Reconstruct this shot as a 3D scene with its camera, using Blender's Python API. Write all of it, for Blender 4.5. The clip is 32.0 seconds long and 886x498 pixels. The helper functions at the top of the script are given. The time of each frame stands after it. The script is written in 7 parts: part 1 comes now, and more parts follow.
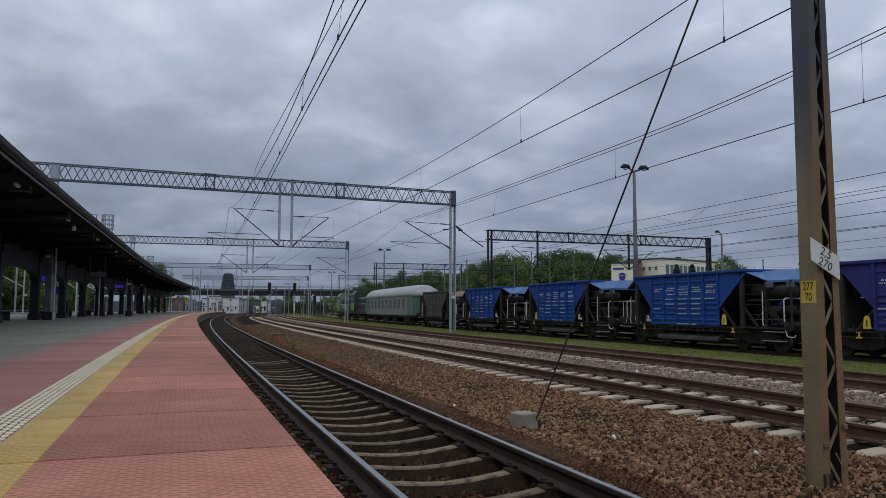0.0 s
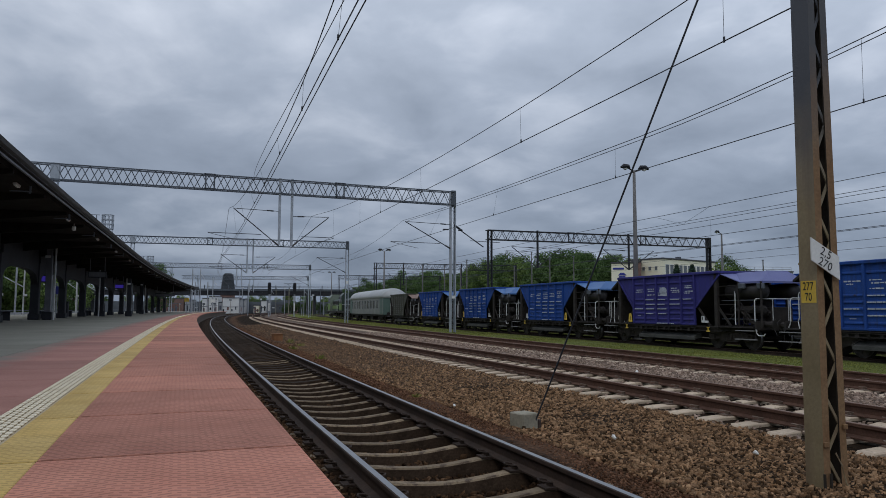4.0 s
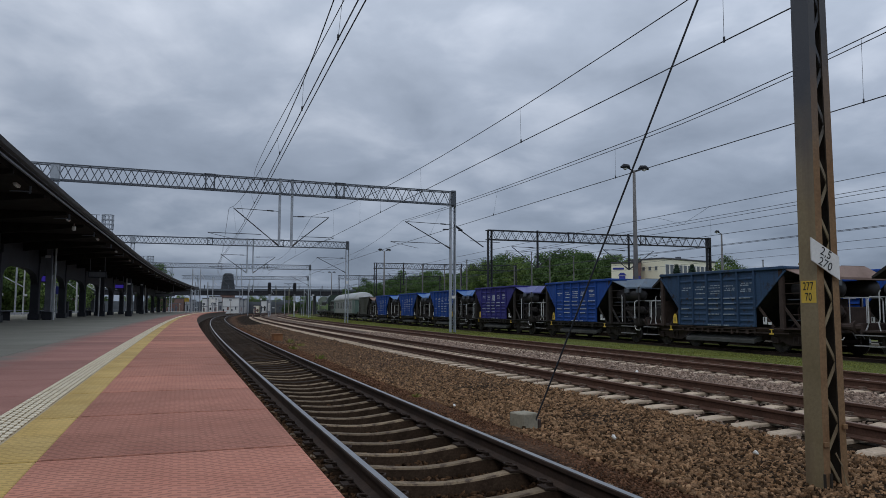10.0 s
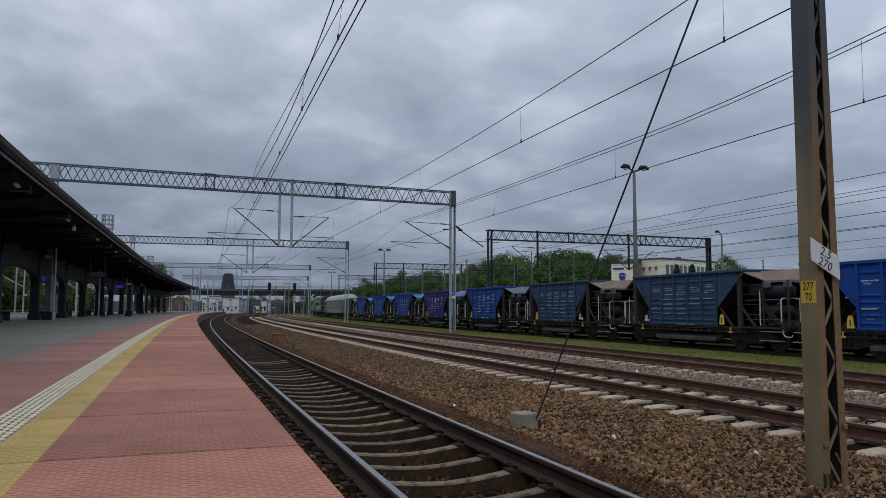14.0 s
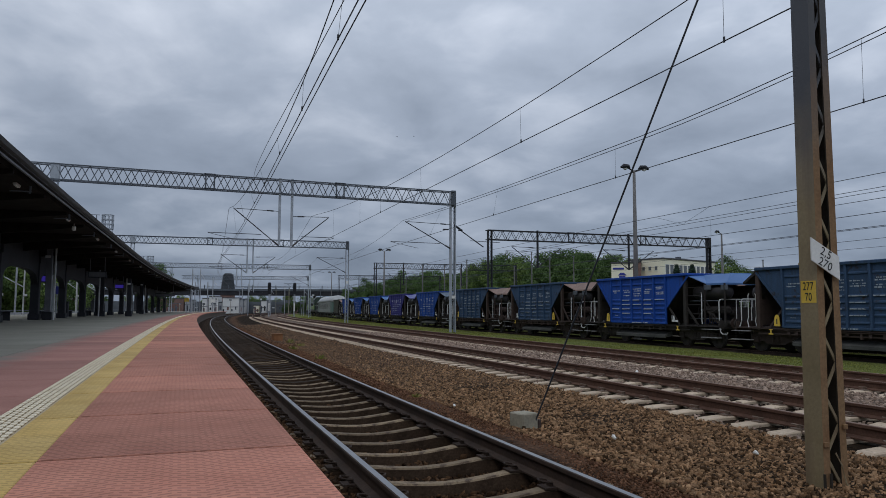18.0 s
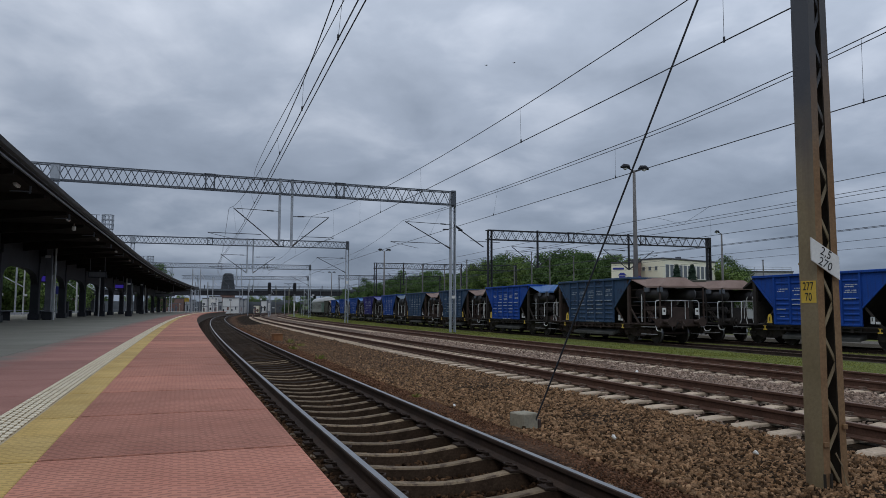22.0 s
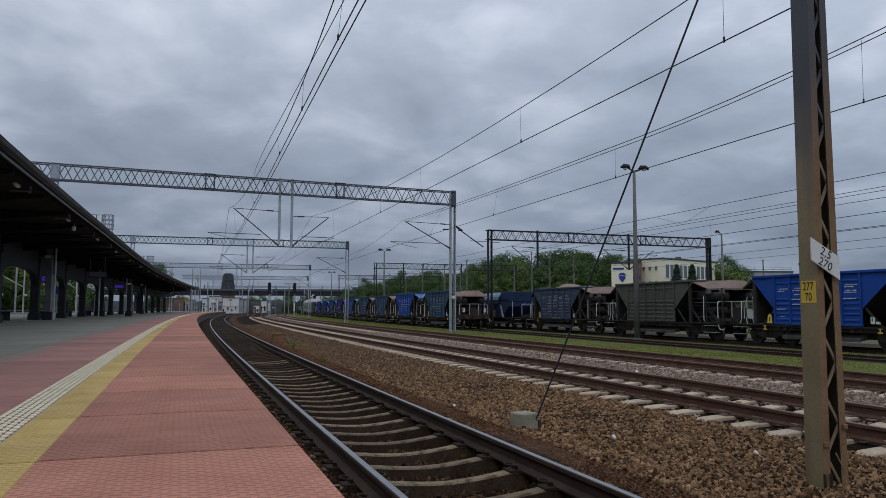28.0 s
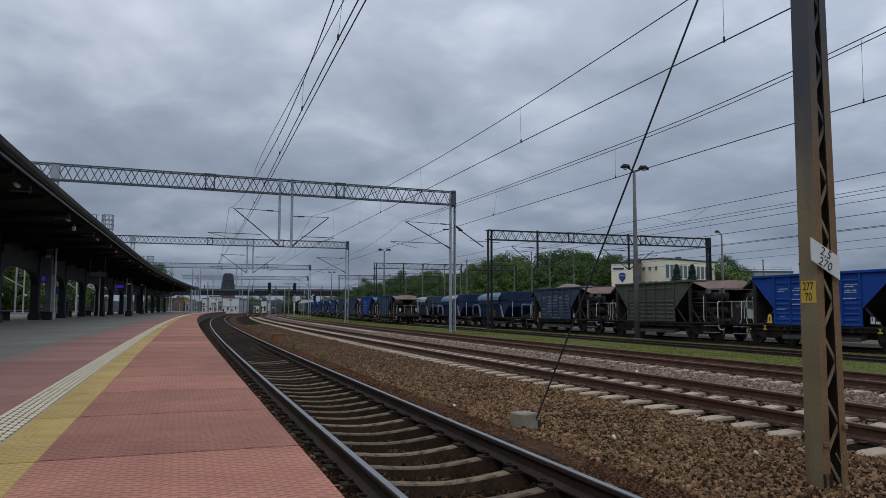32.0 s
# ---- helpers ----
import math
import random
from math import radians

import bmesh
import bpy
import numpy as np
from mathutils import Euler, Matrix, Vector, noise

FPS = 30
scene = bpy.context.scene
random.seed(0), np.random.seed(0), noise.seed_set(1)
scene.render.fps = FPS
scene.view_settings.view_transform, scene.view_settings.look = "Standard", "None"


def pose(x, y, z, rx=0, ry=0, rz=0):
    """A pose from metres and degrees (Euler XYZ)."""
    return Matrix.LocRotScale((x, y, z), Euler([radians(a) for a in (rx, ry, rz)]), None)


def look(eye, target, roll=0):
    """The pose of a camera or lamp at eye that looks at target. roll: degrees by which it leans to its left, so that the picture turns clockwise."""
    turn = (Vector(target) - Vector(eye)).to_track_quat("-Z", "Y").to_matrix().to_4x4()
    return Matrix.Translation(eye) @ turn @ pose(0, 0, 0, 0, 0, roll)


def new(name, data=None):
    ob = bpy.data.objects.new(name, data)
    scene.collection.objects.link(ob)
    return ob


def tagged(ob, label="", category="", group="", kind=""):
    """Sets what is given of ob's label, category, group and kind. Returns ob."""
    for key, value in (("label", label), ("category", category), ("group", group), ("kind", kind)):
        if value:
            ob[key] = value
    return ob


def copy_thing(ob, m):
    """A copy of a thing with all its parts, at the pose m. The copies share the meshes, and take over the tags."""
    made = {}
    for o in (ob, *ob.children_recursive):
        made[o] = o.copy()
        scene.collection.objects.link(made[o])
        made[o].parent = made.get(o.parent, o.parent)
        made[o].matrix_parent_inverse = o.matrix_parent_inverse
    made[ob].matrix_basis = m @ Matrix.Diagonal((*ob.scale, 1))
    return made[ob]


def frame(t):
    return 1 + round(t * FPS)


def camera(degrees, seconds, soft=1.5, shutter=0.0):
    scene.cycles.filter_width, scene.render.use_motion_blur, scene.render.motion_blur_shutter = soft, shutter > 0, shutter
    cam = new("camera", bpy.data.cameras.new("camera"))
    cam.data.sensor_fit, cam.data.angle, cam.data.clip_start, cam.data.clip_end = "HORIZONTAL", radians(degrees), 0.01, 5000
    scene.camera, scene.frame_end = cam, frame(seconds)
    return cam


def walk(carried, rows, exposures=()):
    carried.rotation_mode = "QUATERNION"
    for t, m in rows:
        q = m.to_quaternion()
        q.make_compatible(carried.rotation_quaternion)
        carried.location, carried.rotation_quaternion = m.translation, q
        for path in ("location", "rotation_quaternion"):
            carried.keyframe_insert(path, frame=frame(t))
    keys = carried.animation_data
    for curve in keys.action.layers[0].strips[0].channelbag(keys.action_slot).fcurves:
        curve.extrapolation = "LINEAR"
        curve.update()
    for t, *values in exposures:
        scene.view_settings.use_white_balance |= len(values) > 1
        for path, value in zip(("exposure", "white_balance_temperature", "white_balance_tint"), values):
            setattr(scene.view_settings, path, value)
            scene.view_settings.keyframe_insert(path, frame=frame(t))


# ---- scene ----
cam = camera(63.21, 32.0, soft=0.75)
walk(cam, [(0.0, look((0, 0, 1.277), (0, 100, 1.277 + 100 * math.tan(radians(4.797))), 0.16)),
           (32.0, look((0, 0, 1.277), (0, 100, 1.277 + 100 * math.tan(radians(4.797))), 0.16))])

# ---- sky and light ----
SUN_UP, SUN_TURN = 52.0, 205.0


def build_sky():
    w = bpy.data.worlds.new("overcast_sky")
    scene.world = w
    w.use_nodes = True
    nt = w.node_tree
    nt.nodes.clear()
    N = nt.nodes.new

    def math_node(op, a, b):
        n = N("ShaderNodeMath")
        n.operation = op
        for i, v in enumerate((a, b)):
            if isinstance(v, (int, float)):
                n.inputs[i].default_value = v
            else:
                nt.links.new(v, n.inputs[i])
        return n.outputs[0]

    sky = N("ShaderNodeTexSky")
    sky.sky_type = "NISHITA"
    sky.sun_disc = False
    sky.sun_elevation, sky.sun_rotation = radians(SUN_UP), radians(SUN_TURN)
    b1 = N("ShaderNodeBackground")
    b1.inputs["Strength"].default_value = 0.05
    nt.links.new(sky.outputs[0], b1.inputs["Color"])
    co = N("ShaderNodeTexCoord")
    sep = N("ShaderNodeSeparateXYZ")
    nt.links.new(co.outputs["Generated"], sep.inputs[0])
    up = math_node("MAXIMUM", sep.outputs[2], 0.0)
    zz = math_node("ADD", up, 0.30)
    comb = N("ShaderNodeCombineXYZ")
    nt.links.new(math_node("DIVIDE", sep.outputs[0], zz), comb.inputs[0])
    nt.links.new(math_node("DIVIDE", sep.outputs[1], zz), comb.inputs[1])

    def cloud(scale, detail, distort, off, rough=0.5):
        m = N("ShaderNodeMapping")
        m.inputs["Location"].default_value = off
        nt.links.new(comb.outputs[0], m.inputs[0])
        n = N("ShaderNodeTexNoise")
        n.inputs["Scale"].default_value = scale
        n.inputs["Detail"].default_value = detail
        n.inputs["Roughness"].default_value = rough
        n.inputs["Distortion"].default_value = distort
        nt.links.new(m.outputs[0], n.inputs["Vector"])
        return n.outputs[0]

    big = cloud(1.573, 2.5, 0.35, (22.879, 22.055, 0.0))
    mid = cloud(3.544, 5.0, 0.3, (21.025, 21.682, 0.0), 0.5)
    fine = cloud(9.0, 5.0, 0.2, (5.0, 2.0, 0.0), 0.55)
    mix = math_node("ADD", math_node("MULTIPLY", big, 0.50), math_node("ADD", math_node("MULTIPLY", mid, 0.42), math_node("MULTIPLY", fine, 0.08)))
    ramp = N("ShaderNodeValToRGB")
    nt.links.new(mix, ramp.inputs[0])
    el = ramp.color_ramp.elements
    el[0].position, el[0].color = 0.36, (0.275, 0.322, 0.402, 1)
    el[1].position, el[1].color = 0.65, (0.640, 0.690, 0.785, 1)
    e = el.new(0.50)
    e.color = (0.390, 0.445, 0.540, 1)
    # an overcast sky is brighter towards the zenith
    rise = N("ShaderNodeMapRange")
    rise.interpolation_type = "SMOOTHSTEP"
    rise.inputs["From Max"].default_value = 0.55
    nt.links.new(up, rise.inputs[0])
    tone = N("ShaderNodeMix")
    tone.data_type = "RGBA"
    tone.inputs[6].default_value, tone.inputs[7].default_value = (0.565, 0.607, 0.665, 1), (1.42, 1.41, 1.40, 1)
    nt.links.new(rise.outputs[0], tone.inputs[0])
    scale = N("ShaderNodeVectorMath")
    scale.operation = "MULTIPLY"
    nt.links.new(ramp.outputs[0], scale.inputs[0])
    nt.links.new(tone.outputs[2], scale.inputs[1])
    # the cloud is thinner towards the east
    thin = N("ShaderNodeVectorMath")
    thin.operation = "SCALE"
    nt.links.new(scale.outputs[0], thin.inputs[0])
    nt.links.new(math_node("ADD", math_node("MULTIPLY", sep.outputs[0], 0.16), 1.03), thin.inputs["Scale"])
    b2 = N("ShaderNodeBackground")
    b2.inputs["Strength"].default_value = 1.0
    nt.links.new(thin.outputs[0], b2.inputs["Color"])
    ms = N("ShaderNodeMixShader")
    ms.inputs[0].default_value = 0.93
    nt.links.new(b1.outputs[0], ms.inputs[1])
    nt.links.new(b2.outputs[0], ms.inputs[2])
    out = N("ShaderNodeOutputWorld")
    nt.links.new(ms.outputs[0], out.inputs[0])
    sun = bpy.data.lights.new("sun", "SUN")
    sun.energy, sun.angle, sun.color = 0.5, radians(25), (1.0, 0.96, 0.9)
    ob = new("sun", sun)
    a, e = radians(SUN_TURN), radians(SUN_UP)
    d = Vector((math.sin(a) * math.cos(e), math.cos(a) * math.cos(e), math.sin(e)))
    ob.matrix_world = look(d * 60, (0, 0, 0))


build_sky()
scene.view_settings.exposure = 0.0

# ---- plan: every track, platform and roof runs along one gentle curve ----
# curvature per metre along the near track; s runs away from the camera, d to its side
KNOT_S = (-60, -20, 0, 30, 60, 80, 100, 120, 140, 170, 220, 400)
KNOT_K = (0.00022, 0.00039, 0.00047, 0.00056, 0.00064, 0.00072, 0.00081, 0.0009, 0.00099, 0.00109, 0.0012, 0.0013)
_S = np.arange(-60, 421, 1.0)
_P = np.cumsum(np.interp(_S, KNOT_S, KNOT_K))
_P = _P - _P[60] + radians(-20.131)
_X = np.cumsum(np.sin(_P))
_Y = np.cumsum(np.cos(_P))
_X = _X - _X[60] + 2.2318 * math.cos(_P[60])
_Y = _Y - _Y[60] - 2.2318 * math.sin(_P[60])


def heading(s):
    return float(np.interp(s, _S, _P))


def at(s, d=0.0, z=0.0):
    p = heading(s)
    return Vector((float(np.interp(s, _S, _X)) + d * math.cos(p), float(np.interp(s, _S, _Y)) - d * math.sin(p), z))


def stand(s, d=0.0, z=0.0, turn=0.0):
    """Pose of a thing on the plan: its y runs along the track, its x away from the platform."""
    q = at(s, d, z)
    return pose(q.x, q.y, q.z, 0, 0, turn - math.degrees(heading(s)))


EDGE_D, PLAT_Z = -1.691, 0.655
TRACK_2, TRACK_3, TRACK_4, TRACK_5 = 5.55, 10.40, 20.44, 25.44
RAIL_4 = -0.34
YARD_Z = -0.45

# ---- materials ----


def surface(name, c1, c2, rough=0.75, metal=0.0, scale=2.0, fine=30.0, bump=0.25, speck=0.25, rnd=0.0, island=0.0,
            rust=None, rust_at=0.62, stretch=(1, 1, 1), spec=0.4, streak=None, bump_dist=0.01):
    m = bpy.data.materials.new(name)
    m.use_nodes = True
    nt = m.node_tree
    bs = nt.nodes["Principled BSDF"]
    N, link = nt.nodes.new, nt.links.new
    co = N("ShaderNodeTexCoord")
    mp = N("ShaderNodeMapping")
    mp.inputs["Scale"].default_value = stretch
    link(co.outputs["Object"], mp.inputs[0])

    def noise_of(sc, detail=4.0, rg=0.55, vec=None):
        n = N("ShaderNodeTexNoise")
        n.inputs["Scale"].default_value = sc
        n.inputs["Detail"].default_value = detail
        n.inputs["Roughness"].default_value = rg
        link(vec or mp.outputs[0], n.inputs["Vector"])
        return n.outputs[0]

    def mix(kind, fac, a, b):
        n = N("ShaderNodeMix")
        n.data_type, n.blend_type = "RGBA", kind
        for sock, v in ((n.inputs[0], fac), (n.inputs[6], a), (n.inputs[7], b)):
            if isinstance(v, (int, float)):
                sock.default_value = v
            elif isinstance(v, tuple):
                sock.default_value = (*v, 1)
            else:
                link(v, sock)
        return n.outputs[2]

    def ramp(v, lo, hi):
        n = N("ShaderNodeMapRange")
        n.inputs["From Min"].default_value, n.inputs["From Max"].default_value = lo, hi
        link(v, n.inputs[0])
        return n.outputs[0]

    col = mix("MIX", ramp(noise_of(scale), 0.32, 0.68), tuple(c1), tuple(c2))
    f = noise_of(fine, 3.0)
    if speck:
        g = N("ShaderNodeMapRange")
        g.inputs["From Min"].default_value, g.inputs["From Max"].default_value = 0.25, 0.75
        g.inputs["To Min"].default_value, g.inputs["To Max"].default_value = 1 - speck, 1 + speck
        link(f, g.inputs[0])
        col = mix("MULTIPLY", 1.0, col, g.outputs[0])
    for amount, node, out in ((rnd, "ShaderNodeObjectInfo", "Random"), (island, "ShaderNodeNewGeometry", "Random Per Island")):
        if amount:
            g = N("ShaderNodeMapRange")
            g.inputs["To Min"].default_value, g.inputs["To Max"].default_value = 1 - amount, 1 + amount
            link(N(node).outputs[out], g.inputs[0])
            col = mix("MULTIPLY", 1.0, col, g.outputs[0])
    rg = rough
    if streak:
        mp2 = N("ShaderNodeMapping")
        mp2.inputs["Scale"].default_value = (1, 1, 0.06)
        link(co.outputs["Object"], mp2.inputs[0])
        col = mix("MIX", ramp(noise_of(7.0, 4.0, 0.6, mp2.outputs[0]), 0.48, 0.78), col, tuple(streak))
    if rust:
        k = ramp(noise_of(scale * 2.6, 8.0, 0.65), rust_at, rust_at + 0.10)
        col = mix("MIX", k, col, tuple(rust))
        n = N("ShaderNodeMix")
        n.inputs[2].default_value, n.inputs[3].default_value = rough, 0.9
        link(k, n.inputs[0])
        rg = n.outputs[0]
    link(col, bs.inputs["Base Color"])
    if isinstance(rg, float):
        bs.inputs["Roughness"].default_value = rg
    else:
        link(rg, bs.inputs["Roughness"])
    bs.inputs["Metallic"].default_value = metal
    bs.inputs["Specular IOR Level"].default_value = spec
    if bump:
        b = N("ShaderNodeBump")
        b.inputs["Strength"].default_value = bump
        b.inputs["Distance"].default_value = bump_dist
        link(f, b.inputs["Height"])
        link(b.outputs[0], bs.inputs["Normal"])
    return m


def plain(name, c, rough=0.6, metal=0.0, glow=0.0):
    m = bpy.data.materials.new(name)
    m.use_nodes = True
    bs = m.node_tree.nodes["Principled BSDF"]
    bs.inputs["Base Color"].default_value = (*c, 1)
    bs.inputs["Roughness"].default_value, bs.inputs["Metallic"].default_value = rough, metal
    if glow:
        bs.inputs["Emission Color"].default_value = (*c, 1)
        bs.inputs["Emission Strength"].default_value = glow
    return m


RUST = (0.115, 0.055, 0.03)
M = {}
M["lamp_pole"] = surface("rusty_brown_pole_paint", (0.125, 0.121, 0.120), (0.175, 0.170, 0.168), 0.7, 0, 1.5, 30, 0.1, 0.15)
M["galv"] = surface("galvanised_steel", (0.30, 0.32, 0.35), (0.42, 0.44, 0.47), 0.5, 0.35, 1.5, 40, 0.1, 0.12)
M["galv_dark"] = surface("weathered_galvanised_steel", (0.072, 0.084, 0.102), (0.120, 0.134, 0.156), 0.6, 0.2, 1.5, 40, 0.1, 0.12)
M["galv_post"] = surface("pale_galvanised_posts", (0.30, 0.335, 0.375), (0.42, 0.455, 0.50), 0.5, 0.15, 1.5, 40, 0.1, 0.14)
M["black_steel"] = surface("black_painted_steel", (0.010, 0.011, 0.014), (0.022, 0.023, 0.028), 0.6, 0.0, 2, 30, 0.1)
M["mast"] = surface("olive_grey_mast_paint", (0.215, 0.168, 0.090), (0.295, 0.238, 0.145), 0.6, 0.0, 1.2, 35, 0.15, 0.12, rust=(0.16, 0.085, 0.045), rust_at=0.66, streak=(0.17, 0.12, 0.08))


def upper_coat(m, lo, hi, c):
    """A second coat of paint on the upper part of a mast."""
    nt = m.node_tree
    bs = nt.nodes["Principled BSDF"]
    N, link = nt.nodes.new, nt.links.new
    co, sep, nz = N("ShaderNodeTexCoord"), N("ShaderNodeSeparateXYZ"), N("ShaderNodeTexNoise")
    nz.inputs["Scale"].default_value, nz.inputs["Detail"].default_value = 1.8, 5.0
    link(co.outputs["Object"], sep.inputs[0])
    link(co.outputs["Object"], nz.inputs["Vector"])
    ad = N("ShaderNodeMath")
    ad.operation = "MULTIPLY_ADD"
    ad.inputs[1].default_value = 1.2
    link(nz.outputs[0], ad.inputs[0])
    link(sep.outputs[2], ad.inputs[2])
    mr = N("ShaderNodeMapRange")
    mr.inputs["From Min"].default_value, mr.inputs["From Max"].default_value = lo + 0.6, hi + 0.6
    link(ad.outputs[0], mr.inputs[0])
    mx = N("ShaderNodeMix")
    mx.data_type = "RGBA"
    mx.inputs[7].default_value = (*c, 1)
    link(mr.outputs[0], mx.inputs[0])
    link(bs.inputs["Base Color"].links[0].from_socket, mx.inputs[6])
    link(mx.outputs[2], bs.inputs["Base Color"])


upper_coat(M["mast"], 2.5, 3.6, (0.075, 0.080, 0.090))
# mast cavity: its shade is darkened into the colour, together with grime
M["mast_inner"] = surface("grimy_shaded_mast_inside", (0.022, 0.018, 0.013), (0.045, 0.035, 0.025), 0.9, 0, 3, 30, 0.2, 0.2)
M["mast_rust"] = surface("rusty_mast_edge", (0.19, 0.102, 0.046), (0.26, 0.165, 0.085), 0.8, 0.0, 2.5, 40, 0.2, 0.2)
upper_coat(M["mast_rust"], 2.9, 4.0, (0.09, 0.092, 0.098))
M["rail_head"] = surface("polished_rail_head", (0.25, 0.255, 0.26), (0.33, 0.335, 0.34), 0.34, 0.8, 3, 60, 0.03, 0.08)
M["rail_dull"] = surface("dull_rail_head", (0.165, 0.092, 0.062), (0.22, 0.14, 0.10), 0.6, 0.2, 3, 60, 0.05, 0.15)
M["rail_side"] = surface("rusty_rail_web", (0.026, 0.016, 0.011), (0.052, 0.031, 0.021), 0.85, 0.0, 4, 40, 0.3, 0.25)
M["clip_rust"] = surface("pale_rusty_clips", (0.15, 0.105, 0.080), (0.22, 0.165, 0.13), 0.8, 0.1, 6, 40, 0.2, 0.25)
M["rail_rust"] = surface("brown_rusty_rail_web", (0.072, 0.034, 0.021), (0.115, 0.058, 0.037), 0.85, 0.0, 4, 40, 0.3, 0.25)
M["sleeper"] = surface("stained_concrete", (0.155, 0.112, 0.068), (0.225, 0.170, 0.110), 0.9, 0, 3, 40, 0.3, 0.25, rnd=0.24, rust=(0.075, 0.050, 0.034), rust_at=0.53)
# flanks: shade between the sleepers is put into the colour, along with brake dust
M["sleeper_grime_shade"] = surface("shaded_dusty_flanks", (0.028, 0.018, 0.012), (0.058, 0.038, 0.025), 0.95, 0, 6, 50, 0.5, 0.35, rnd=0.2, spec=0.1, rust=(0.11, 0.08, 0.058), rust_at=0.66)
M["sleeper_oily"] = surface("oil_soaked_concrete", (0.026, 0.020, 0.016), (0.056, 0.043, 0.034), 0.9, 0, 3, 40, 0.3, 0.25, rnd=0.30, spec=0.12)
M["sleeper_pale"] = surface("pale_concrete", (0.42, 0.325, 0.232), (0.55, 0.440, 0.325), 0.9, 0, 3, 40, 0.25, 0.15, rnd=0.12, rust=(0.16, 0.125, 0.095), rust_at=0.62)
M["concrete"] = surface("weathered_concrete", (0.24, 0.22, 0.165), (0.34, 0.315, 0.245), 0.9, 0, 3, 35, 0.3, 0.18, rust=(0.20, 0.18, 0.15), rust_at=0.66)
M["stone"] = surface("crushed_stone", (0.142, 0.080, 0.042), (0.255, 0.157, 0.087), 0.95, 0, 6, 60, 0.2, 0.25, island=0.85, spec=0.1)
M["stone_grey"] = surface("grey_crushed_stone", (0.215, 0.152, 0.116), (0.315, 0.235, 0.184), 0.95, 0, 6, 60, 0.2, 0.2, island=0.5, spec=0.2)
M["stone_dark"] = surface("oily_crushed_stone", (0.040, 0.022, 0.012), (0.080, 0.045, 0.024), 0.95, 0, 6, 60, 0.2, 0.25, island=0.7, spec=0.08)
M["stone_red"] = surface("reddish_dirt_clods", (0.098, 0.048, 0.027), (0.158, 0.084, 0.050), 0.95, 0, 6, 60, 0.2, 0.3, island=0.55, spec=0.05)
M["stone_brown"] = surface("dull_brown_crushed_stone", (0.082, 0.054, 0.037), (0.140, 0.096, 0.068), 0.95, 0, 6, 60, 0.2, 0.3, island=0.6, spec=0.06)
M["white_speck"] = plain("white_litter", (0.75, 0.74, 0.7), 0.8)


def paving(name, c1, c2, dash=(0.062, 0.034), gap=0.0115, dark=0.80, rnd=0.16, bump=0.35):
    """Pressed concrete with rows of short raised dashes."""
    m = surface(name, c1, c2, 0.85, 0, 2.2, 120, 0.1, 0.10, rnd=rnd, rust=tuple(0.62 * v for v in c1), rust_at=0.70)
    nt = m.node_tree
    bs = nt.nodes["Principled BSDF"]
    N, link = nt.nodes.new, nt.links.new
    co = N("ShaderNodeTexCoord")
    sep = N("ShaderNodeSeparateXYZ")
    link(co.outputs["Object"], sep.inputs[0])
    pp = N("ShaderNodeMath")
    pp.operation = "PINGPONG"
    pp.inputs[1].default_value = 0.10
    link(sep.outputs[0], pp.inputs[0])
    sc = N("ShaderNodeMath")
    sc.operation = "MULTIPLY_ADD"
    sc.inputs[1].default_value = 0.35
    link(pp.outputs[0], sc.inputs[0])
    link(sep.outputs[1], sc.inputs[2])
    cb = N("ShaderNodeCombineXYZ")
    link(sep.outputs[0], cb.inputs[0])
    link(sc.outputs[0], cb.inputs[1])
    br = N("ShaderNodeTexBrick")
    br.offset = 0.5
    br.inputs["Scale"].default_value = 1.0
    br.inputs["Brick Width"].default_value, br.inputs["Row Height"].default_value = dash
    br.inputs["Mortar Size"].default_value = gap
    br.inputs["Mortar Smooth"].default_value = 0.4
    br.inputs["Color1"].default_value = br.inputs["Color2"].default_value = (dark, dark, dark, 1)
    br.inputs["Mortar"].default_value = (1.04, 1.04, 1.04, 1)
    link(cb.outputs[0], br.inputs["Vector"])
    old = bs.inputs["Base Color"].links[0].from_socket
    # broad stains that run on from slab to slab
    geo = N("ShaderNodeNewGeometry")
    for scale, lo, hi in ((0.55, 0.80, 1.14), (3.2, 0.90, 1.08)):
        nz = N("ShaderNodeTexNoise")
        nz.inputs["Scale"].default_value, nz.inputs["Detail"].default_value, nz.inputs["Distortion"].default_value = scale, 6.0, 0.6
        link(geo.outputs["Position"], nz.inputs["Vector"])
        mr = N("ShaderNodeMapRange")
        mr.inputs["From Min"].default_value, mr.inputs["From Max"].default_value = 0.3, 0.7
        mr.inputs["To Min"].default_value, mr.inputs["To Max"].default_value = lo, hi
        link(nz.outputs[0], mr.inputs[0])
        st = N("ShaderNodeMix")
        st.data_type, st.blend_type = "RGBA", "MULTIPLY"
        st.inputs[0].default_value = 1.0
        link(old, st.inputs[6])
        link(mr.outputs[0], st.inputs[7])
        old = st.outputs[2]
    mx = N("ShaderNodeMix")
    mx.data_type, mx.blend_type = "RGBA", "MULTIPLY"
    mx.inputs[0].default_value = 1.0
    link(old, mx.inputs[6])
    link(br.outputs["Color"], mx.inputs[7])
    link(mx.outputs[2], bs.inputs["Base Color"])
    b = N("ShaderNodeBump")
    b.inputs["Strength"].default_value, b.inputs["Distance"].default_value = bump, 0.006
    link(br.outputs["Fac"], b.inputs["Height"])
    link(b.outputs[0], bs.inputs["Normal"])
    return m


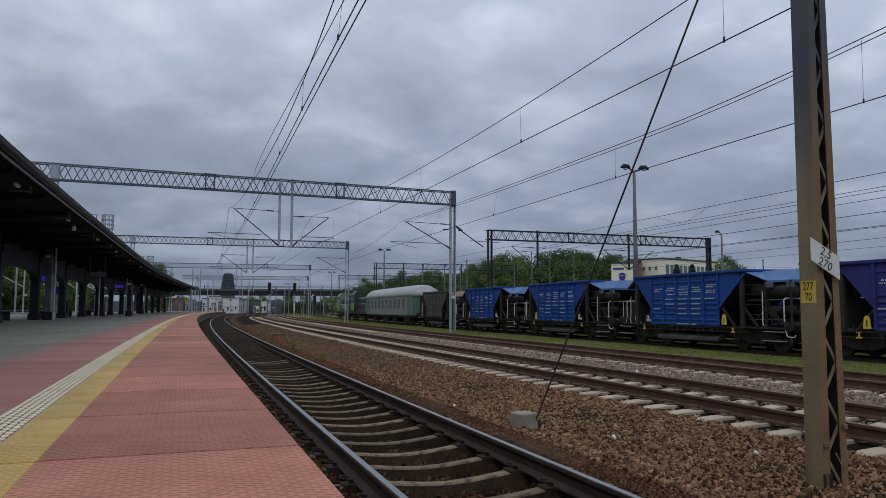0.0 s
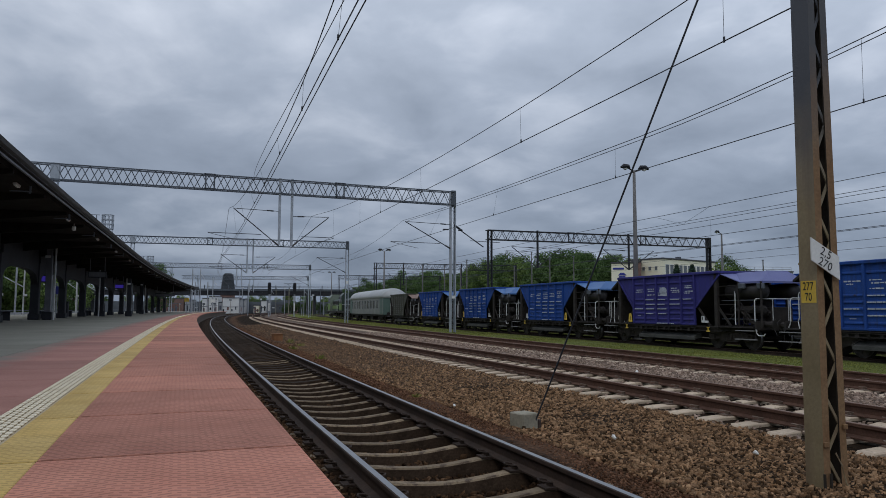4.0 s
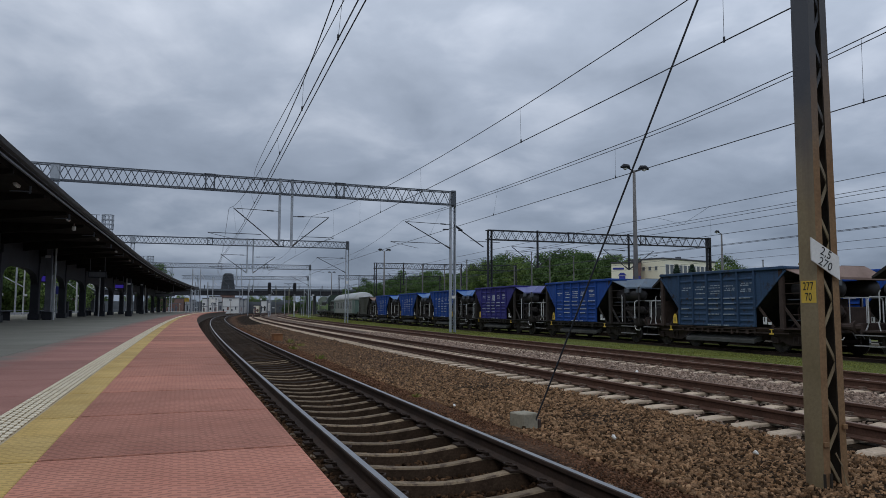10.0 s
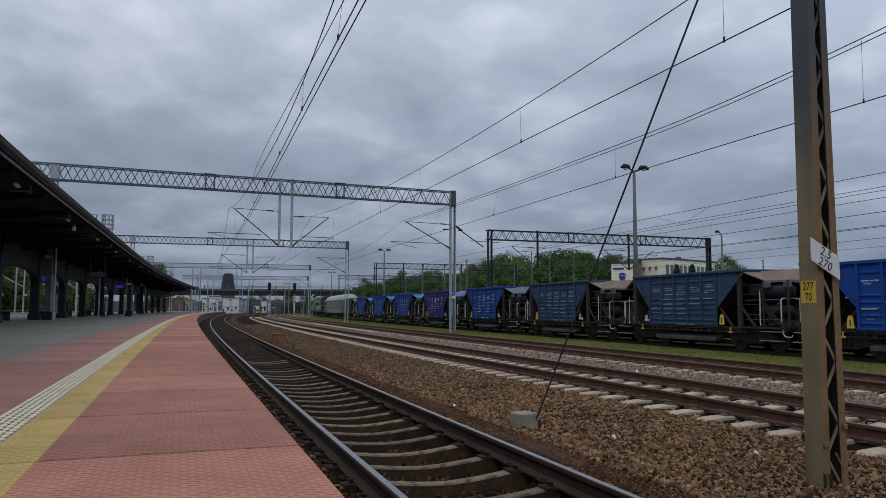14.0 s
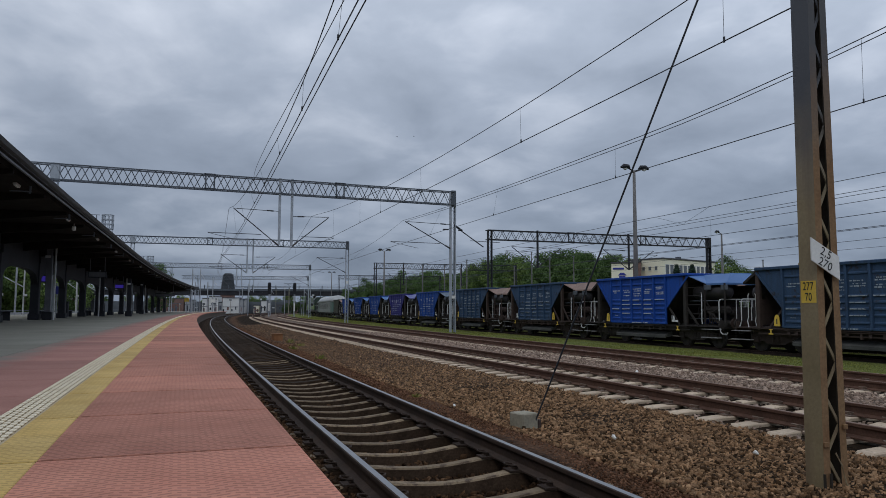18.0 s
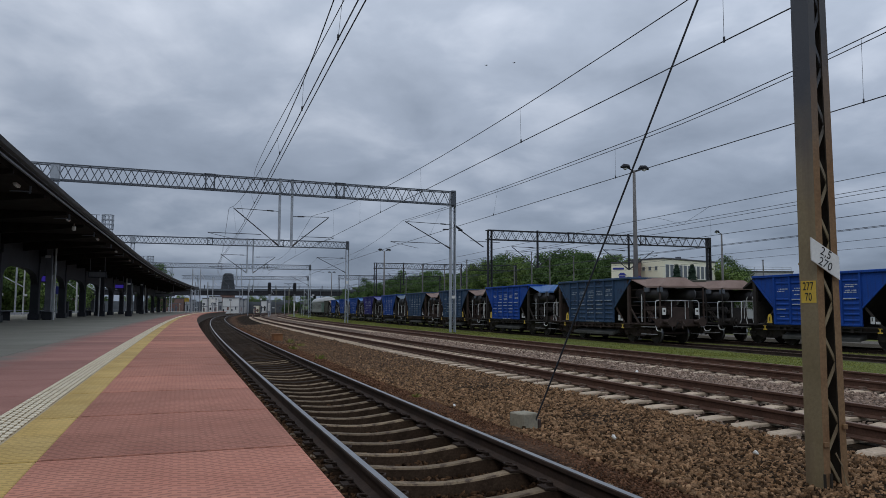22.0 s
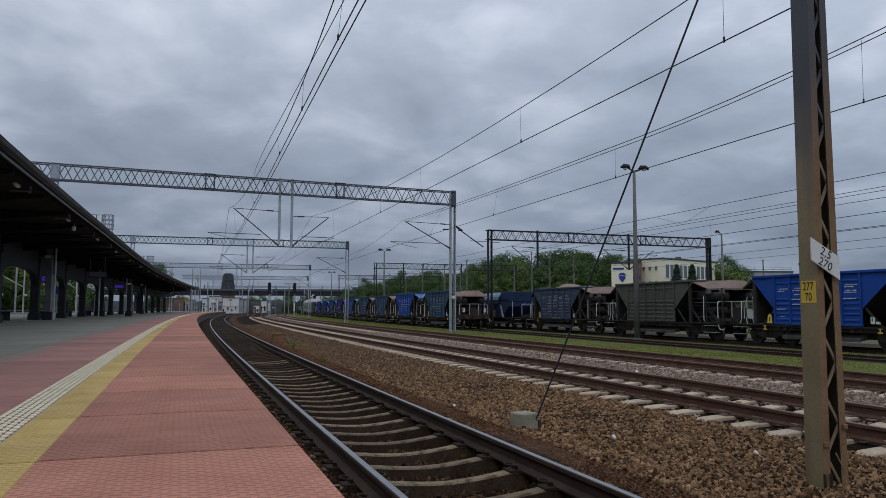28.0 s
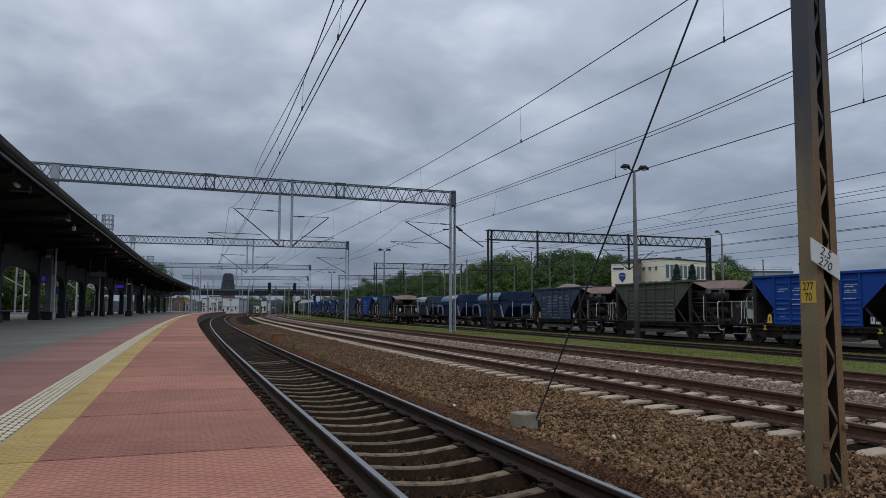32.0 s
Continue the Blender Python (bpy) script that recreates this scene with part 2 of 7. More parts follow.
M["slab"] = paving("red_pressed_slab", (0.402, 0.164, 0.112), (0.472, 0.208, 0.146), dark=0.70, rnd=0.17)
M["slab_yellow"] = paving("yellow_pressed_slab", (0.50, 0.335, 0.10), (0.58, 0.41, 0.15), rnd=0.06)
M["paver_red"] = surface("red_paving", (0.30, 0.135, 0.107), (0.38, 0.185, 0.150), 0.85, 0, 1.3, 50, 0.15, 0.12, rnd=0.16)


def faded_edge(m, c, lo, hi):
    """Paving whose colour is worn off towards one side."""
    nt = m.node_tree
    bs = nt.nodes["Principled BSDF"]
    N, link = nt.nodes.new, nt.links.new
    co, sep, geo, nz = N("ShaderNodeTexCoord"), N("ShaderNodeSeparateXYZ"), N("ShaderNodeNewGeometry"), N("ShaderNodeTexNoise")
    nz.inputs["Scale"].default_value, nz.inputs["Detail"].default_value = 1.4, 6.0
    link(co.outputs["Object"], sep.inputs[0])
    link(geo.outputs["Position"], nz.inputs["Vector"])
    ad = N("ShaderNodeMath")
    ad.operation = "MULTIPLY_ADD"
    ad.inputs[1].default_value = 0.7
    link(nz.outputs[0], ad.inputs[0])
    link(sep.outputs[0], ad.inputs[2])
    mr = N("ShaderNodeMapRange")
    mr.inputs["From Min"].default_value, mr.inputs["From Max"].default_value = lo + 0.35, hi + 0.35
    link(ad.outputs[0], mr.inputs[0])
    mx = N("ShaderNodeMix")
    mx.data_type = "RGBA"
    mx.inputs[7].default_value = (*c, 1)
    link(mr.outputs[0], mx.inputs[0])
    link(bs.inputs["Base Color"].links[0].from_socket, mx.inputs[6])
    link(mx.outputs[2], bs.inputs["Base Color"])


faded_edge(M["paver_red"], (0.235, 0.205, 0.170), -0.18, -0.62)
M["paver_grey"] = surface("grey_paving", (0.205, 0.195, 0.155), (0.275, 0.265, 0.215), 0.85, 0, 0.6, 50, 0.15, 0.12, rnd=0.08)
M["white_strip"] = surface("white_tactile_concrete", (0.44, 0.35, 0.23), (0.52, 0.43, 0.29), 0.85, 0, 3, 60, 0.1, 0.15)
M["white_bar"] = surface("worn_white_paint", (0.74, 0.65, 0.48), (0.83, 0.75, 0.58), 0.8, 0, 3, 60, 0.1, 0.12)
M["wall_face"] = surface("damp_concrete_wall", (0.085, 0.066, 0.05), (0.14, 0.11, 0.088), 0.95, 0, 1.5, 30, 0.3, 0.25)
# one near-black colour for the ceiling boards and roof ribs
M["canopy_dark"] = surface("near_black_roof_boards", (0.012, 0.0105, 0.0095), (0.024, 0.021, 0.019), 0.85, 0, 2, 25, 0.15, 0.2, spec=0.1)
M["canopy_edge"] = surface("dark_grey_fascia", (0.030, 0.031, 0.036), (0.055, 0.056, 0.064), 0.5, 0.1, 1.5, 30, 0.1, 0.12)
M["gutter"] = surface("grey_gutter_sheet", (0.060, 0.063, 0.070), (0.10, 0.104, 0.115), 0.45, 0.4, 1.5, 30, 0.05, 0.12)
M["roof_felt"] = surface("roof_felt", (0.06, 0.06, 0.065), (0.10, 0.10, 0.105), 0.95, 0, 1.0, 30, 0.2, 0.2)
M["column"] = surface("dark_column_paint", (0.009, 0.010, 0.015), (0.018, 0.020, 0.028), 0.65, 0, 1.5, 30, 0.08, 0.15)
M["column_grey"] = surface("grey_column_paint", (0.10, 0.105, 0.12), (0.15, 0.155, 0.175), 0.5, 0, 1.5, 30, 0.08, 0.12)
M["white_paint"] = surface("off_white_paint", (0.68, 0.68, 0.65), (0.78, 0.78, 0.75), 0.5, 0, 2, 40, 0.05, 0.06)
M["grey_paint"] = surface("pale_grey_paint", (0.46, 0.47, 0.48), (0.56, 0.57, 0.58), 0.5, 0, 2, 40, 0.05, 0.1)
M["yellow_paint"] = surface("yellow_sign_paint", (0.66, 0.44, 0.05), (0.74, 0.52, 0.09), 0.5, 0, 3, 40, 0.05, 0.08)
M["ink"] = plain("black_lettering", (0.02, 0.02, 0.02), 0.6)
M["box_orange"] = surface("rusty_orange_paint", (0.20, 0.085, 0.035), (0.30, 0.14, 0.06), 0.85, 0, 4, 40, 0.2, 0.2)
M["sign_blue"] = plain("blue_sign", (0.03, 0.04, 0.28), 0.4)
M["screen_blue"] = plain("lit_blue_display", (0.08, 0.05, 0.55), 0.4, 0, 0.22)
M["lamp_glass"] = plain("lamp_glass", (0.70, 0.72, 0.72), 0.25)
M["wire"] = plain("copper_wire_dark", (0.025, 0.03, 0.038), 0.6)
M["insulator"] = plain("brown_insulator", (0.035, 0.03, 0.032), 0.3)


def wagon_paint(name, c, k=1.35, dirt=(0.045, 0.036, 0.03), at_=0.63):
    c2 = tuple(v * k for v in c)
    return surface(name, c, c2, 0.55, 0, 0.8, 22, 0.08, 0.16, rust=dirt, rust_at=at_, streak=tuple(0.5 * v + 0.02 for v in c), spec=0.12)


M["w_blue"] = wagon_paint("blue_wagon_paint", (0.018, 0.058, 0.232), at_=0.60)
M["w_bright"] = wagon_paint("bright_blue_wagon_paint", (0.014, 0.058, 0.27), at_=0.64)
M["w_purple"] = wagon_paint("violet_wagon_paint", (0.036, 0.035, 0.162), at_=0.66)
M["w_teal"] = wagon_paint("faded_steel_blue_wagon_paint", (0.034, 0.064, 0.118), at_=0.57)
M["w_slate"] = wagon_paint("faded_slate_wagon_paint", (0.048, 0.064, 0.104), at_=0.56)
M["w_grey"] = wagon_paint("faded_dark_grey_wagon_paint", (0.078, 0.080, 0.067), at_=0.60)
M["w_navy"] = wagon_paint("grimy_navy_wagon_paint", (0.016, 0.030, 0.078), at_=0.57)
M["r_blue"] = surface("pale_blue_roof_paint", (0.060, 0.145, 0.34), (0.085, 0.185, 0.40), 0.5, 0, 1, 30, 0.05, 0.1, rust=(0.10, 0.11, 0.14), rust_at=0.66)
M["r_purple"] = surface("pale_violet_roof_paint", (0.115, 0.130, 0.30), (0.145, 0.16, 0.35), 0.5, 0, 1, 30, 0.05, 0.1)
M["r_brown"] = surface("dusty_brown_roof_paint", (0.185, 0.122, 0.098), (0.26, 0.185, 0.155), 0.8, 0, 1.2, 30, 0.1, 0.15, rust=(0.15, 0.11, 0.095), rust_at=0.62)
M["r_teal"] = surface("worn_teal_roof_paint", (0.075, 0.16, 0.25), (0.14, 0.24, 0.32), 0.55, 0, 1.2, 30, 0.08, 0.15, rust=(0.16, 0.17, 0.17), rust_at=0.60)
M["r_worn"] = surface("worn_grey_blue_roof_paint", (0.085, 0.125, 0.175), (0.13, 0.175, 0.225), 0.6, 0, 1.2, 30, 0.08, 0.15, rust=(0.15, 0.15, 0.14), rust_at=0.58)
M["r_grey"] = surface("dusty_grey_roof_paint", (0.25, 0.26, 0.27), (0.36, 0.37, 0.38), 0.7, 0, 1.2, 30, 0.08, 0.15)
M["frame_black"] = surface("grimy_black_underframe", (0.015, 0.013, 0.012), (0.036, 0.030, 0.026), 0.8, 0, 3, 30, 0.2, 0.25)
M["frame_brown"] = surface("rusty_brown_underframe", (0.034, 0.023, 0.019), (0.060, 0.040, 0.033), 0.85, 0, 3, 30, 0.2, 0.25)
M["bogie"] = surface("grimy_bogie_steel", (0.026, 0.021, 0.018), (0.062, 0.050, 0.042), 0.85, 0, 3, 30, 0.2, 0.3)
M["hopper_flap"] = surface("dusty_grey_flap_steel", (0.045, 0.046, 0.043), (0.082, 0.082, 0.076), 0.75, 0.1, 2, 30, 0.1, 0.2)
M["wheel"] = surface("oily_wheel_steel", (0.030, 0.026, 0.024), (0.070, 0.058, 0.050), 0.6, 0.3, 4, 40, 0.15, 0.2)
M["tread"] = surface("bright_wheel_tread", (0.30, 0.30, 0.31), (0.40, 0.40, 0.41), 0.35, 0.9, 4, 40, 0.0, 0.1)
M["marking"] = surface("worn_marking_paint", (0.36, 0.40, 0.47), (0.50, 0.54, 0.60), 0.6, 0, 3, 40, 0.05, 0.25, rust=(0.10, 0.12, 0.18), rust_at=0.60)
M["marking_faint"] = surface("faded_marking_paint", (0.24, 0.29, 0.34), (0.36, 0.41, 0.46), 0.6, 0, 3, 40, 0.05, 0.25, rust=(0.05, 0.08, 0.12), rust_at=0.52)
M["step_grey"] = surface("scuffed_grey_steps", (0.22, 0.22, 0.22), (0.34, 0.34, 0.34), 0.6, 0, 3, 40, 0.05, 0.2)
M["handrail"] = surface("white_handrail_paint", (0.55, 0.56, 0.56), (0.68, 0.69, 0.69), 0.5, 0, 3, 40, 0.05, 0.12)
M["tank"] = surface("sooty_air_tank", (0.020, 0.019, 0.020), (0.042, 0.038, 0.038), 0.5, 0.1, 2, 30, 0.08, 0.2)
M["coach_side"] = surface("faded_grey_green_coach_paint", (0.188, 0.198, 0.182), (0.248, 0.260, 0.240), 0.55, 0, 0.6, 25, 0.06, 0.12, streak=(0.15, 0.155, 0.14))
M["coach_end"] = surface("dull_green_coach_paint", (0.075, 0.125, 0.105), (0.11, 0.165, 0.14), 0.55, 0, 0.8, 25, 0.06, 0.12)
M["coach_roof"] = surface("pale_grey_coach_roof", (0.37, 0.385, 0.39), (0.46, 0.475, 0.48), 0.6, 0, 0.5, 25, 0.05, 0.08)
M["loco_green"] = surface("green_engine_paint", (0.022, 0.036, 0.026), (0.036, 0.055, 0.040), 0.45, 0, 0.8, 25, 0.06, 0.12)
M["loco_pale"] = surface("pale_engine_paint", (0.13, 0.16, 0.125), (0.19, 0.22, 0.175), 0.45, 0, 0.8, 25, 0.06, 0.12)
M["loco_lime"] = surface("lime_engine_stripe", (0.16, 0.26, 0.06), (0.20, 0.31, 0.08), 0.45, 0, 0.8, 25, 0.06, 0.12)
M["glass_pale"] = surface("grey_window_glass", (0.10, 0.115, 0.13), (0.17, 0.185, 0.20), 0.12, 0, 0.7, 8, 0.0, 0.1)
M["coach_pane"] = surface("dusty_coach_window", (0.085, 0.095, 0.095), (0.13, 0.14, 0.138), 0.2, 0, 0.7, 8, 0.0, 0.1)
M["glass_dark"] = plain("dark_window_glass", (0.02, 0.025, 0.03), 0.08)


def leaf_material(name, c1, c2):
    m = surface(name, c1, c2, 0.8, 0, 0.35, 3.0, 0.0, 0.2, rnd=0.18, island=0.18, spec=0.08)
    return m


M["leaf"] = leaf_material("green_leaves", (0.095, 0.150, 0.040), (0.150, 0.210, 0.066))
M["leaf_dark"] = leaf_material("dark_green_leaves", (0.060, 0.108, 0.036), (0.100, 0.155, 0.056))
M["leaf_pale"] = leaf_material("pale_green_leaves", (0.105, 0.155, 0.050), (0.155, 0.210, 0.078))
M["needle"] = leaf_material("spruce_needles", (0.045, 0.080, 0.055), (0.075, 0.120, 0.082))
M["bark"] = surface("grey_brown_bark", (0.07, 0.055, 0.04), (0.12, 0.10, 0.075), 0.95, 0, 3, 20, 0.4, 0.25)
M["blade"] = surface("grass_blades", (0.150, 0.182, 0.036), (0.255, 0.248, 0.068), 0.8, 0, 0.6, 6, 0.0, 0.3, island=0.35, spec=0.2)
M["render_cream"] = surface("cream_rendered_wall", (0.80, 0.76, 0.60), (0.87, 0.83, 0.68), 0.9, 0, 0.3, 20, 0.1, 0.06)
M["render_white"] = surface("white_rendered_wall", (0.62, 0.63, 0.62), (0.76, 0.77, 0.76), 0.9, 0, 0.3, 20, 0.1, 0.08)
M["render_grey"] = surface("grey_rendered_wall", (0.30, 0.31, 0.32), (0.40, 0.41, 0.42), 0.9, 0, 0.3, 20, 0.1, 0.1)
M["brick_red"] = surface("dull_red_brick", (0.16, 0.095, 0.08), (0.22, 0.14, 0.12), 0.9, 0, 0.6, 20, 0.1, 0.15)
M["bridge_steel"] = surface("dark_bridge_steel", (0.020, 0.021, 0.026), (0.038, 0.039, 0.046), 0.8, 0, 0.5, 10, 0.1, 0.15)
M["bridge_rail"] = surface("grey_blue_parapet", (0.075, 0.088, 0.10), (0.12, 0.135, 0.15), 0.8, 0, 0.5, 10, 0.1, 0.15)
M["tile_dark"] = surface("dark_slate_roof", (0.030, 0.036, 0.042), (0.055, 0.062, 0.07), 0.8, 0, 0.8, 10, 0.1, 0.2)
M["bird"] = plain("dark_plumage", (0.03, 0.03, 0.035), 0.8)
M["signal_red"] = plain("red_signal_lens", (0.25, 0.02, 0.02), 0.2)


def ground_material():
    m = bpy.data.materials.new("station_ground")
    m.use_nodes = True
    nt = m.node_tree
    bs = nt.nodes["Principled BSDF"]
    N, link = nt.nodes.new, nt.links.new
    at_d = N("ShaderNodeAttribute")
    at_d.attribute_name = "aside"
    co = N("ShaderNodeTexCoord")

    def noise_of(sc, detail=5.0, rg=0.6):
        n = N("ShaderNodeTexNoise")
        n.inputs["Scale"].default_value, n.inputs["Detail"].default_value, n.inputs["Roughness"].default_value = sc, detail, rg
        link(co.outputs["Object"], n.inputs["Vector"])
        return n.outputs[0]

    wob = N("ShaderNodeMath")
    wob.operation = "MULTIPLY_ADD"
    wob.inputs[1].default_value, wob.inputs[2].default_value = 1.5, -0.75
    link(noise_of(1.1), wob.inputs[0])
    side = N("ShaderNodeMath")
    side.operation = "ADD"
    link(at_d.outputs["Fac"], side.inputs[0])
    link(wob.outputs[0], side.inputs[1])

    def mix(kind, fac, a, b):
        n = N("ShaderNodeMix")
        n.data_type, n.blend_type = "RGBA", kind
        for sock, v in ((n.inputs[0], fac), (n.inputs[6], a), (n.inputs[7], b)):
            if isinstance(v, (int, float)):
                sock.default_value = v
            elif isinstance(v, tuple):
                sock.default_value = (*v, 1)
            else:
                link(v, sock)
        return n.outputs[2]

    def step(lo, hi):
        n = N("ShaderNodeMapRange")
        n.inputs["From Min"].default_value, n.inputs["From Max"].default_value = lo, hi
        link(side.outputs[0], n.inputs[0])
        return n.outputs[0]

    vor = N("ShaderNodeTexVoronoi")
    vor.inputs["Scale"].default_value = 17.0
    link(co.outputs["Object"], vor.inputs["Vector"])
    sep = N("ShaderNodeSeparateColor")
    link(vor.outputs["Color"], sep.inputs[0])
    patch = noise_of(0.35, 4.0)
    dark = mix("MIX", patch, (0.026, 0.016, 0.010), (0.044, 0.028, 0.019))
    dirt = mix("MIX", patch, (0.076, 0.041, 0.024), (0.112, 0.064, 0.040))
    # near black: shade in the gaps between ballast stones, put into the ground colour
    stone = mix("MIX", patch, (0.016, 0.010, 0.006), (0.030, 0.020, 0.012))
    grey = mix("MIX", patch, (0.125, 0.090, 0.070), (0.175, 0.132, 0.107))
    grass = mix("MIX", noise_of(0.9, 6.0), (0.100, 0.125, 0.032), (0.165, 0.175, 0.058))
    path = mix("MIX", patch, (0.12, 0.11, 0.095), (0.17, 0.155, 0.135))
    yard = mix("MIX", patch, (0.040, 0.034, 0.025), (0.075, 0.064, 0.044))
    col = mix("MIX", step(1.2, 1.5), dark, dirt)
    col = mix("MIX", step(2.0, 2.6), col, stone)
    col = mix("MIX", step(6.6, 7.4), col, grey)
    col = mix("MIX", step(11.9, 12.5), col, grass)
    col = mix("MIX", step(19.0, 19.5), col, yard)
    col = mix("MIX", step(21.6, 22.2), col, grass)
    col = mix("MIX", step(23.6, 24.2), col, yard)
    col = mix("MIX", step(32.5, 33.0), col, path)
    col = mix("MIX", step(35.5, 37.0), col, grass)
    shade = N("ShaderNodeMapRange")
    shade.inputs["To Min"].default_value, shade.inputs["To Max"].default_value = 0.62, 1.35
    link(sep.outputs[0], shade.inputs[0])
    col = mix("MULTIPLY", 1.0, col, shade.outputs[0])
    link(col, bs.inputs["Base Color"])
    bs.inputs["Roughness"].default_value = 0.95
    bs.inputs["Specular IOR Level"].default_value = 0.06
    b = N("ShaderNodeBump")
    b.inputs["Strength"].default_value, b.inputs["Distance"].default_value = 0.9, 0.05
    link(vor.outputs["Distance"], b.inputs["Height"])
    b.invert = True
    link(b.outputs[0], bs.inputs["Normal"])
    return m


M["ground"] = ground_material()



def yard_line(s):
    """The train's track closes up to the main line far ahead."""
    return TRACK_4 - 0.0005 * max(0.0, s - 125.0) ** 2


# ---- building blocks ----


class Shape:
    """Gathers simple solids into one mesh."""

    def __init__(self):
        self.v, self.f, self.m = [], [], []

    def add(self, verts, faces, slot=0):
        k = len(self.v)
        self.v += [tuple(p) for p in verts]
        self.f += [tuple(i + k for i in q) for q in faces]
        self.m += [slot] * len(faces)
        return self

    def box(self, c, size, turn=None, slot=0, bev=0.0):
        hx, hy, hz = size[0] / 2, size[1] / 2, size[2] / 2
        c = Vector(c)
        if bev:
            pts, idx = [], {}
            for sx in (-1, 1):
                for sy in (-1, 1):
                    for sz in (-1, 1):
                        for ax in range(3):
                            p = [sx * hx, sy * hy, sz * hz]
                            for j in range(3):
                                if j != ax:
                                    p[j] -= (sx, sy, sz)[j] * bev
                            idx[(sx, sy, sz, ax)] = len(pts)
                            pts.append(Vector(p))
            fs = []
            for ax in range(3):
                o = [j for j in range(3) if j != ax]
                for s in (-1, 1):
                    q = []
                    for a, b in ((-1, -1), (1, -1), (1, 1), (-1, 1)):
                        k = [0, 0, 0]
                        k[ax], k[o[0]], k[o[1]] = s, a, b
                        q.append(idx[(*k, ax)])
                    fs.append(q)
                # edges that run along this axis
                for a in (-1, 1):
                    for b in (-1, 1):
                        q = []
                        for s, w in ((-1, o[0]), (1, o[0]), (1, o[1]), (-1, o[1])):
                            k = [0, 0, 0]
                            k[ax], k[o[0]], k[o[1]] = s, a, b
                            q.append(idx[(*k, w)])
                        fs.append(q)
            for sx in (-1, 1):
                for sy in (-1, 1):
                    for sz in (-1, 1):
                        fs.append([idx[(sx, sy, sz, a)] for a in range(3)])
            out = []
            for q in fs:
                ctr = sum((pts[i] for i in q), Vector()) / len(q)
                nrm = (pts[q[1]] - pts[q[0]]).cross(pts[q[2]] - pts[q[0]])
                out.append(q if nrm.dot(ctr) > 0 else q[::-1])
            fs = out
        else:
            pts = [Vector((x, y, z)) for x in (-hx, hx) for y in (-hy, hy) for z in (-hz, hz)]
            fs = [(0, 1, 3, 2), (4, 6, 7, 5), (0, 4, 5, 1), (2, 3, 7, 6), (0, 2, 6, 4), (1, 5, 7, 3)]
        if turn is not None:
            pts = [turn @ p for p in pts]
        return self.add([c + p for p in pts], fs, slot)

    def beam(self, a, b, w, h, slot=0, up=(0, 0, 1)):
        a, b = Vector(a), Vector(b)
        y = (b - a).normalized()
        u = Vector(up)
        if abs(y.dot(u)) > 0.98:
            u = Vector((0, 1, 0)) if abs(y.y) < 0.9 else Vector((1, 0, 0))
        x = y.cross(u).normalized()
        z = x.cross(y)
        t = Matrix((x, y, z)).transposed()
        return self.box((a + b) / 2, (w, (b - a).length, h), t, slot)

    def rod(self, a, b, r, n=6, r2=None, slot=0, caps=True):
        return self.tube([a, b], [r, r if r2 is None else r2], n, slot, caps)

    def tube(self, pts, r, n=6, slot=0, caps=True):
        pts = [Vector(p) for p in pts]
        rs = r if isinstance(r, (list, tuple)) else [r] * len(pts)
        ring, fs = [], []
        for i, p in enumerate(pts):
            t = (pts[min(i + 1, len(pts) - 1)] - pts[max(i - 1, 0)]).normalized()
            u = Vector((0, 0, 1)) if abs(t.z) < 0.95 else Vector((0, 1, 0))
            x = t.cross(u).normalized()
            y = x.cross(t)
            for j in range(n):
                a = 2 * math.pi * j / n
                ring.append(p + rs[i] * (math.cos(a) * x + math.sin(a) * y))
        for i in range(len(pts) - 1):
            for j in range(n):
                a, b = i * n + j, i * n + (j + 1) % n
                fs.append((a, b, b + n, a + n))
        if caps:
            fs.append(tuple(range(n))[::-1])
            fs.append(tuple(range((len(pts) - 1) * n, len(pts) * n)))
        return self.add(ring, fs, slot)

    def prism(self, poly, a, b, axis="x", slot=0):
        """A polygon in the plane across the axis, drawn out from a to b."""
        def put(p, q, w):
            return {"x": (w, p, q), "y": (p, w, q), "z": (p, q, w)}[axis]
        n = len(poly)
        vs = [put(*p, a) for p in poly] + [put(*p, b) for p in poly]
        fs = [tuple(range(n))[::-1], tuple(range(n, 2 * n))] + [(i, (i + 1) % n, (i + 1) % n + n, i + n) for i in range(n)]
        return self.add(vs, fs, slot)

    def sweep(self, prof, ss, slots=None, d=0.0, closed=True, shift=None):
        """A cross-section of (aside, up) drawn along the plan's curve."""
        n = len(prof)
        vs = [at(s, d + p + (shift(s) if shift else 0.0), z) for s in ss for p, z in prof]
        fs, ms = [], []
        for i in range(len(ss) - 1):
            for j in range(n if closed else n - 1):
                a, b = i * n + j, i * n + (j + 1) % n
                fs.append((a, b, b + n, a + n))
                ms.append(slots[j] if slots else 0)
        k = len(self.v)
        self.v += [tuple(p) for p in vs]
        self.f += [tuple(q + k for q in f) for f in fs]
        self.m += ms
        return self

    def data(self, name, mats, smooth=False):
        me = bpy.data.meshes.new(name)
        me.from_pydata(self.v, [], self.f)
        for mt in (mats if isinstance(mats, (list, tuple)) else [mats]):
            me.materials.append(M[mt])
        if any(self.m):
            me.polygons.foreach_set("material_index", self.m)
        bm = bmesh.new()
        bm.from_mesh(me)
        bmesh.ops.recalc_face_normals(bm, faces=bm.faces)
        bm.to_mesh(me)
        bm.free()
        if smooth:
            me.polygons.foreach_set("use_smooth", [True] * len(me.polygons))
        me.update()
        return me


def thing(name, m=None, label="", category="", group="", kind=""):
    ob = new(name)
    ob.empty_display_size = 0.2
    if m is not None:
        ob.matrix_world = m
    return tagged(ob, label, category, group, kind)


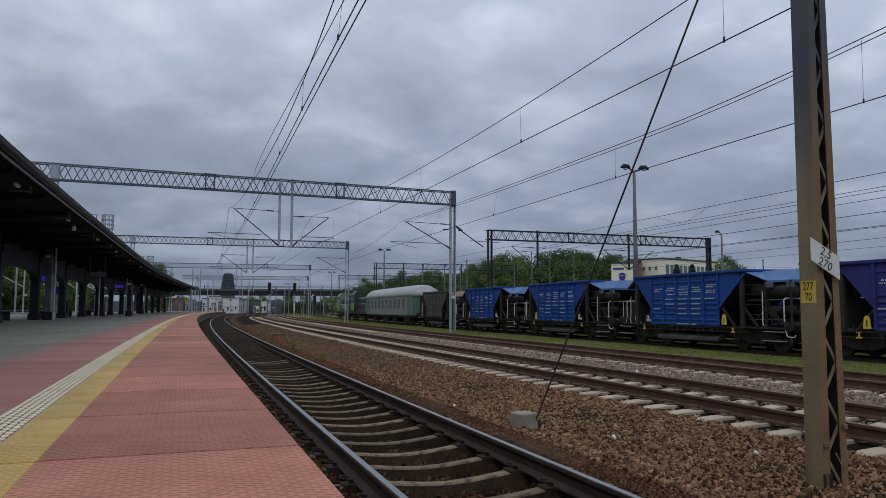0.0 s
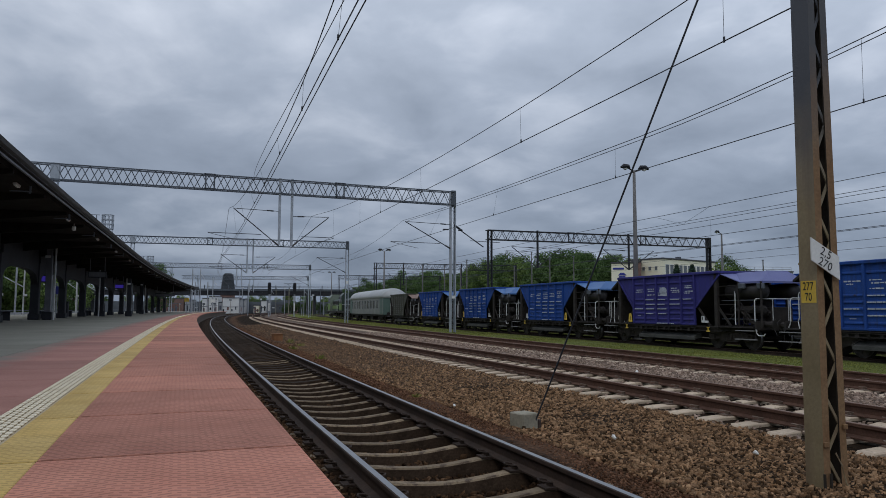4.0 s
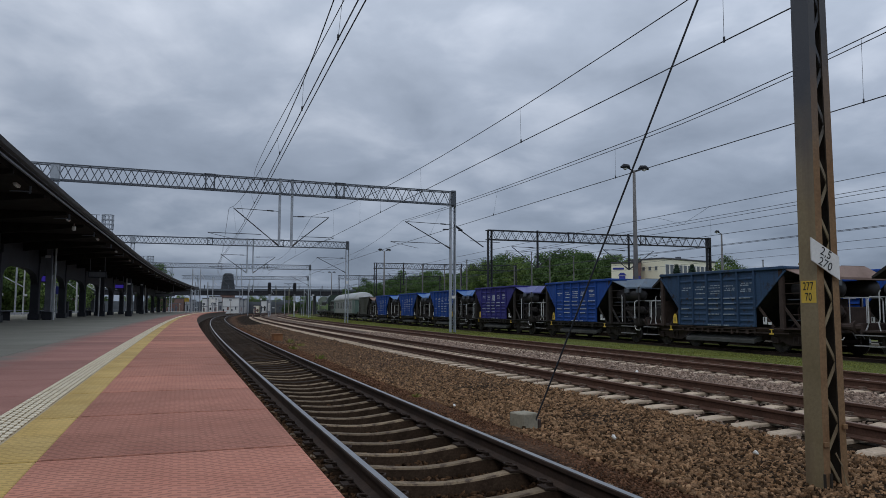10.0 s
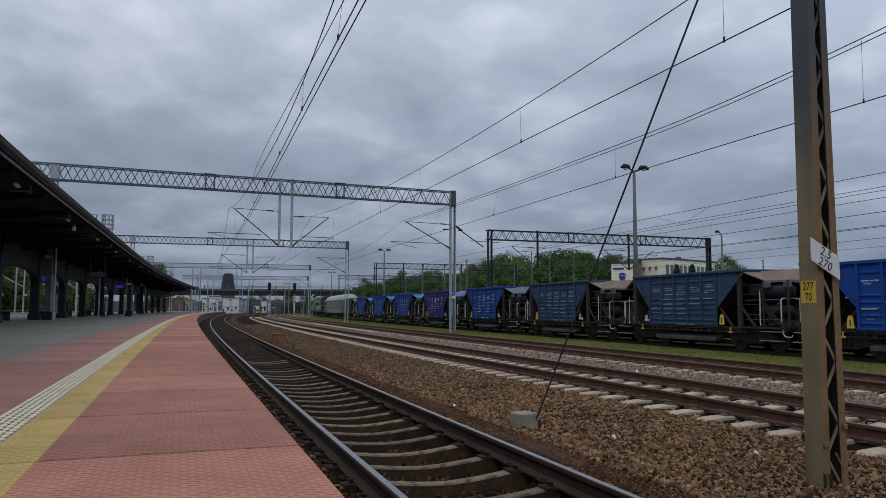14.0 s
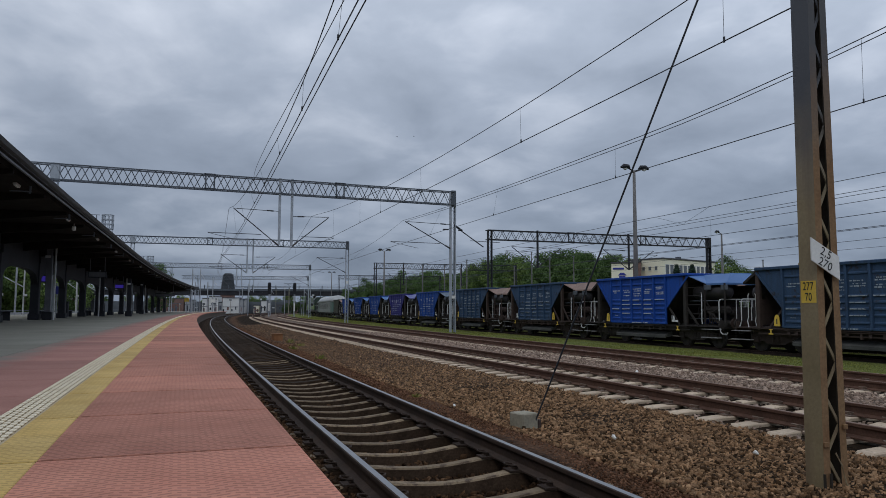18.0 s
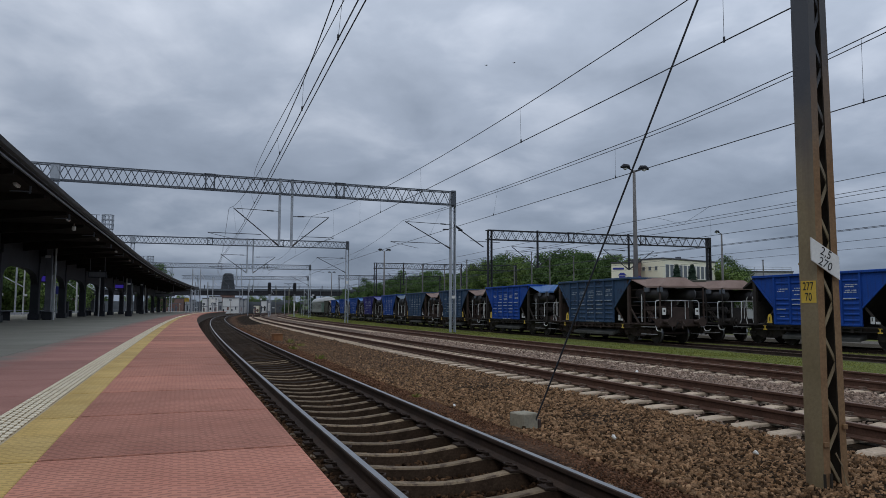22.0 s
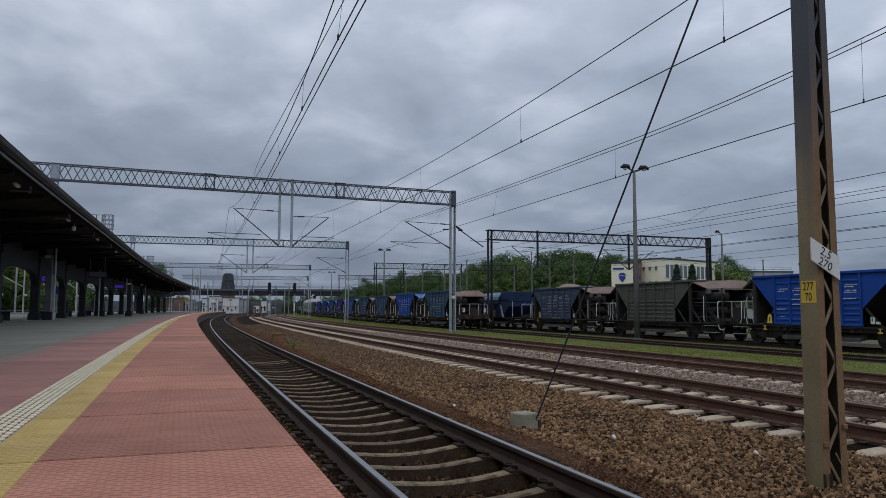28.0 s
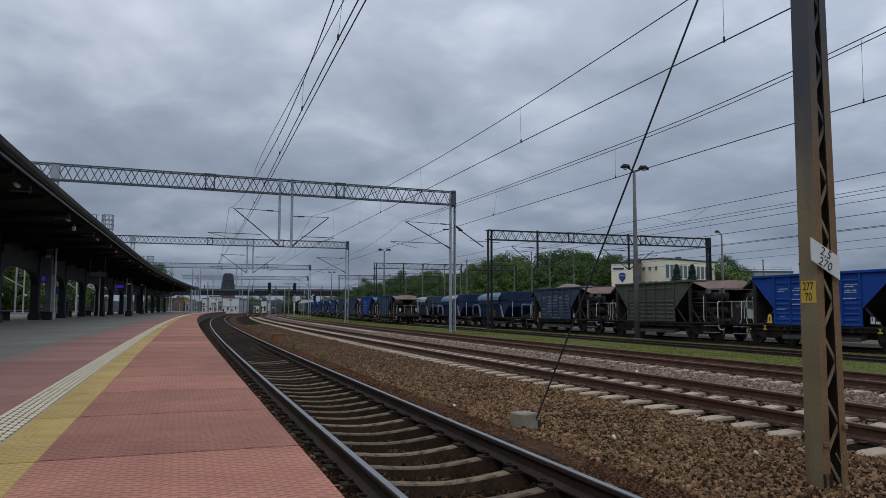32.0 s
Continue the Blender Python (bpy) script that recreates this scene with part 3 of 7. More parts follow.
def part(name, shape, mats, parent, label="", m=None, smooth=False):
    me = shape if isinstance(shape, bpy.types.Mesh) else shape.data(name, mats, smooth)
    ob = new(name, me)
    ob.parent = parent
    if m is not None:
        ob.matrix_basis = m
    return tagged(ob, label)


def solid(name, shape, mats, m=None, label="", category="", group="", kind="", smooth=False):
    me = shape if isinstance(shape, bpy.types.Mesh) else shape.data(name, mats, smooth)
    ob = new(name, me)
    if m is not None:
        ob.matrix_world = m
    return tagged(ob, label, category, group, kind)


def lettering(body, size, mat, parent, m, name="lettering", squeeze=1.0):
    cu = bpy.data.curves.new(name, "FONT")
    cu.body, cu.size, cu.align_x, cu.align_y, cu.extrude = body, size, "CENTER", "CENTER", 0.0008
    cu.space_character = 1.05
    cu.materials.append(M[mat])
    ob = new(name, cu)
    ob.parent = parent
    ob.matrix_basis = m @ Matrix.Diagonal((squeeze, 1, 1, 1))
    return ob

# ---- ground ----
PROFILE = ((-320, -0.6), (-60, -0.55), (-22, -0.5), (-2.2, -0.20), (-1.3, -0.15), (-1.0, -0.17), (-0.82, -0.26), (-0.7, -0.32), (0.7, -0.32), (0.82, -0.26), (1.0, -0.19), (1.25, -0.19), (1.6, -0.235),
           (2.2, -0.27), (3.2, -0.225), (4.1, -0.185), (4.8, -0.165), (5.55, -0.17), (6.3, -0.175), (7.1, -0.19), (7.9, -0.25), (8.6, -0.235), (9.2, -0.21),
           (10.4, -0.205), (11.7, -0.22), (12.4, -0.33), (14, -0.41), (17, -0.43), (20, -0.45), (24, -0.47), (28, -0.5), (40, -0.55), (70, -0.6), (320, -0.8))


def ground_z(d):
    return float(np.interp(d, [p[0] for p in PROFILE], [p[1] for p in PROFILE]))


def build_ground():
    ds = [p[0] for p in PROFILE]
    ss = list(range(-55, 60, 2)) + list(range(60, 400, 8))
    vs, fs, dv = [], [], []
    for s in ss:
        for d in ds:
            z = ground_z(d)
            if 1.2 < d < 4.5 and -2 < s < 60:
                z += 0.05 * (noise.noise(Vector((s * 0.35, d * 0.8, 0))))
            if 12 < d < 40:
                z += 0.05 * noise.noise(Vector((s * 0.2, d * 0.4, 3)))
            vs.append(at(s, d, z))
            dv.append(d)
    n = len(ds)
    for i in range(len(ss) - 1):
        for j in range(n - 1):
            a = i * n + j
            fs.append((a, a + 1, a + n + 1, a + n))
    k = len(vs)
    for x, y in ((-2500, -2500), (2500, -2500), (2500, 2500), (-2500, 2500)):
        vs.append((x, y, -1.2))
        dv.append(100.0)
    fs.append((k, k + 1, k + 2, k + 3))
    me = bpy.data.meshes.new("ground")
    me.from_pydata([tuple(v) for v in vs], [], fs)
    a = me.attributes.new("aside", "FLOAT", "POINT")
    a.data.foreach_set("value", dv)
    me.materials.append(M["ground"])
    me.update()
    tagged(new("ground", me), "station ground with ballast, dirt and a strip of grass", "ground", kind="structure")


build_ground()


def scatter(name, mat, bands, label, flat=0.75):
    """Loose broken stones on the ground, in bands (s0, s1, d0, d1, count, size, lift)."""
    rng = np.random.default_rng(7)
    # a broken chip: a skewed block whose corners are knocked about
    ico = np.array([(x, y, z) for x in (-1, 1) for y in (-1, 1) for z in (-1, 1)]) * 0.72
    tri = np.array([(0, 1, 3), (0, 3, 2), (4, 6, 7), (4, 7, 5), (0, 4, 5), (0, 5, 1), (2, 3, 7), (2, 7, 6), (0, 2, 6), (0, 6, 4), (1, 5, 7), (1, 7, 3)])
    V, F, k = [], [], 0
    for s0, s1, d0, d1, count, size, lift in bands:
        # shaken rows, so that the stones lie side by side with gaps between them
        rows = max(1, round(math.sqrt(count * (s1 - s0) / (d1 - d0))))
        cols = max(1, round(count / rows))
        count = rows * cols
        gs, gd = np.meshgrid(np.arange(rows), np.arange(cols), indexing="ij")
        s = s0 + (s1 - s0) * (gs.ravel() + 0.5 + rng.uniform(-0.48, 0.48, count)) / rows
        d = d0 + (d1 - d0) * (gd.ravel() + 0.5 * (gs.ravel() % 2) + 0.25 + rng.uniform(-0.48, 0.48, count)) / cols
        psi = np.interp(s, _S, _P)
        x = np.interp(s, _S, _X) + d * np.cos(psi)
        y = np.interp(s, _S, _Y) - d * np.sin(psi)
        z = np.interp(d, [p[0] for p in PROFILE], [p[1] for p in PROFILE]) + rng.uniform(-0.25, 0.55, count) * size * lift
        sz = size * rng.lognormal(0, 0.20, count)
        sh = (ico[None] + rng.uniform(-0.30, 0.30, (count, 8, 3))) * sz[:, None, None] * rng.uniform(0.50, 1.30, (count, 1, 3))
        sh[:, :, 2] *= flat
        a = rng.uniform(0, 6.28, count)
        ca, sa = np.cos(a)[:, None], np.sin(a)[:, None]
        tilt = rng.uniform(-0.9, 0.9, count)[:, None]
        q = np.stack([sh[:, :, 0] * ca - sh[:, :, 1] * sa, sh[:, :, 0] * sa + sh[:, :, 1] * ca, sh[:, :, 2] + sh[:, :, 0] * tilt], -1)
        q += np.stack([x, y, z], -1)[:, None]
        V.append(q.reshape(-1, 3))
        F.append((tri[None] + (np.arange(count) * 8 + k)[:, None, None]).reshape(-1, 3))
        k += count * 8
    V, F = np.concatenate(V), np.concatenate(F)
    me = bpy.data.meshes.new(name)
    me.vertices.add(len(V))
    me.vertices.foreach_set("co", V.ravel())
    me.loops.add(F.size)
    me.loops.foreach_set("vertex_index", F.ravel())
    me.polygons.add(len(F))
    me.polygons.foreach_set("loop_start", np.arange(0, F.size, 3))
    me.update(calc_edges=True)
    me.materials.append(M[mat])
    tagged(new(name, me), label, "ballast", kind="stuff")


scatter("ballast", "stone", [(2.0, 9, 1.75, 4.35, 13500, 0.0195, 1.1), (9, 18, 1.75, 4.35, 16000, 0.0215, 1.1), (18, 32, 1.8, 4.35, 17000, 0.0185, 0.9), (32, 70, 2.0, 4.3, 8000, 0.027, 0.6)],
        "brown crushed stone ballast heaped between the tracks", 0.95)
scatter("dirty_ballast", "stone_dark", [(1, 10, -1.62, 1.0, 6500, 0.026, 1.2), (10, 26, -1.62, 1.0, 6000, 0.028, 1.2)],
        "dark oily stones round the near track")
scatter("red_dirt", "stone_red", [(2, 12, 0.95, 2.15, 9000, 0.012, 1.2), (12, 30, 0.95, 2.2, 9000, 0.017, 1.2), (30, 60, 0.95, 2.3, 5000, 0.028, 1.0), (1, 12, -1.62, -0.95, 2500, 0.014, 1.0)],
        "crumbly reddish dirt beside the near track", 0.8)
scatter("brown_ballast", "stone_brown", [(13, 32, 1.9, 4.35, 16000, 0.020, 1.2), (32, 70, 1.6, 4.35, 11000, 0.030, 1.1)],
        "dull brown ballast further along between the tracks", 0.9)
scatter("grey_ballast", "stone_grey", [(6, 20, 6.8, 9.4, 9000, 0.030, 1.0), (20, 45, 6.8, 9.4, 9000, 0.036, 1.0), (6, 30, 4.2, 6.9, 2600, 0.028, 0.3), (8, 40, 9.2, 11.9, 2600, 0.030, 0.3)],
        "greyish crushed stone between the further tracks")


def build_grass():
    rng = np.random.default_rng(11)
    V, F, k = [], [], 0
    for s0, s1, d0, d1, count, h in ((14, 40, 12.2, 18.9, 15000, 0.040), (40, 90, 12.2, 18.9, 11000, 0.055), (14, 60, 21.9, 23.9, 4500, 0.045), (90, 150, 12.4, 19.2, 5000, 0.09)):
        s, d = rng.uniform(s0, s1, count), rng.uniform(d0, d1, count)
        keep = np.array([noise.noise(Vector((a * 0.5, b * 0.9, 1))) > -0.32 for a, b in zip(s, d)])
        s, d = s[keep], d[keep]
        c = len(s)
        psi = np.interp(s, _S, _P)
        base = np.stack([np.interp(s, _S, _X) + d * np.cos(psi), np.interp(s, _S, _Y) - d * np.sin(psi),
                         np.interp(d, [p[0] for p in PROFILE], [p[1] for p in PROFILE]) - 0.02], -1)
        for _ in range(3):
            a = rng.uniform(0, 6.28, c)
            w = h * rng.uniform(0.25, 0.5, c)
            side = np.stack([np.cos(a), np.sin(a), 0 * a], -1) * w[:, None]
            tip = base + np.stack([rng.normal(0, 0.4, c) * h, rng.normal(0, 0.4, c) * h, h * rng.uniform(0.5, 1.6, c)], -1)
            off = np.stack([rng.normal(0, 0.06, c), rng.normal(0, 0.06, c), 0 * a], -1)
            V.append(np.stack([base - side + off, base + side + off, tip + off], 1).reshape(-1, 3))
            F.append(np.arange(c * 3).reshape(-1, 3) + k)
            k += c * 3
    V, F = np.concatenate(V), np.concatenate(F)
    me = bpy.data.meshes.new("grass")
    me.from_pydata(V.tolist(), [], F.tolist())
    me.materials.append(M["blade"])
    tagged(new("grass", me), "strip of short green grass beside the yard tracks", "grass", kind="stuff")


build_grass()

# ---- tracks ----


def rail_shape(ss, d, z, line=None):
    prof = [(-0.075, -0.165), (0.075, -0.165), (0.075, -0.15), (0.014, -0.125), (0.014, -0.045), (0.036, -0.035), (0.036, -0.006), (0.026, 0.0), (-0.026, 0.0), (-0.036, -0.006), (-0.036, -0.035), (-0.014, -0.045), (-0.014, -0.125), (-0.075, -0.15)]
    slots = [1, 1, 1, 1, 1, 1, 1, 0, 1, 1, 1, 1, 1, 1]
    return Shape().sweep([(p, q + z) for p, q in prof], ss, slots, d, shift=(lambda s: line(s) - TRACK_4) if line else None)


def sleeper_mesh(name, mat, side=None, w=1.0):
    """A concrete sleeper, lower in the middle; side: flank colour with shade painted in."""
    sh = Shape()
    # the top dips in a long smooth curve between the rail seats
    rows = [(x, 0.045 if abs(x) > 0.56 else 0.048 * (abs(x) / 0.56) ** 1.6 - 0.003, 0.064 - 0.010 * (1 - min(1.0, abs(x) / 0.56)), 0.115) for x in (-0.98, -0.56, -0.46, -0.34, -0.2, 0.0, 0.2, 0.34, 0.46, 0.56, 0.98)]
    rows = [(-1.30, 0.0, 0.062, 0.115), (-1.25, 0.03, 0.064, 0.115)] + rows + [(1.25, 0.03, 0.064, 0.115), (1.30, 0.0, 0.062, 0.115)]
    vs = []
    for x, z, w1, w2 in rows:
        vs += [(x, -w2, -0.25), (x, w2, -0.25), (x, w1 * w + 0.012, z - 0.014), (x, w1 * w, z), (x, -w1 * w, z), (x, -w1 * w - 0.012, z - 0.014)]
    fs = [tuple(range(6)), tuple(range(len(vs) - 6, len(vs)))]
    for i in range(len(rows) - 1):
        for j in range(6):
            a, b = i * 6 + j, i * 6 + (j + 1) % 6
            fs.append((a, b, b + 6, a + 6))
    sh.add(vs, fs)
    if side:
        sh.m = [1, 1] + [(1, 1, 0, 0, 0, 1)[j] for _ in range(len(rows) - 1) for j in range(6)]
    return sh.data(name, [mat, side] if side else mat)


def fastening_mesh(mat):
    sh = Shape()
    sh.box((0, 0, 0.006), (0.36, 0.15, 0.016))
    for sx in (-1, 1):
        sh.box((sx * 0.10, 0, 0.028), (0.035, 0.07, 0.05), bev=0.008)
        pts = [(sx * (0.085 + 0.055 * (1 - math.cos(a))), 0.062 * math.sin(a) * 1.1, 0.040 + 0.024 * math.sin(a * 0.5)) for a in np.linspace(-0.6, 2 * math.pi - 0.9, 9)]
        sh.tube(pts, 0.0095, 5)
    return sh.data("fastening", mat)


def build_track(d, z, s0, s1, heads, sleeper_mat, seat, label, near, clip_to, clip_from=0.0, gap=0.6, phase=0.0, oily=False):
    tr = thing("railway_track", None, label, "railway track", kind="structure")
    ss = list(np.arange(s0, 60, 1.5)) + list(np.arange(60, s1, 4.0))
    for off, nm in ((-0.7535, "rail"), (0.7535, "rail")):
        part(nm, rail_shape(ss, d + off, z), [heads, "rail_side" if oily else "rail_rust"], tr, smooth=False)
    me = sleeper_mesh("sleeper", sleeper_mat, "sleeper_grime_shade" if oily else None, 0.80 if oily else 1.5)
    dark = sleeper_mesh("sleeper", "sleeper_oily", "sleeper_grime_shade", 0.80)
    clip = fastening_mesh("rail_side" if oily else "clip_rust")
    rng = random.Random(3)
    s = s0 + phase
    rest = Shape()
    while s < s1:
        lean = rng.uniform(-1.2, 1.2)
        if near[0] <= s < near[1]:
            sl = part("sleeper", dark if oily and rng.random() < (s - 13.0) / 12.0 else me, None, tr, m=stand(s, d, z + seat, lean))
            if clip_from <= s < clip_to:
                for off in (-0.7535, 0.7535):
                    part("fastening", clip, None, sl, "rusty spring clip", pose(off, 0, 0.048))
        elif s < near[1] + 60:
            m = stand(s, d, z + seat)
            rest.box(m @ Vector((0, 0, -0.04)), (2.6, 0.22, 0.12), m.to_3x3())
        s += gap
    if rest.v:
        tagged(part("sleeper_row", rest, "sleeper_oily" if oily else sleeper_mat, tr), kind="stuff")
    return tr


def build_tracks():
    build_track(0, 0, -12, 330, "rail_head", "sleeper", -0.215, "near platform track with polished rails on concrete sleepers", (0, 75), 30, 2, gap=0.65, phase=0.45, oily=True)
    build_track(TRACK_2, 0.045, -12, 330, "rail_dull", "sleeper_pale", -0.215, "second track with brown rails on pale concrete sleepers", (3, 75), 30, 5, phase=0.1)
    build_track(TRACK_3, 0.0, -12, 330, "rail_dull", "sleeper_pale", -0.215, "third track with brown rails on pale concrete sleepers", (5, 75), 24, 8, phase=0.3)
    for d in (TRACK_4, TRACK_5):
        tr = thing("railway_track", None, "yard track with dark rusty rails half sunk in grass", "railway track", kind="structure")
        ss = list(np.arange(-20, 60, 2.0)) + list(np.arange(60, 330, 4.0))
        for off in (-0.7535, 0.7535):
            part("rail", rail_shape(ss, d + off, RAIL_4, yard_line if d == TRACK_4 else None), ["rail_dull", "rail_side"], tr)
        rest = Shape()
        for k in range(200):
            m = stand(-10 + k * 0.65, d, RAIL_4)
            rest.box(m @ Vector((0, 0, -0.20)), (2.5, 0.24, 0.10), m.to_3x3())
        tagged(part("sleeper_row", rest, "frame_brown", tr), kind="stuff")


build_tracks()

# ---- platform ----


def build_platform():
    pl = thing("platform", None, "curved station platform with red slabs, yellow line and white tactile strip", "platform", kind="structure")
    ss = list(np.arange(-50, 60, 2.0)) + list(np.arange(60, 176, 4.0))
    top = PLAT_Z - 0.075
    part("platform_body", Shape().sweep([(-1.80, -0.6), (-1.80, top - 0.16), (-1.72, top - 0.16), (-1.72, top), (-19.0, top), (-19.0, -0.6)], ss), "wall_face", pl, "stained concrete platform wall")
    part("grey_paving", Shape().sweep([(-4.403, top), (-4.403, PLAT_Z - 0.005), (-18.9, PLAT_Z - 0.004), (-18.9, top)], ss), "paver_grey", pl, "grey paved middle of the platform")
    L = 1.28
    slab = Shape().box((0, 0, -0.04), (1.065, L - 0.024, 0.08), bev=0.003).data("slab", "slab")
    yel = Shape().box((0, 0, -0.04), (0.222, L - 0.020, 0.078), bev=0.003).data("yellow_slab", "slab_yellow")
    red = Shape().box((0, 0, -0.042), (1.20, L - 0.006, 0.076), bev=0.004).data("red_paver", "paver_red")
    strip = Shape().box((0, 0, -0.042), (0.205, L - 0.004, 0.076)).data("tactile_slab", "white_strip")
    bars = Shape()
    for k in range(-9, 134):
        s = 3.385 + L * (k + 0.5)
        m = stand(s, 0, PLAT_Z)
        if k < 100:
            part("slab", slab, None, pl, m=stand(s, EDGE_D - 0.535, PLAT_Z))
            part("yellow_slab", yel, None, pl, "yellow warning line", stand(s, -2.871, PLAT_Z - 0.001))
            part("tactile_slab", strip, None, pl, m=stand(s, -3.086, PLAT_Z - 0.002))
            part("red_paver", red, None, pl, m=stand(s, -3.80, PLAT_Z - 0.003))
        if -3 <= k < 40:
            for i in range(5):
                for j in range(14 if k < 10 else 5):
                    ln = L / (14 if k < 10 else 5)
                    y = -L / 2 + (j + 0.5) * ln + (0.5 * ln if i % 2 else 0)
                    c = m @ Vector((-3.086 - 0.080 + 0.040 * i, y, 0.003))
                    bars.box(c, (0.027, ln * 0.66, 0.004), m.to_3x3())
    far = Shape()
    tt = list(np.arange(3.385 + L * 100, 176, 4.0))
    far.sweep([(EDGE_D, top), (EDGE_D, PLAT_Z), (-2.76, PLAT_Z), (-2.76, top)], tt)
    part("slab_row", far, "slab", pl)
    part("yellow_row", Shape().sweep([(-2.765, top), (-2.765, PLAT_Z), (-2.98, PLAT_Z), (-2.98, top)], tt), "slab_yellow", pl)
    part("tactile_row", Shape().sweep([(-2.985, top), (-2.985, PLAT_Z), (-3.19, PLAT_Z), (-3.19, top)], list(np.arange(3.385 + L * 40, 176, 4.0))), "white_bar", pl, m=pose(0, 0, 0.002))
    part("paver_row", Shape().sweep([(-3.195, top), (-3.195, PLAT_Z - 0.002), (-4.415, PLAT_Z - 0.002), (-4.415, top)], tt), "paver_red", pl)
    tagged(part("tactile_bars", bars, "white_bar", pl, "rows of raised white bars"), kind="stuff")


build_platform()

# ---- canopy ----
ROOF_D, ROOF_Z = -6.0, 5.22
ROOF_END = 134.0


def eaves_shift(s):
    """The canopy runs a little straighter than the track."""
    return float(np.interp(s, (-40, 17, 37, 55, 72, 92, 117, 140), (0.0, 0.0, 0.26, 0.36, 0.48, 0.76, 1.22, 1.65)))


def build_canopy():
    ca = thing("platform_canopy", None, "long dark platform canopy on arched columns", "canopy", kind="structure")
    ss = list(np.arange(-40, 60, 2.0)) + list(np.arange(60, ROOF_END + 1, 2.5))
    part("roof", Shape().sweep([(-6.10, 4.84), (-6.10, 4.94), (-10.1, 4.87), (-14.2, 4.94), (-14.2, 4.84)], ss, shift=eaves_shift), "roof_felt", ca, "dark felted roof")
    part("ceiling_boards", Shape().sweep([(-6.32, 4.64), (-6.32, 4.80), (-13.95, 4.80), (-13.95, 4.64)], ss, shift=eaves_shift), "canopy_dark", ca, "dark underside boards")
    for d, side in ((-6.08, 1), (-14.2, -1)):
        part("fascia", Shape().sweep([(d, 4.955), (d + 0.03 * side, 4.955), (d + 0.03 * side, 4.77), (d, 4.77)], ss, shift=eaves_shift), "canopy_edge", ca)
        part("gutter", Shape().sweep([(d + 0.03 * side, 4.88), (d + 0.14 * side, 4.93), (d + 0.16 * side, 4.91), (d + 0.12 * side, 4.82), (d + 0.04 * side, 4.81)], ss, shift=eaves_shift), "gutter", ca, "grey sheet gutter")
        part("eaves_board", Shape().sweep([(d - 0.02 * side, 4.72), (d - 0.02 * side, 4.67), (d - 0.07 * side, 4.67), (d - 0.07 * side, 4.72)], ss, shift=eaves_shift), "column_grey", ca)
    bay = 8.2
    cols = [44.4 + bay * k for k in range(-9, 12)]
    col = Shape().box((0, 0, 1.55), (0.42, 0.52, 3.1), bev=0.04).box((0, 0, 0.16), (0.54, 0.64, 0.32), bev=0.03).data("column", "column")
    # an arch spans from column to column
    arc = Shape()
    n, half = 18, bay / 2 - 0.26
    low = []
    for i in range(n + 1):
        u = -1 + 2 * i / n
        low.append((u * half, 1.90 + 0.75 * (1 - abs(u) ** 3.2) ** (1 / 2.2)))
    for i in range(n):
        (a0, z0), (a1, z1) = low[i], low[i + 1]
        arc.prism([(a0, z0), (a1, z1), (a1, 4.00), (a0, 4.00)], -0.16, 0.16, "x")
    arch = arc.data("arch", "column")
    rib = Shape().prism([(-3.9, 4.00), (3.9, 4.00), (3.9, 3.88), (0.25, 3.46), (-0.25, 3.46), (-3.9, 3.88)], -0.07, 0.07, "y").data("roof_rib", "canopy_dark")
    for s in cols:
        part("column", col, None, ca, m=stand(s, -10.1, PLAT_Z))
        part("roof_rib", rib, None, ca, m=stand(s, -10.1, PLAT_Z))
        part("roof_rib", rib, None, ca, m=stand(s + bay / 2, -10.1, PLAT_Z))
        if s < cols[-1]:
            part("arch", arch, None, ca, m=stand(s + bay / 2, -10.1, PLAT_Z))
    # pale bracket stubs under the eaves
    stub = Shape().box((0, 0, -0.10), (0.05, 0.05, 0.22)).box((-0.25, 0, -0.16), (0.5, 0.03, 0.03)).data("eaves_bracket", "galv_dark")
    for k in range(16):
        part("eaves_bracket", stub, None, ca, m=stand(22.3 + 6.3 * k, -6.36 + eaves_shift(22.3 + 6.3 * k), 4.64))
    part("end_board", Shape().box((0, 0, 0), (8.2, 0.12, 0.5)), "canopy_edge", ca, m=stand(ROOF_END + 0.1, -10.1 + eaves_shift(ROOF_END), 4.84))


build_canopy()


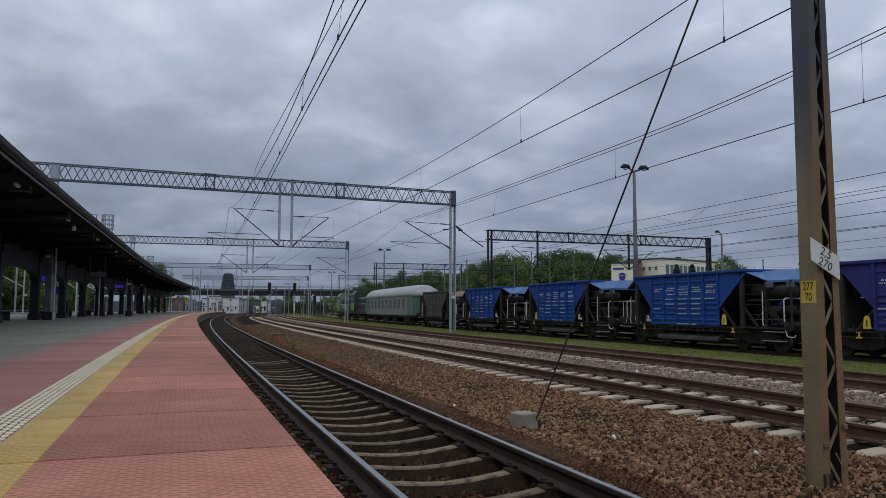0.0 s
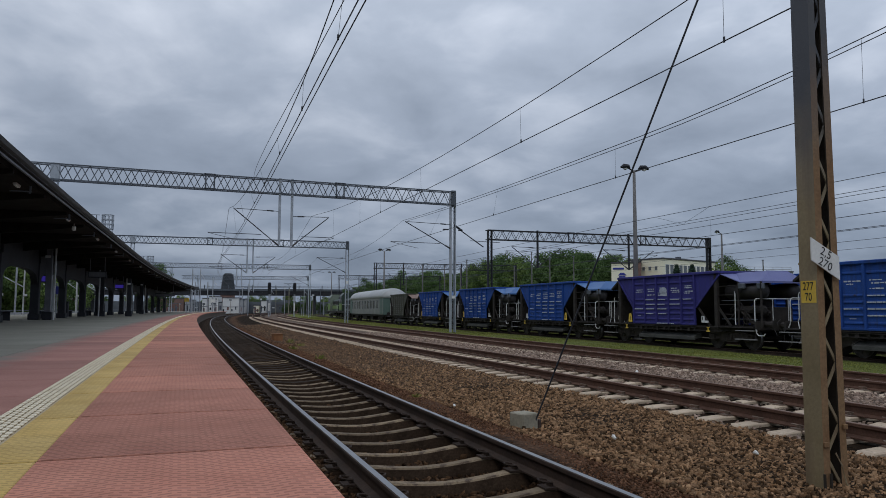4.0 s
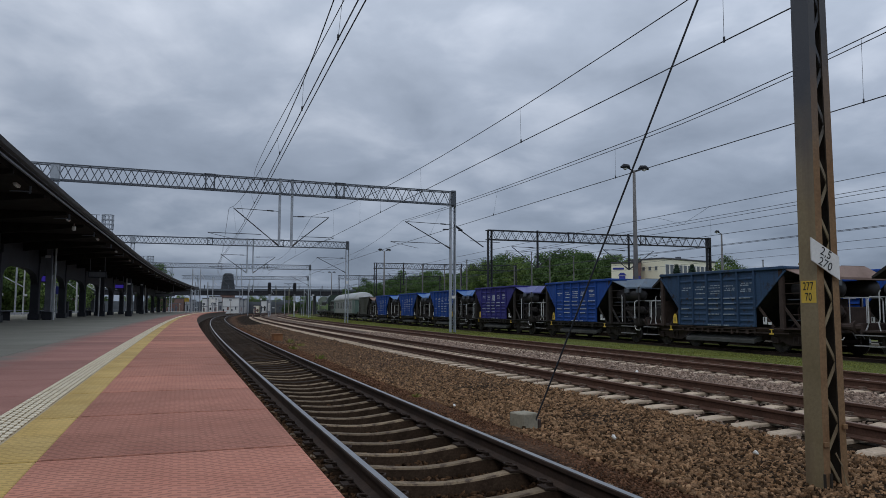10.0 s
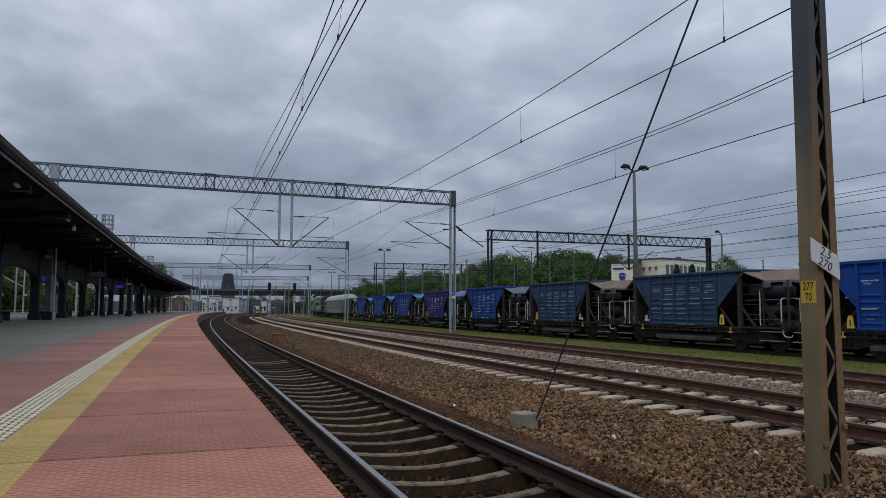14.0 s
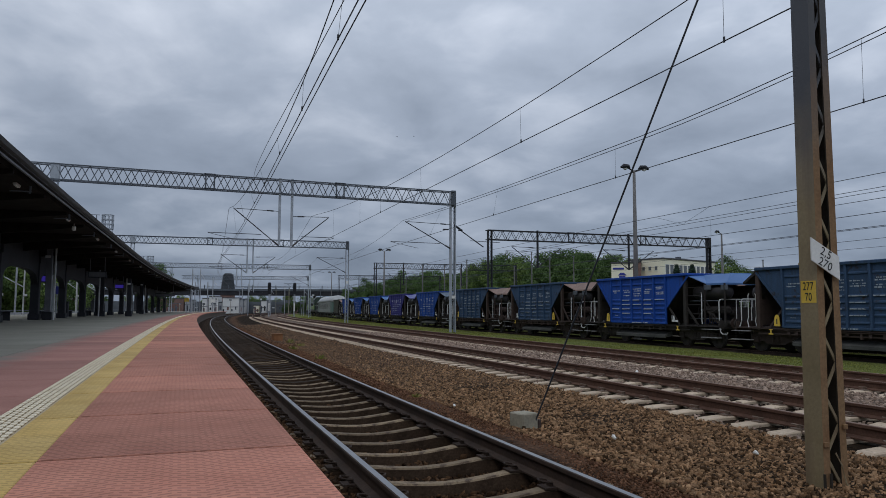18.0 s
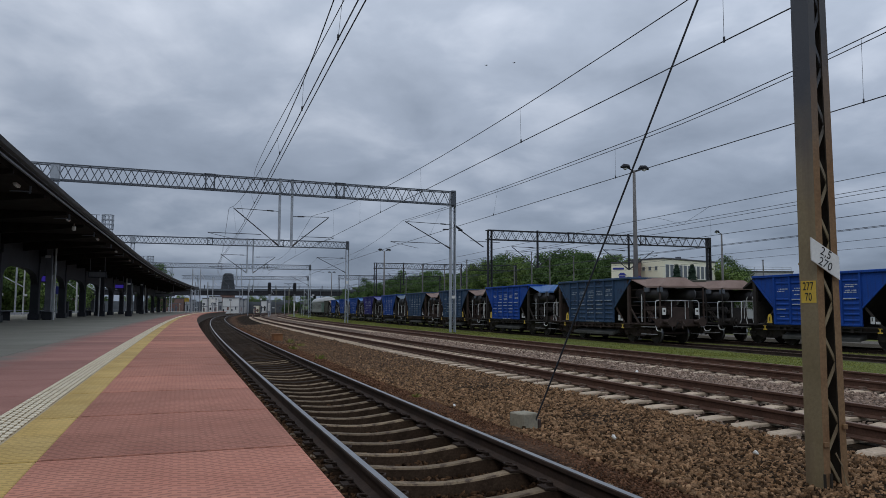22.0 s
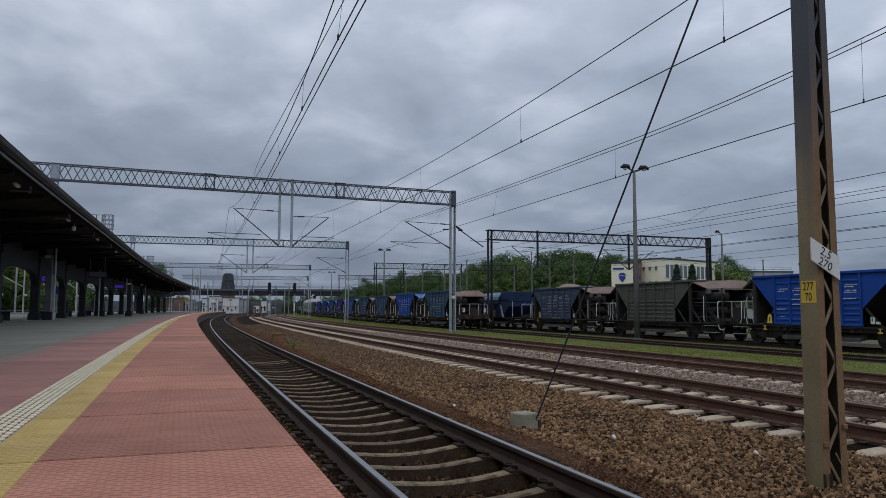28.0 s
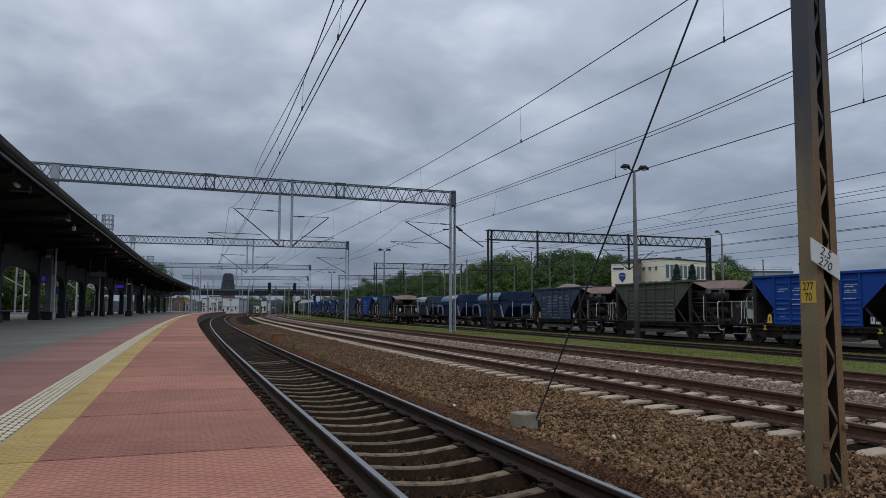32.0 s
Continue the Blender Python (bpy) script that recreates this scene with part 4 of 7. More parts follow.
def build_canopy_fittings():
    # grey steel posts on the platform with small boxes
    for s, d, h in ((44.3, -9.45, 4.00), (62.9, -9.0, 3.98), (62.7, -7.0, 3.0), (91.0, -8.6, 3.95)):
        p = thing("platform_post", stand(s, d, PLAT_Z), "grey painted steel post with a dark base", "post", "posts under the canopy")
        part("post_shaft", Shape().box((0, 0, h / 2), (0.30, 0.26, h), bev=0.02), "column_grey" if s == 44.3 else "column", p)
        part("post_base", Shape().box((0, 0, 0.22), (0.48, 0.42, 0.44), bev=0.03), "column", p)
        part("cable_box", Shape().box((-0.05, -0.2, h * 0.86), (0.26, 0.12, 0.14), bev=0.01), "grey_paint", p)
    pipe = Shape().rod((0, 0, 0), (0, 0, 3.95), 0.05, 8).data("downpipe", "grey_paint")
    for s in (44.0, 62.0, 80.7, 99.4):
        solid("downpipe", pipe, None, stand(s, -9.1, PLAT_Z), "pale grey rainwater pipe", "pipe", "downpipes")
    # lamps under the roof
    for k in range(14):
        s = 22.0 + 8.0 * k
        lm = thing("ceiling_lamp", stand(s, -6.62 + eaves_shift(s), 4.64), "small pale lamp fixed under the canopy", "lamp", "canopy lamps")
        part("housing", Shape().box((0, 0, -0.03), (0.10, 0.5, 0.05), bev=0.01), "grey_paint", lm)
        part("diffuser", Shape().box((0, 0, -0.07), (0.08, 0.46, 0.04), bev=0.012), "lamp_glass", lm)
    # hanging information boards
    for s, d, w, z, lit in ((46.0, -9.9, 0.5, 2.95, True), (74.0, -9.0, 0.8, 3.35, True), (52.0, -8.0, 1.1, 3.5, False), (108.0, -7.4, 2.6, 3.2, False)):
        b = thing("display_board", stand(s, d, 0), "hanging dark information display" + (" with a lit blue screen" if lit else ""), "display")
        part("case", Shape().box((0, 0, z), (w, 0.22, 0.42), bev=0.02), "column", b)
        part("screen", Shape().box((0, -0.113, z), (w - 0.1, 0.006, 0.30)), "screen_blue" if lit else "column_grey", b)
        for x in (-w * 0.4, w * 0.4):
            part("hanger", Shape().rod((x, 0, z + 0.25), (x, 0, 4.66), 0.02), "column_grey", b)
    # benches and bins
    bench = thing("bench", stand(41.0, -10.9, PLAT_Z), "dark slatted platform bench", "bench", "platform benches")
    for k in range(4):
        part("slat", Shape().box((-0.2 + 0.13 * k, 0, 0.45), (0.10, 1.9, 0.04), bev=0.008), "column", bench)
    for y in (-0.8, 0.8):
        part("leg", Shape().box((0, y, 0.215), (0.42, 0.06, 0.43)), "column", bench)
    for s in (50.2, 59.4, 68.8):
        copy_thing(bench, stand(s, -10.9, PLAT_Z))
    for s, d in ((41.9, -12.4), (56.4, -10.6), (75.0, -10.6)):
        b = thing("litter_bin", stand(s, d, PLAT_Z), "dark metal litter bin", "bin", "platform bins")
        part("bin_body", Shape().box((0, 0, 0.5), (0.55, 0.55, 1.0), bev=0.05), "column", b)
        part("bin_lid", Shape().box((0, 0, 1.06), (0.6, 0.6, 0.10), bev=0.04), "column", b)
    # floodlight under the roof edge
    fl = thing("floodlight", stand(31.7, -6.48, 4.64), "small white floodlight under the canopy", "lamp")
    part("bracket", Shape().rod((0, 0, 0), (0, 0, -0.12), 0.015), "grey_paint", fl)
    part("lamp_head", Shape().box((0, 0, -0.19), (0.14, 0.16, 0.18), bev=0.03), "white_paint", fl)
    # access platforms that rise above the roof, each with a hooped ladder cage
    for s, d, up in ((60.0, -8.75, 5.6), (97.0, -8.7, 5.05)):
        c = thing("ladder_cage", stand(s, d, up), "galvanised access platform with a hooped ladder cage above the roof", "ladder", "roof ladders")
        for x in (-1.35, -0.45):
            part("guard_post", Shape().rod((x, -0.4, 4.88 - up), (x, -0.4, 2.75), 0.03), "galv_dark", c)
        for z in (1.75, 2.25, 2.75):
            part("guard_rail", Shape().rod((-1.35, -0.4, z), (-0.25, -0.4, z), 0.026), "galv_dark", c)
        for x in (-0.05, 0.62):
            part("ladder_stile", Shape().rod((x, 0, 4.88 - up), (x, 0, 2.8), 0.035), "galv_post", c)
        for z in (1.75, 2.1, 2.45, 2.8):
            part("cage_hoop", Shape().tube([(0.28 + 0.42 * math.cos(q), -0.42 * math.sin(q), z) for q in np.linspace(0, 2 * math.pi, 15)], 0.036, 5), "galv_post", c)
        for k in range(9):
            q = math.pi * k / 4.5
            part("cage_bar", Shape().rod((0.28 + 0.42 * math.cos(q), -0.42 * math.sin(q), 1.75), (0.28 + 0.42 * math.cos(q), -0.42 * math.sin(q), 2.8), 0.028, 4), "galv_post", c)
        for z in (0.9, 1.25):
            part("cross_bar", Shape().rod((-0.45, 0, z), (0.62, 0, z), 0.03), "galv_dark", c)


build_canopy_fittings()

# ---- overhead line: portals, mast and wires ----


def lattice_post(h, w, dp, mat, parent, x, name="portal_post"):
    """Two channels laced together, standing at x."""
    sh = Shape()
    for sx in (-1, 1):
        sh.prism([(x + sx * w / 2, -dp / 2), (x + sx * w / 2, dp / 2), (x + sx * (w / 2 - 0.07), dp / 2), (x + sx * (w / 2 - 0.07), dp / 2 - 0.02), (x + sx * (w / 2 - 0.018), dp / 2 - 0.02), (x + sx * (w / 2 - 0.018), -dp / 2 + 0.02), (x + sx * (w / 2 - 0.07), -dp / 2 + 0.02), (x + sx * (w / 2 - 0.07), -dp / 2)], -0.05, h, "z")
    ob = part(name, sh, mat, parent)
    lc = Shape()
    z, k = 0.3, 0
    while z < h - 0.6:
        s = 1 if k % 2 else -1
        for y in (-dp / 2, dp / 2):
            lc.beam((x - s * (w / 2 - 0.05), y, z), (x + s * (w / 2 - 0.05), y, z + w * 0.95), 0.04, 0.012)
        z += w * 0.95
        k += 1
    part("lacing", lc, mat, ob)
    return ob


def cantilever(parent, x, side, ztop, zbot, reach, mat, arm_z, arm_from, arm_to):
    """A slanted bracket tube with a level tie and a registration arm."""
    c = Shape()
    c.rod((x, 0, zbot), (x + side * reach, 0, ztop), 0.035, 6)
    b = part("cantilever", c, mat, parent)
    part("tie_rod", Shape().rod((x, 0, ztop - 0.06), (x + side * reach * 0.97, 0, ztop), 0.022, 5).rod((x + side * 0.35, 0, ztop - 0.055), (x + side * 0.8, 0, ztop - 0.04), 0.05, 6), mat, b)
    part("registration_arm", Shape().rod((arm_from, 0, arm_z), (arm_to, 0, arm_z), 0.022, 5).rod((arm_to, 0, arm_z - 0.02), (arm_to + (arm_from - arm_to) * 0.55, 0, arm_z - 0.42), 0.014, 4), mat, b)
    part("insulator", Shape().rod((x, 0, zbot), (x + side * reach * 0.12, 0, zbot + (ztop - zbot) * 0.12), 0.06, 7), "insulator", b)


def build_portal(s, left, right, top, depth, label, mat, drop, base=YARD_Z, group="catenary portals", name="catenary_portal", turn=0.0):
    p = thing(name, stand(s, 0, 0, turn), label, "portal", group)
    beam_z = top
    over = 4.0 if name == "catenary_portal" else 0.3
    post_mat = "galv_post" if mat == "galv_dark" else mat
    part("beam_holder", Shape().box((right, 0, beam_z - depth / 2), (0.36, 0.5, depth + 0.12), bev=0.02), mat, p)
    tube = 0.05
    for y in (-0.28, 0.28):
        for z in (beam_z - tube, beam_z - depth + tube):
            part("truss_chord", Shape().beam((left - over, y, z), (right, y, z), 0.07, 0.075), mat, p)
    n = round((right - left) / 0.95)
    if over > 1:
        lat = Shape()
        for i in range(4):
            for y in (-0.28, 0.28):
                x0 = left - 0.95 * (i + 1)
                za, zb = (beam_z - tube, beam_z - depth + tube) if y < 0 else (beam_z - depth + tube, beam_z - tube)
                lat.rod((x0, y, za), (x0 + 0.475, y, zb), 0.026, 4).rod((x0 + 0.475, y, zb), (x0 + 0.95, y, za), 0.026, 4)
        part("truss_lattice", lat, mat, p)
    for seg in range(3):
        lat = Shape()
        for i in range(n * seg // 3, n * (seg + 1) // 3):
            x0, x1 = left + (right - left) * i / n, left + (right - left) * (i + 1) / n
            for y in (-0.28, 0.28):
                xm = (x0 + x1) / 2
                za, zb = (beam_z - tube, beam_z - depth + tube) if y < 0 else (beam_z - depth + tube, beam_z - tube)
                lat.rod((x0, y, za), (xm, y, zb), 0.026, 4)
                lat.rod((xm, y, zb), (x1, y, za), 0.026, 4)
            lat.rod((x0, -0.28, beam_z - tube), (x0, 0.28, beam_z - tube), 0.022, 4)
        part("truss_lattice", lat, mat, p)
    for f in (0.33, 0.66):
        x = left + (right - left) * f
        part("joint_plate", Shape().box((x, -0.30, beam_z - depth / 2), (0.10, 0.03, depth)).box((x + 0.55, -0.30, beam_z - depth / 2), (0.10, 0.03, depth)).box((x + 0.27, -0.30, beam_z - 0.05), (0.75, 0.03, 0.14)).box((x + 0.27, -0.30, beam_z - depth + 0.05), (0.75, 0.03, 0.14)), mat, p)
    for x, zb in ((left, PLAT_Z if name == "catenary_portal" else base), (right, base)):
        o = lattice_post(beam_z - zb, 0.42, 0.34, post_mat, p, x)
        o.location.z = zb
    if name == "catenary_portal" and s < 100:
        part("post_head", Shape().box((left, 0, beam_z - depth / 2), (0.50, 0.6, depth + 0.06), bev=0.02), post_mat, p)
    for x, zb in drop:
        part("drop_post", Shape().box((x, 0, (beam_z + zb) / 2 + 0.05), (0.16, 0.16, beam_z - zb + 0.1), bev=0.015), post_mat, p)
    return p


def build_portals():
    p = build_portal(49.84, -10.26, 16.42, 10.18, 1.06, "grey steel lattice portal spanning the tracks", "galv_dark", ((3.46, 5.65), (4.30, 5.62)), turn=4.0)
    cantilever(p, 3.40, -1, 8.02, 5.62, 3.0, "black_steel", 6.32, 2.25, -1.2)
    cantilever(p, 4.36, 1, 7.72, 5.60, 2.55, "black_steel", 6.28, 5.0, 7.28)
    cantilever(p, 16.22, -1, 7.72, 5.85, 3.6, "black_steel", 6.2, 15.4, 11.5)
    part("side_strut", Shape().rod((16.6, 0, 7.55), (19.0, 0, 6.05), 0.04, 6).rod((16.6, 0, 7.62), (17.2, 0, 7.25), 0.07, 7).rod((17.9, 0, 6.5), (20.4, 0, 6.45), 0.022, 5), "black_steel", p, "dark slanting strut")
    part("floodlight", Shape().box((15.77, -0.2, 7.25), (0.45, 0.2, 0.09), bev=0.03), "column", p, "small dark floodlight")
    part("floodlight", Shape().box((16.97, -0.2, 7.25), (0.32, 0.2, 0.12), bev=0.04), "column", p, "small dark floodlight")
    part("number_plate", Shape().box((16.42, -0.19, 2.2), (0.3, 0.01, 0.22)), "white_paint", p)
    p = build_portal(89.9, -9.7, 15.3, 9.73, 0.90, "grey steel lattice portal spanning the tracks", "galv_dark", ((3.14, 5.62), (3.82, 5.62)))
    cantilever(p, 3.1, -1, 7.8, 5.62, 3.0, "black_steel", 6.3, 2.2, -1.2)
    cantilever(p, 3.86, 1, 7.6, 5.62, 2.6, "black_steel", 6.3, 4.6, 6.8)
    cantilever(p, 15.1, -1, 7.7, 5.85, 3.6, "black_steel", 6.2, 14.0, 10.6)
    part("number_plate", Shape().box((15.3, -0.19, 4.6), (0.3, 0.01, 0.3)), "white_paint", p)
    p = build_portal(143.0, -10.0, 15.5, 9.85, 0.95, "grey steel lattice portal spanning the tracks", "galv_dark", ((1.7, 5.6), (2.6, 5.6)))
    cantilever(p, 1.6, -1, 7.8, 5.6, 2.2, "black_steel", 6.3, 1.0, -1.2)
    cantilever(p, 15.3, -1, 7.7, 5.85, 3.6, "black_steel", 6.2, 14.0, 10.6)
    p = build_portal(196.0, -11.0, 17.0, 9.85, 0.95, "distant grey lattice portal spanning the tracks", "galv_dark", ((2.0, 5.6), (3.0, 5.6)))
    cantilever(p, 15.3, -1, 7.7, 5.85, 3.6, "black_steel", 6.2, 14.0, 10.6)
    # dark portals over the yard
    for s, l, r, t in ((60.0, 23.0, 46.6, 8.46), (112.0, 23.2, 46.8, 8.6), (165.0, 23.2, 46.8, 9.0)):
        p = build_portal(s, l, r, t, 0.95, "black lattice portal spanning the yard tracks", "black_steel", ((27.74, 5.1), (37.4, 5.1)), name="yard_portal", group="yard portals")
        cantilever(p, 37.3, -1, 7.0, 5.2, 2.7, "black_steel", 6.6, 36.5, 34.2)
        cantilever(p, 37.5, 1, 7.0, 5.2, 2.7, "black_steel", 6.6, 38.3, 40.6)
        cantilever(p, 27.84, 1, 7.0, 5.2, 2.3, "black_steel", 6.6, 28.6, 30.4)
        cantilever(p, 27.64, -1, 7.0, 5.2, 2.5, "black_steel", 6.6, 26.8, 24.6)


build_portals()


def build_mast():
    s, d, zb, h = 4.84, 3.075, -0.36, 7.9
    m = thing("catenary_mast", stand(s, d, zb), "olive grey laced steel mast with rusty edges in the ballast", "mast")
    w0, w1, dp = 0.275, 0.16, 0.19
    for sx in (-1, 1):
        # a channel with its web outward and flanges inward, drawing in towards the top
        sh = Shape()
        prof = [(0, -dp / 2), (0, dp / 2), (-0.075, dp / 2), (-0.075, dp / 2 - 0.014), (-0.012, dp / 2 - 0.010), (-0.012, -dp / 2 + 0.010), (-0.075, -dp / 2 + 0.014), (-0.075, -dp / 2)]
        vs = []
        for z, w in ((0.0, w0), (h / 2, (w0 + w1) / 2), (h, w1)):
            vs += [(sx * (w / 2 + q), y, z) for q, y in prof]
        fs, ms = [tuple(range(8)), tuple(range(16, 24))], [0, 0]
        for i in range(2):
            for j in range(8):
                a, b = i * 8 + j, i * 8 + (j + 1) % 8
                fs.append((a, b, b + 8, a + 8))
                # slot 2, the inner faces, carries the painted cavity shade
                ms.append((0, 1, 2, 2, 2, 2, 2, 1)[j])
        sh.add(vs, fs)
        sh.m = ms
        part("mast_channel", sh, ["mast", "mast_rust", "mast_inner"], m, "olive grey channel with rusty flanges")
    z, k = 0.1375, 0
    while z < h - 0.35:
        w = w0 + (w1 - w0) * z / h
        sg = 1 if k % 2 else -1
        for y in (-dp / 2 + 0.022, dp / 2 - 0.022):
            part("lacing_bar", Shape().beam((-sg * (w / 2 - 0.055), y, z), (sg * (w / 2 - 0.055), y, z + 0.2625), 0.026, 0.012, up=(0, 1, 0)), "mast", m)
        z += 0.2625
        k += 1
    part("base_plate", Shape().box((0, 0, 0.02), (0.56, 0.36, 0.05), bev=0.01), "mast_rust", m)
    part("footing", Shape().box((0, 0, -0.12), (0.75, 0.65, 0.3), bev=0.04), "concrete", m)
    for x in (-0.10, -0.03):
        part("conduit", Shape().tube([(x - 0.10, -dp / 2 - 0.04, -0.05), (x - 0.06, -dp / 2 - 0.03, 0.08), (x - 0.05, -dp / 2 - 0.02, 0.26)], 0.012, 6), "mast_inner", m)
    part("earth_cable", Shape().tube([(0.02, -0.08, 0.42), (0.03, -0.13, 0.33), (0.05, -0.15, 0.18), (0.10, -0.2, 0.06), (0.2, -0.25, 0.02)], 0.008, 6), "mast", m, "grey earthing cable")
    for x, z in ((-0.11, 0.50), (0.11, 0.64)):
        part("reflector", Shape().box((x, -dp / 2 - 0.012, z), (0.05, 0.02, 0.045), bev=0.004), "mast_rust", m)
    part("clamp_band", Shape().box((0, 0, 2.05), (w0 - 0.03, dp + 0.02, 0.018)), "mast", m)
    # slope marker plate: a slanting board
    sg = part("slope_marker", Shape().prism([(-0.165, 0.065), (0.165, -0.105), (0.165, -0.32), (-0.165, -0.145)], -0.006, 0.006, "y"), "white_paint", m, "white slanting gradient plate with black figures", pose(-0.058, -dp / 2 - 0.03, 2.205) @ Matrix.Scale(0.95, 4))
    for txt, x, z in (("2,5", 0.005, -0.080), ("270", -0.005, -0.178)):
        t = lettering(txt, 0.108, "ink", sg, Matrix.Identity(4))
        t.matrix_basis = pose(x, -0.008, z, 90, 25, 0)
    # yellow number plate on the web
    yp = part("mast_plate", Shape().box((0, 0, 0), (0.004, 0.158, 0.192)), "yellow_paint", m, "yellow plate with black figures", pose(-0.126, 0, 1.80))
    for txt, z in (("277", 0.045), ("70", -0.048)):
        lettering(txt, 0.102, "ink", yp, pose(-0.004, 0.0, z, 90, 0, -90), squeeze=0.72)
    # guy wire down to its concrete block
    a, b = at(4.84, 3.075, 6.62), Vector((1.197, 9.524, -0.2))
    solid("guy_wire", Shape().rod(a, b, 0.011, 6), "wire", None, "dark steel guy wire from the mast to its anchor block", "wire")
    blk = thing("anchor_block", stand(8.62, 2.035, -0.36, 14), "pale concrete anchor block in the ballast", "concrete block")
    part("block_body", Shape().box((0, 0, 0.15), (0.26, 0.28, 0.30), bev=0.015), "concrete", blk)
    part("anchor_eye", Shape().box((0.155, -0.12, 0.14), (0.05, 0.05, 0.14), bev=0.01), "frame_brown", blk)


build_mast()


def wire_run(d, zfun, s0, s1, r, step=2.0, dfun=None):
    ss = np.arange(s0, s1 + 0.1, step)
    return Shape().tube([at(s, d + (dfun(s) if dfun else 0.0), zfun(s)) for s in ss], r, 4)


SUPPORTS = (-42.0, 4.86, 49.84, 89.9, 143.0, 196.0, 250.0)


def messenger(high, sag, dip=None):
    def z(s):
        for a, b in zip(SUPPORTS, SUPPORTS[1:]):
            if a <= s <= b:
                u = (s - a) / (b - a)
                if a == 4.86 and dip:
                    k = dip[3] if len(dip) > 3 and s < dip[2] else dip[1]
                    return dip[0] + k * ((s - dip[2]) / (49.84 - dip[2])) ** 2
                return high - 4 * sag * u * (1 - u)
        return high
    return z


def build_wires():
    def line(label, d, zc, zm, dropper_s, thick=0.0085, end=200.0, stag=0.15, twin=0.0, phase=0.0, drift=lambda s: 0.0):
        t = thing("overhead_line", None, label, "overhead wire", "overhead lines")
        sway = lambda s: stag * math.sin(s * math.pi / 45.0 + phase)
        part("contact_wire", wire_run(d, lambda s: zc, -30, end, thick, 3.0, sway), "wire", t)
        if twin:
            part("contact_wire", wire_run(d + twin, lambda s: zc, -30, end, thick, 3.0, sway), "wire", t)
        part("messenger_wire", wire_run(d + 0.05, zm, -30, end, thick, 2.0, drift), "wire", t)
        for s in dropper_s:
            part("dropper", Shape().rod(at(s, d + sway(s), zc), at(s, d + 0.05 + drift(s), zm(s)), 0.004, 3), "wire", t)
            part("clamp", Shape().rod(at(s, d + sway(s), zc - 0.02), at(s, d + sway(s), zc + 0.07), 0.018, 5), "wire", t)
    # the third track's messenger is carried out towards the portal post
    def outward(s):
        return 1.7 * max(0.0, (s - 18) / 31.84) ** 2 if s < 49.84 else max(0.5, 1.7 - 0.015 * (s - 49.84))
    high_3 = messenger(7.7, 1.2, (6.45, 1.24, 18.0, 5.07))
    line("overhead wires above the platform track", 0.05, 5.55, messenger(8.0, 1.7, (5.97, 2.06, 20.0, 9.0)), (7, 11.0, 15.3, 20, 25, 30, 36, 43, 60, 70, 80, 100, 112, 125), 0.011, stag=0.30, twin=0.10, phase=-0.98)
    line("overhead wires above the second track", 5.55, 5.45, messenger(7.7, 1.5, (6.28, 1.45, 20.0)), (8.75, 16.0, 24.2, 30, 34, 41, 58, 66, 74, 82, 100, 112, 125), 0.0115, stag=0.08)
    line("overhead wires above the third track", 10.45, 5.43, high_3, (10.4, 19.3, 29, 38, 60, 72, 100, 115), 0.012, stag=0.05, drift=outward)
    t = thing("overhead_line", None, "extra feeder wire beside the third track", "overhead wire", "overhead lines")
    part("feeder_wire", wire_run(10.50, lambda s: high_3(s) - 0.11, -10, 49.8, 0.011, 2.0, outward), "wire", t)
    t = thing("overhead_line", None, "anchoring wires of the platform track", "overhead wire", "overhead lines")
    part("anchor_wire", Shape().tube([at(s, -0.02 + 1.9 * max(0, (s - 12) / 38) ** 2, 6.0 + 3.9 * max(0, (s - 12) / 38) ** 1.6) for s in np.arange(-20, 50.5, 2)], 0.008, 4), "wire", t)
    # yard wires
    for d, z, r in ((20.4, 6.03, 0.012), (25.44, 6.50, 0.012), (25.44, 6.34, 0.012), (25.5, 6.04, 0.012), (25.44, 5.44, 0.014), (25.44, 4.86, 0.013), (30.0, 5.4, 0.013), (37.0, 5.62, 0.013), (46.0, 6.0, 0.013)):
        t = thing("overhead_line", None, "thin overhead wire above the yard", "overhead wire", "yard wires")
        part("contact_wire", wire_run(d, lambda s: z, -20, 170, r, 4.0), "wire", t)
    t = thing("overhead_line", None, "hanging stitch wires above the yard", "overhead wire", "yard wires")
    part("dropper", Shape().rod(at(33, 25.44, 6.3), at(33, 25.44, 5.4), 0.006, 3), "wire", t)
    part("dropper", Shape().tube([at(31.05, 20.4, 6.02), at(35.48, 25.44, 6.36), at(26.93, 20.4, 6.02)], 0.009, 3), "wire", t)


build_wires()


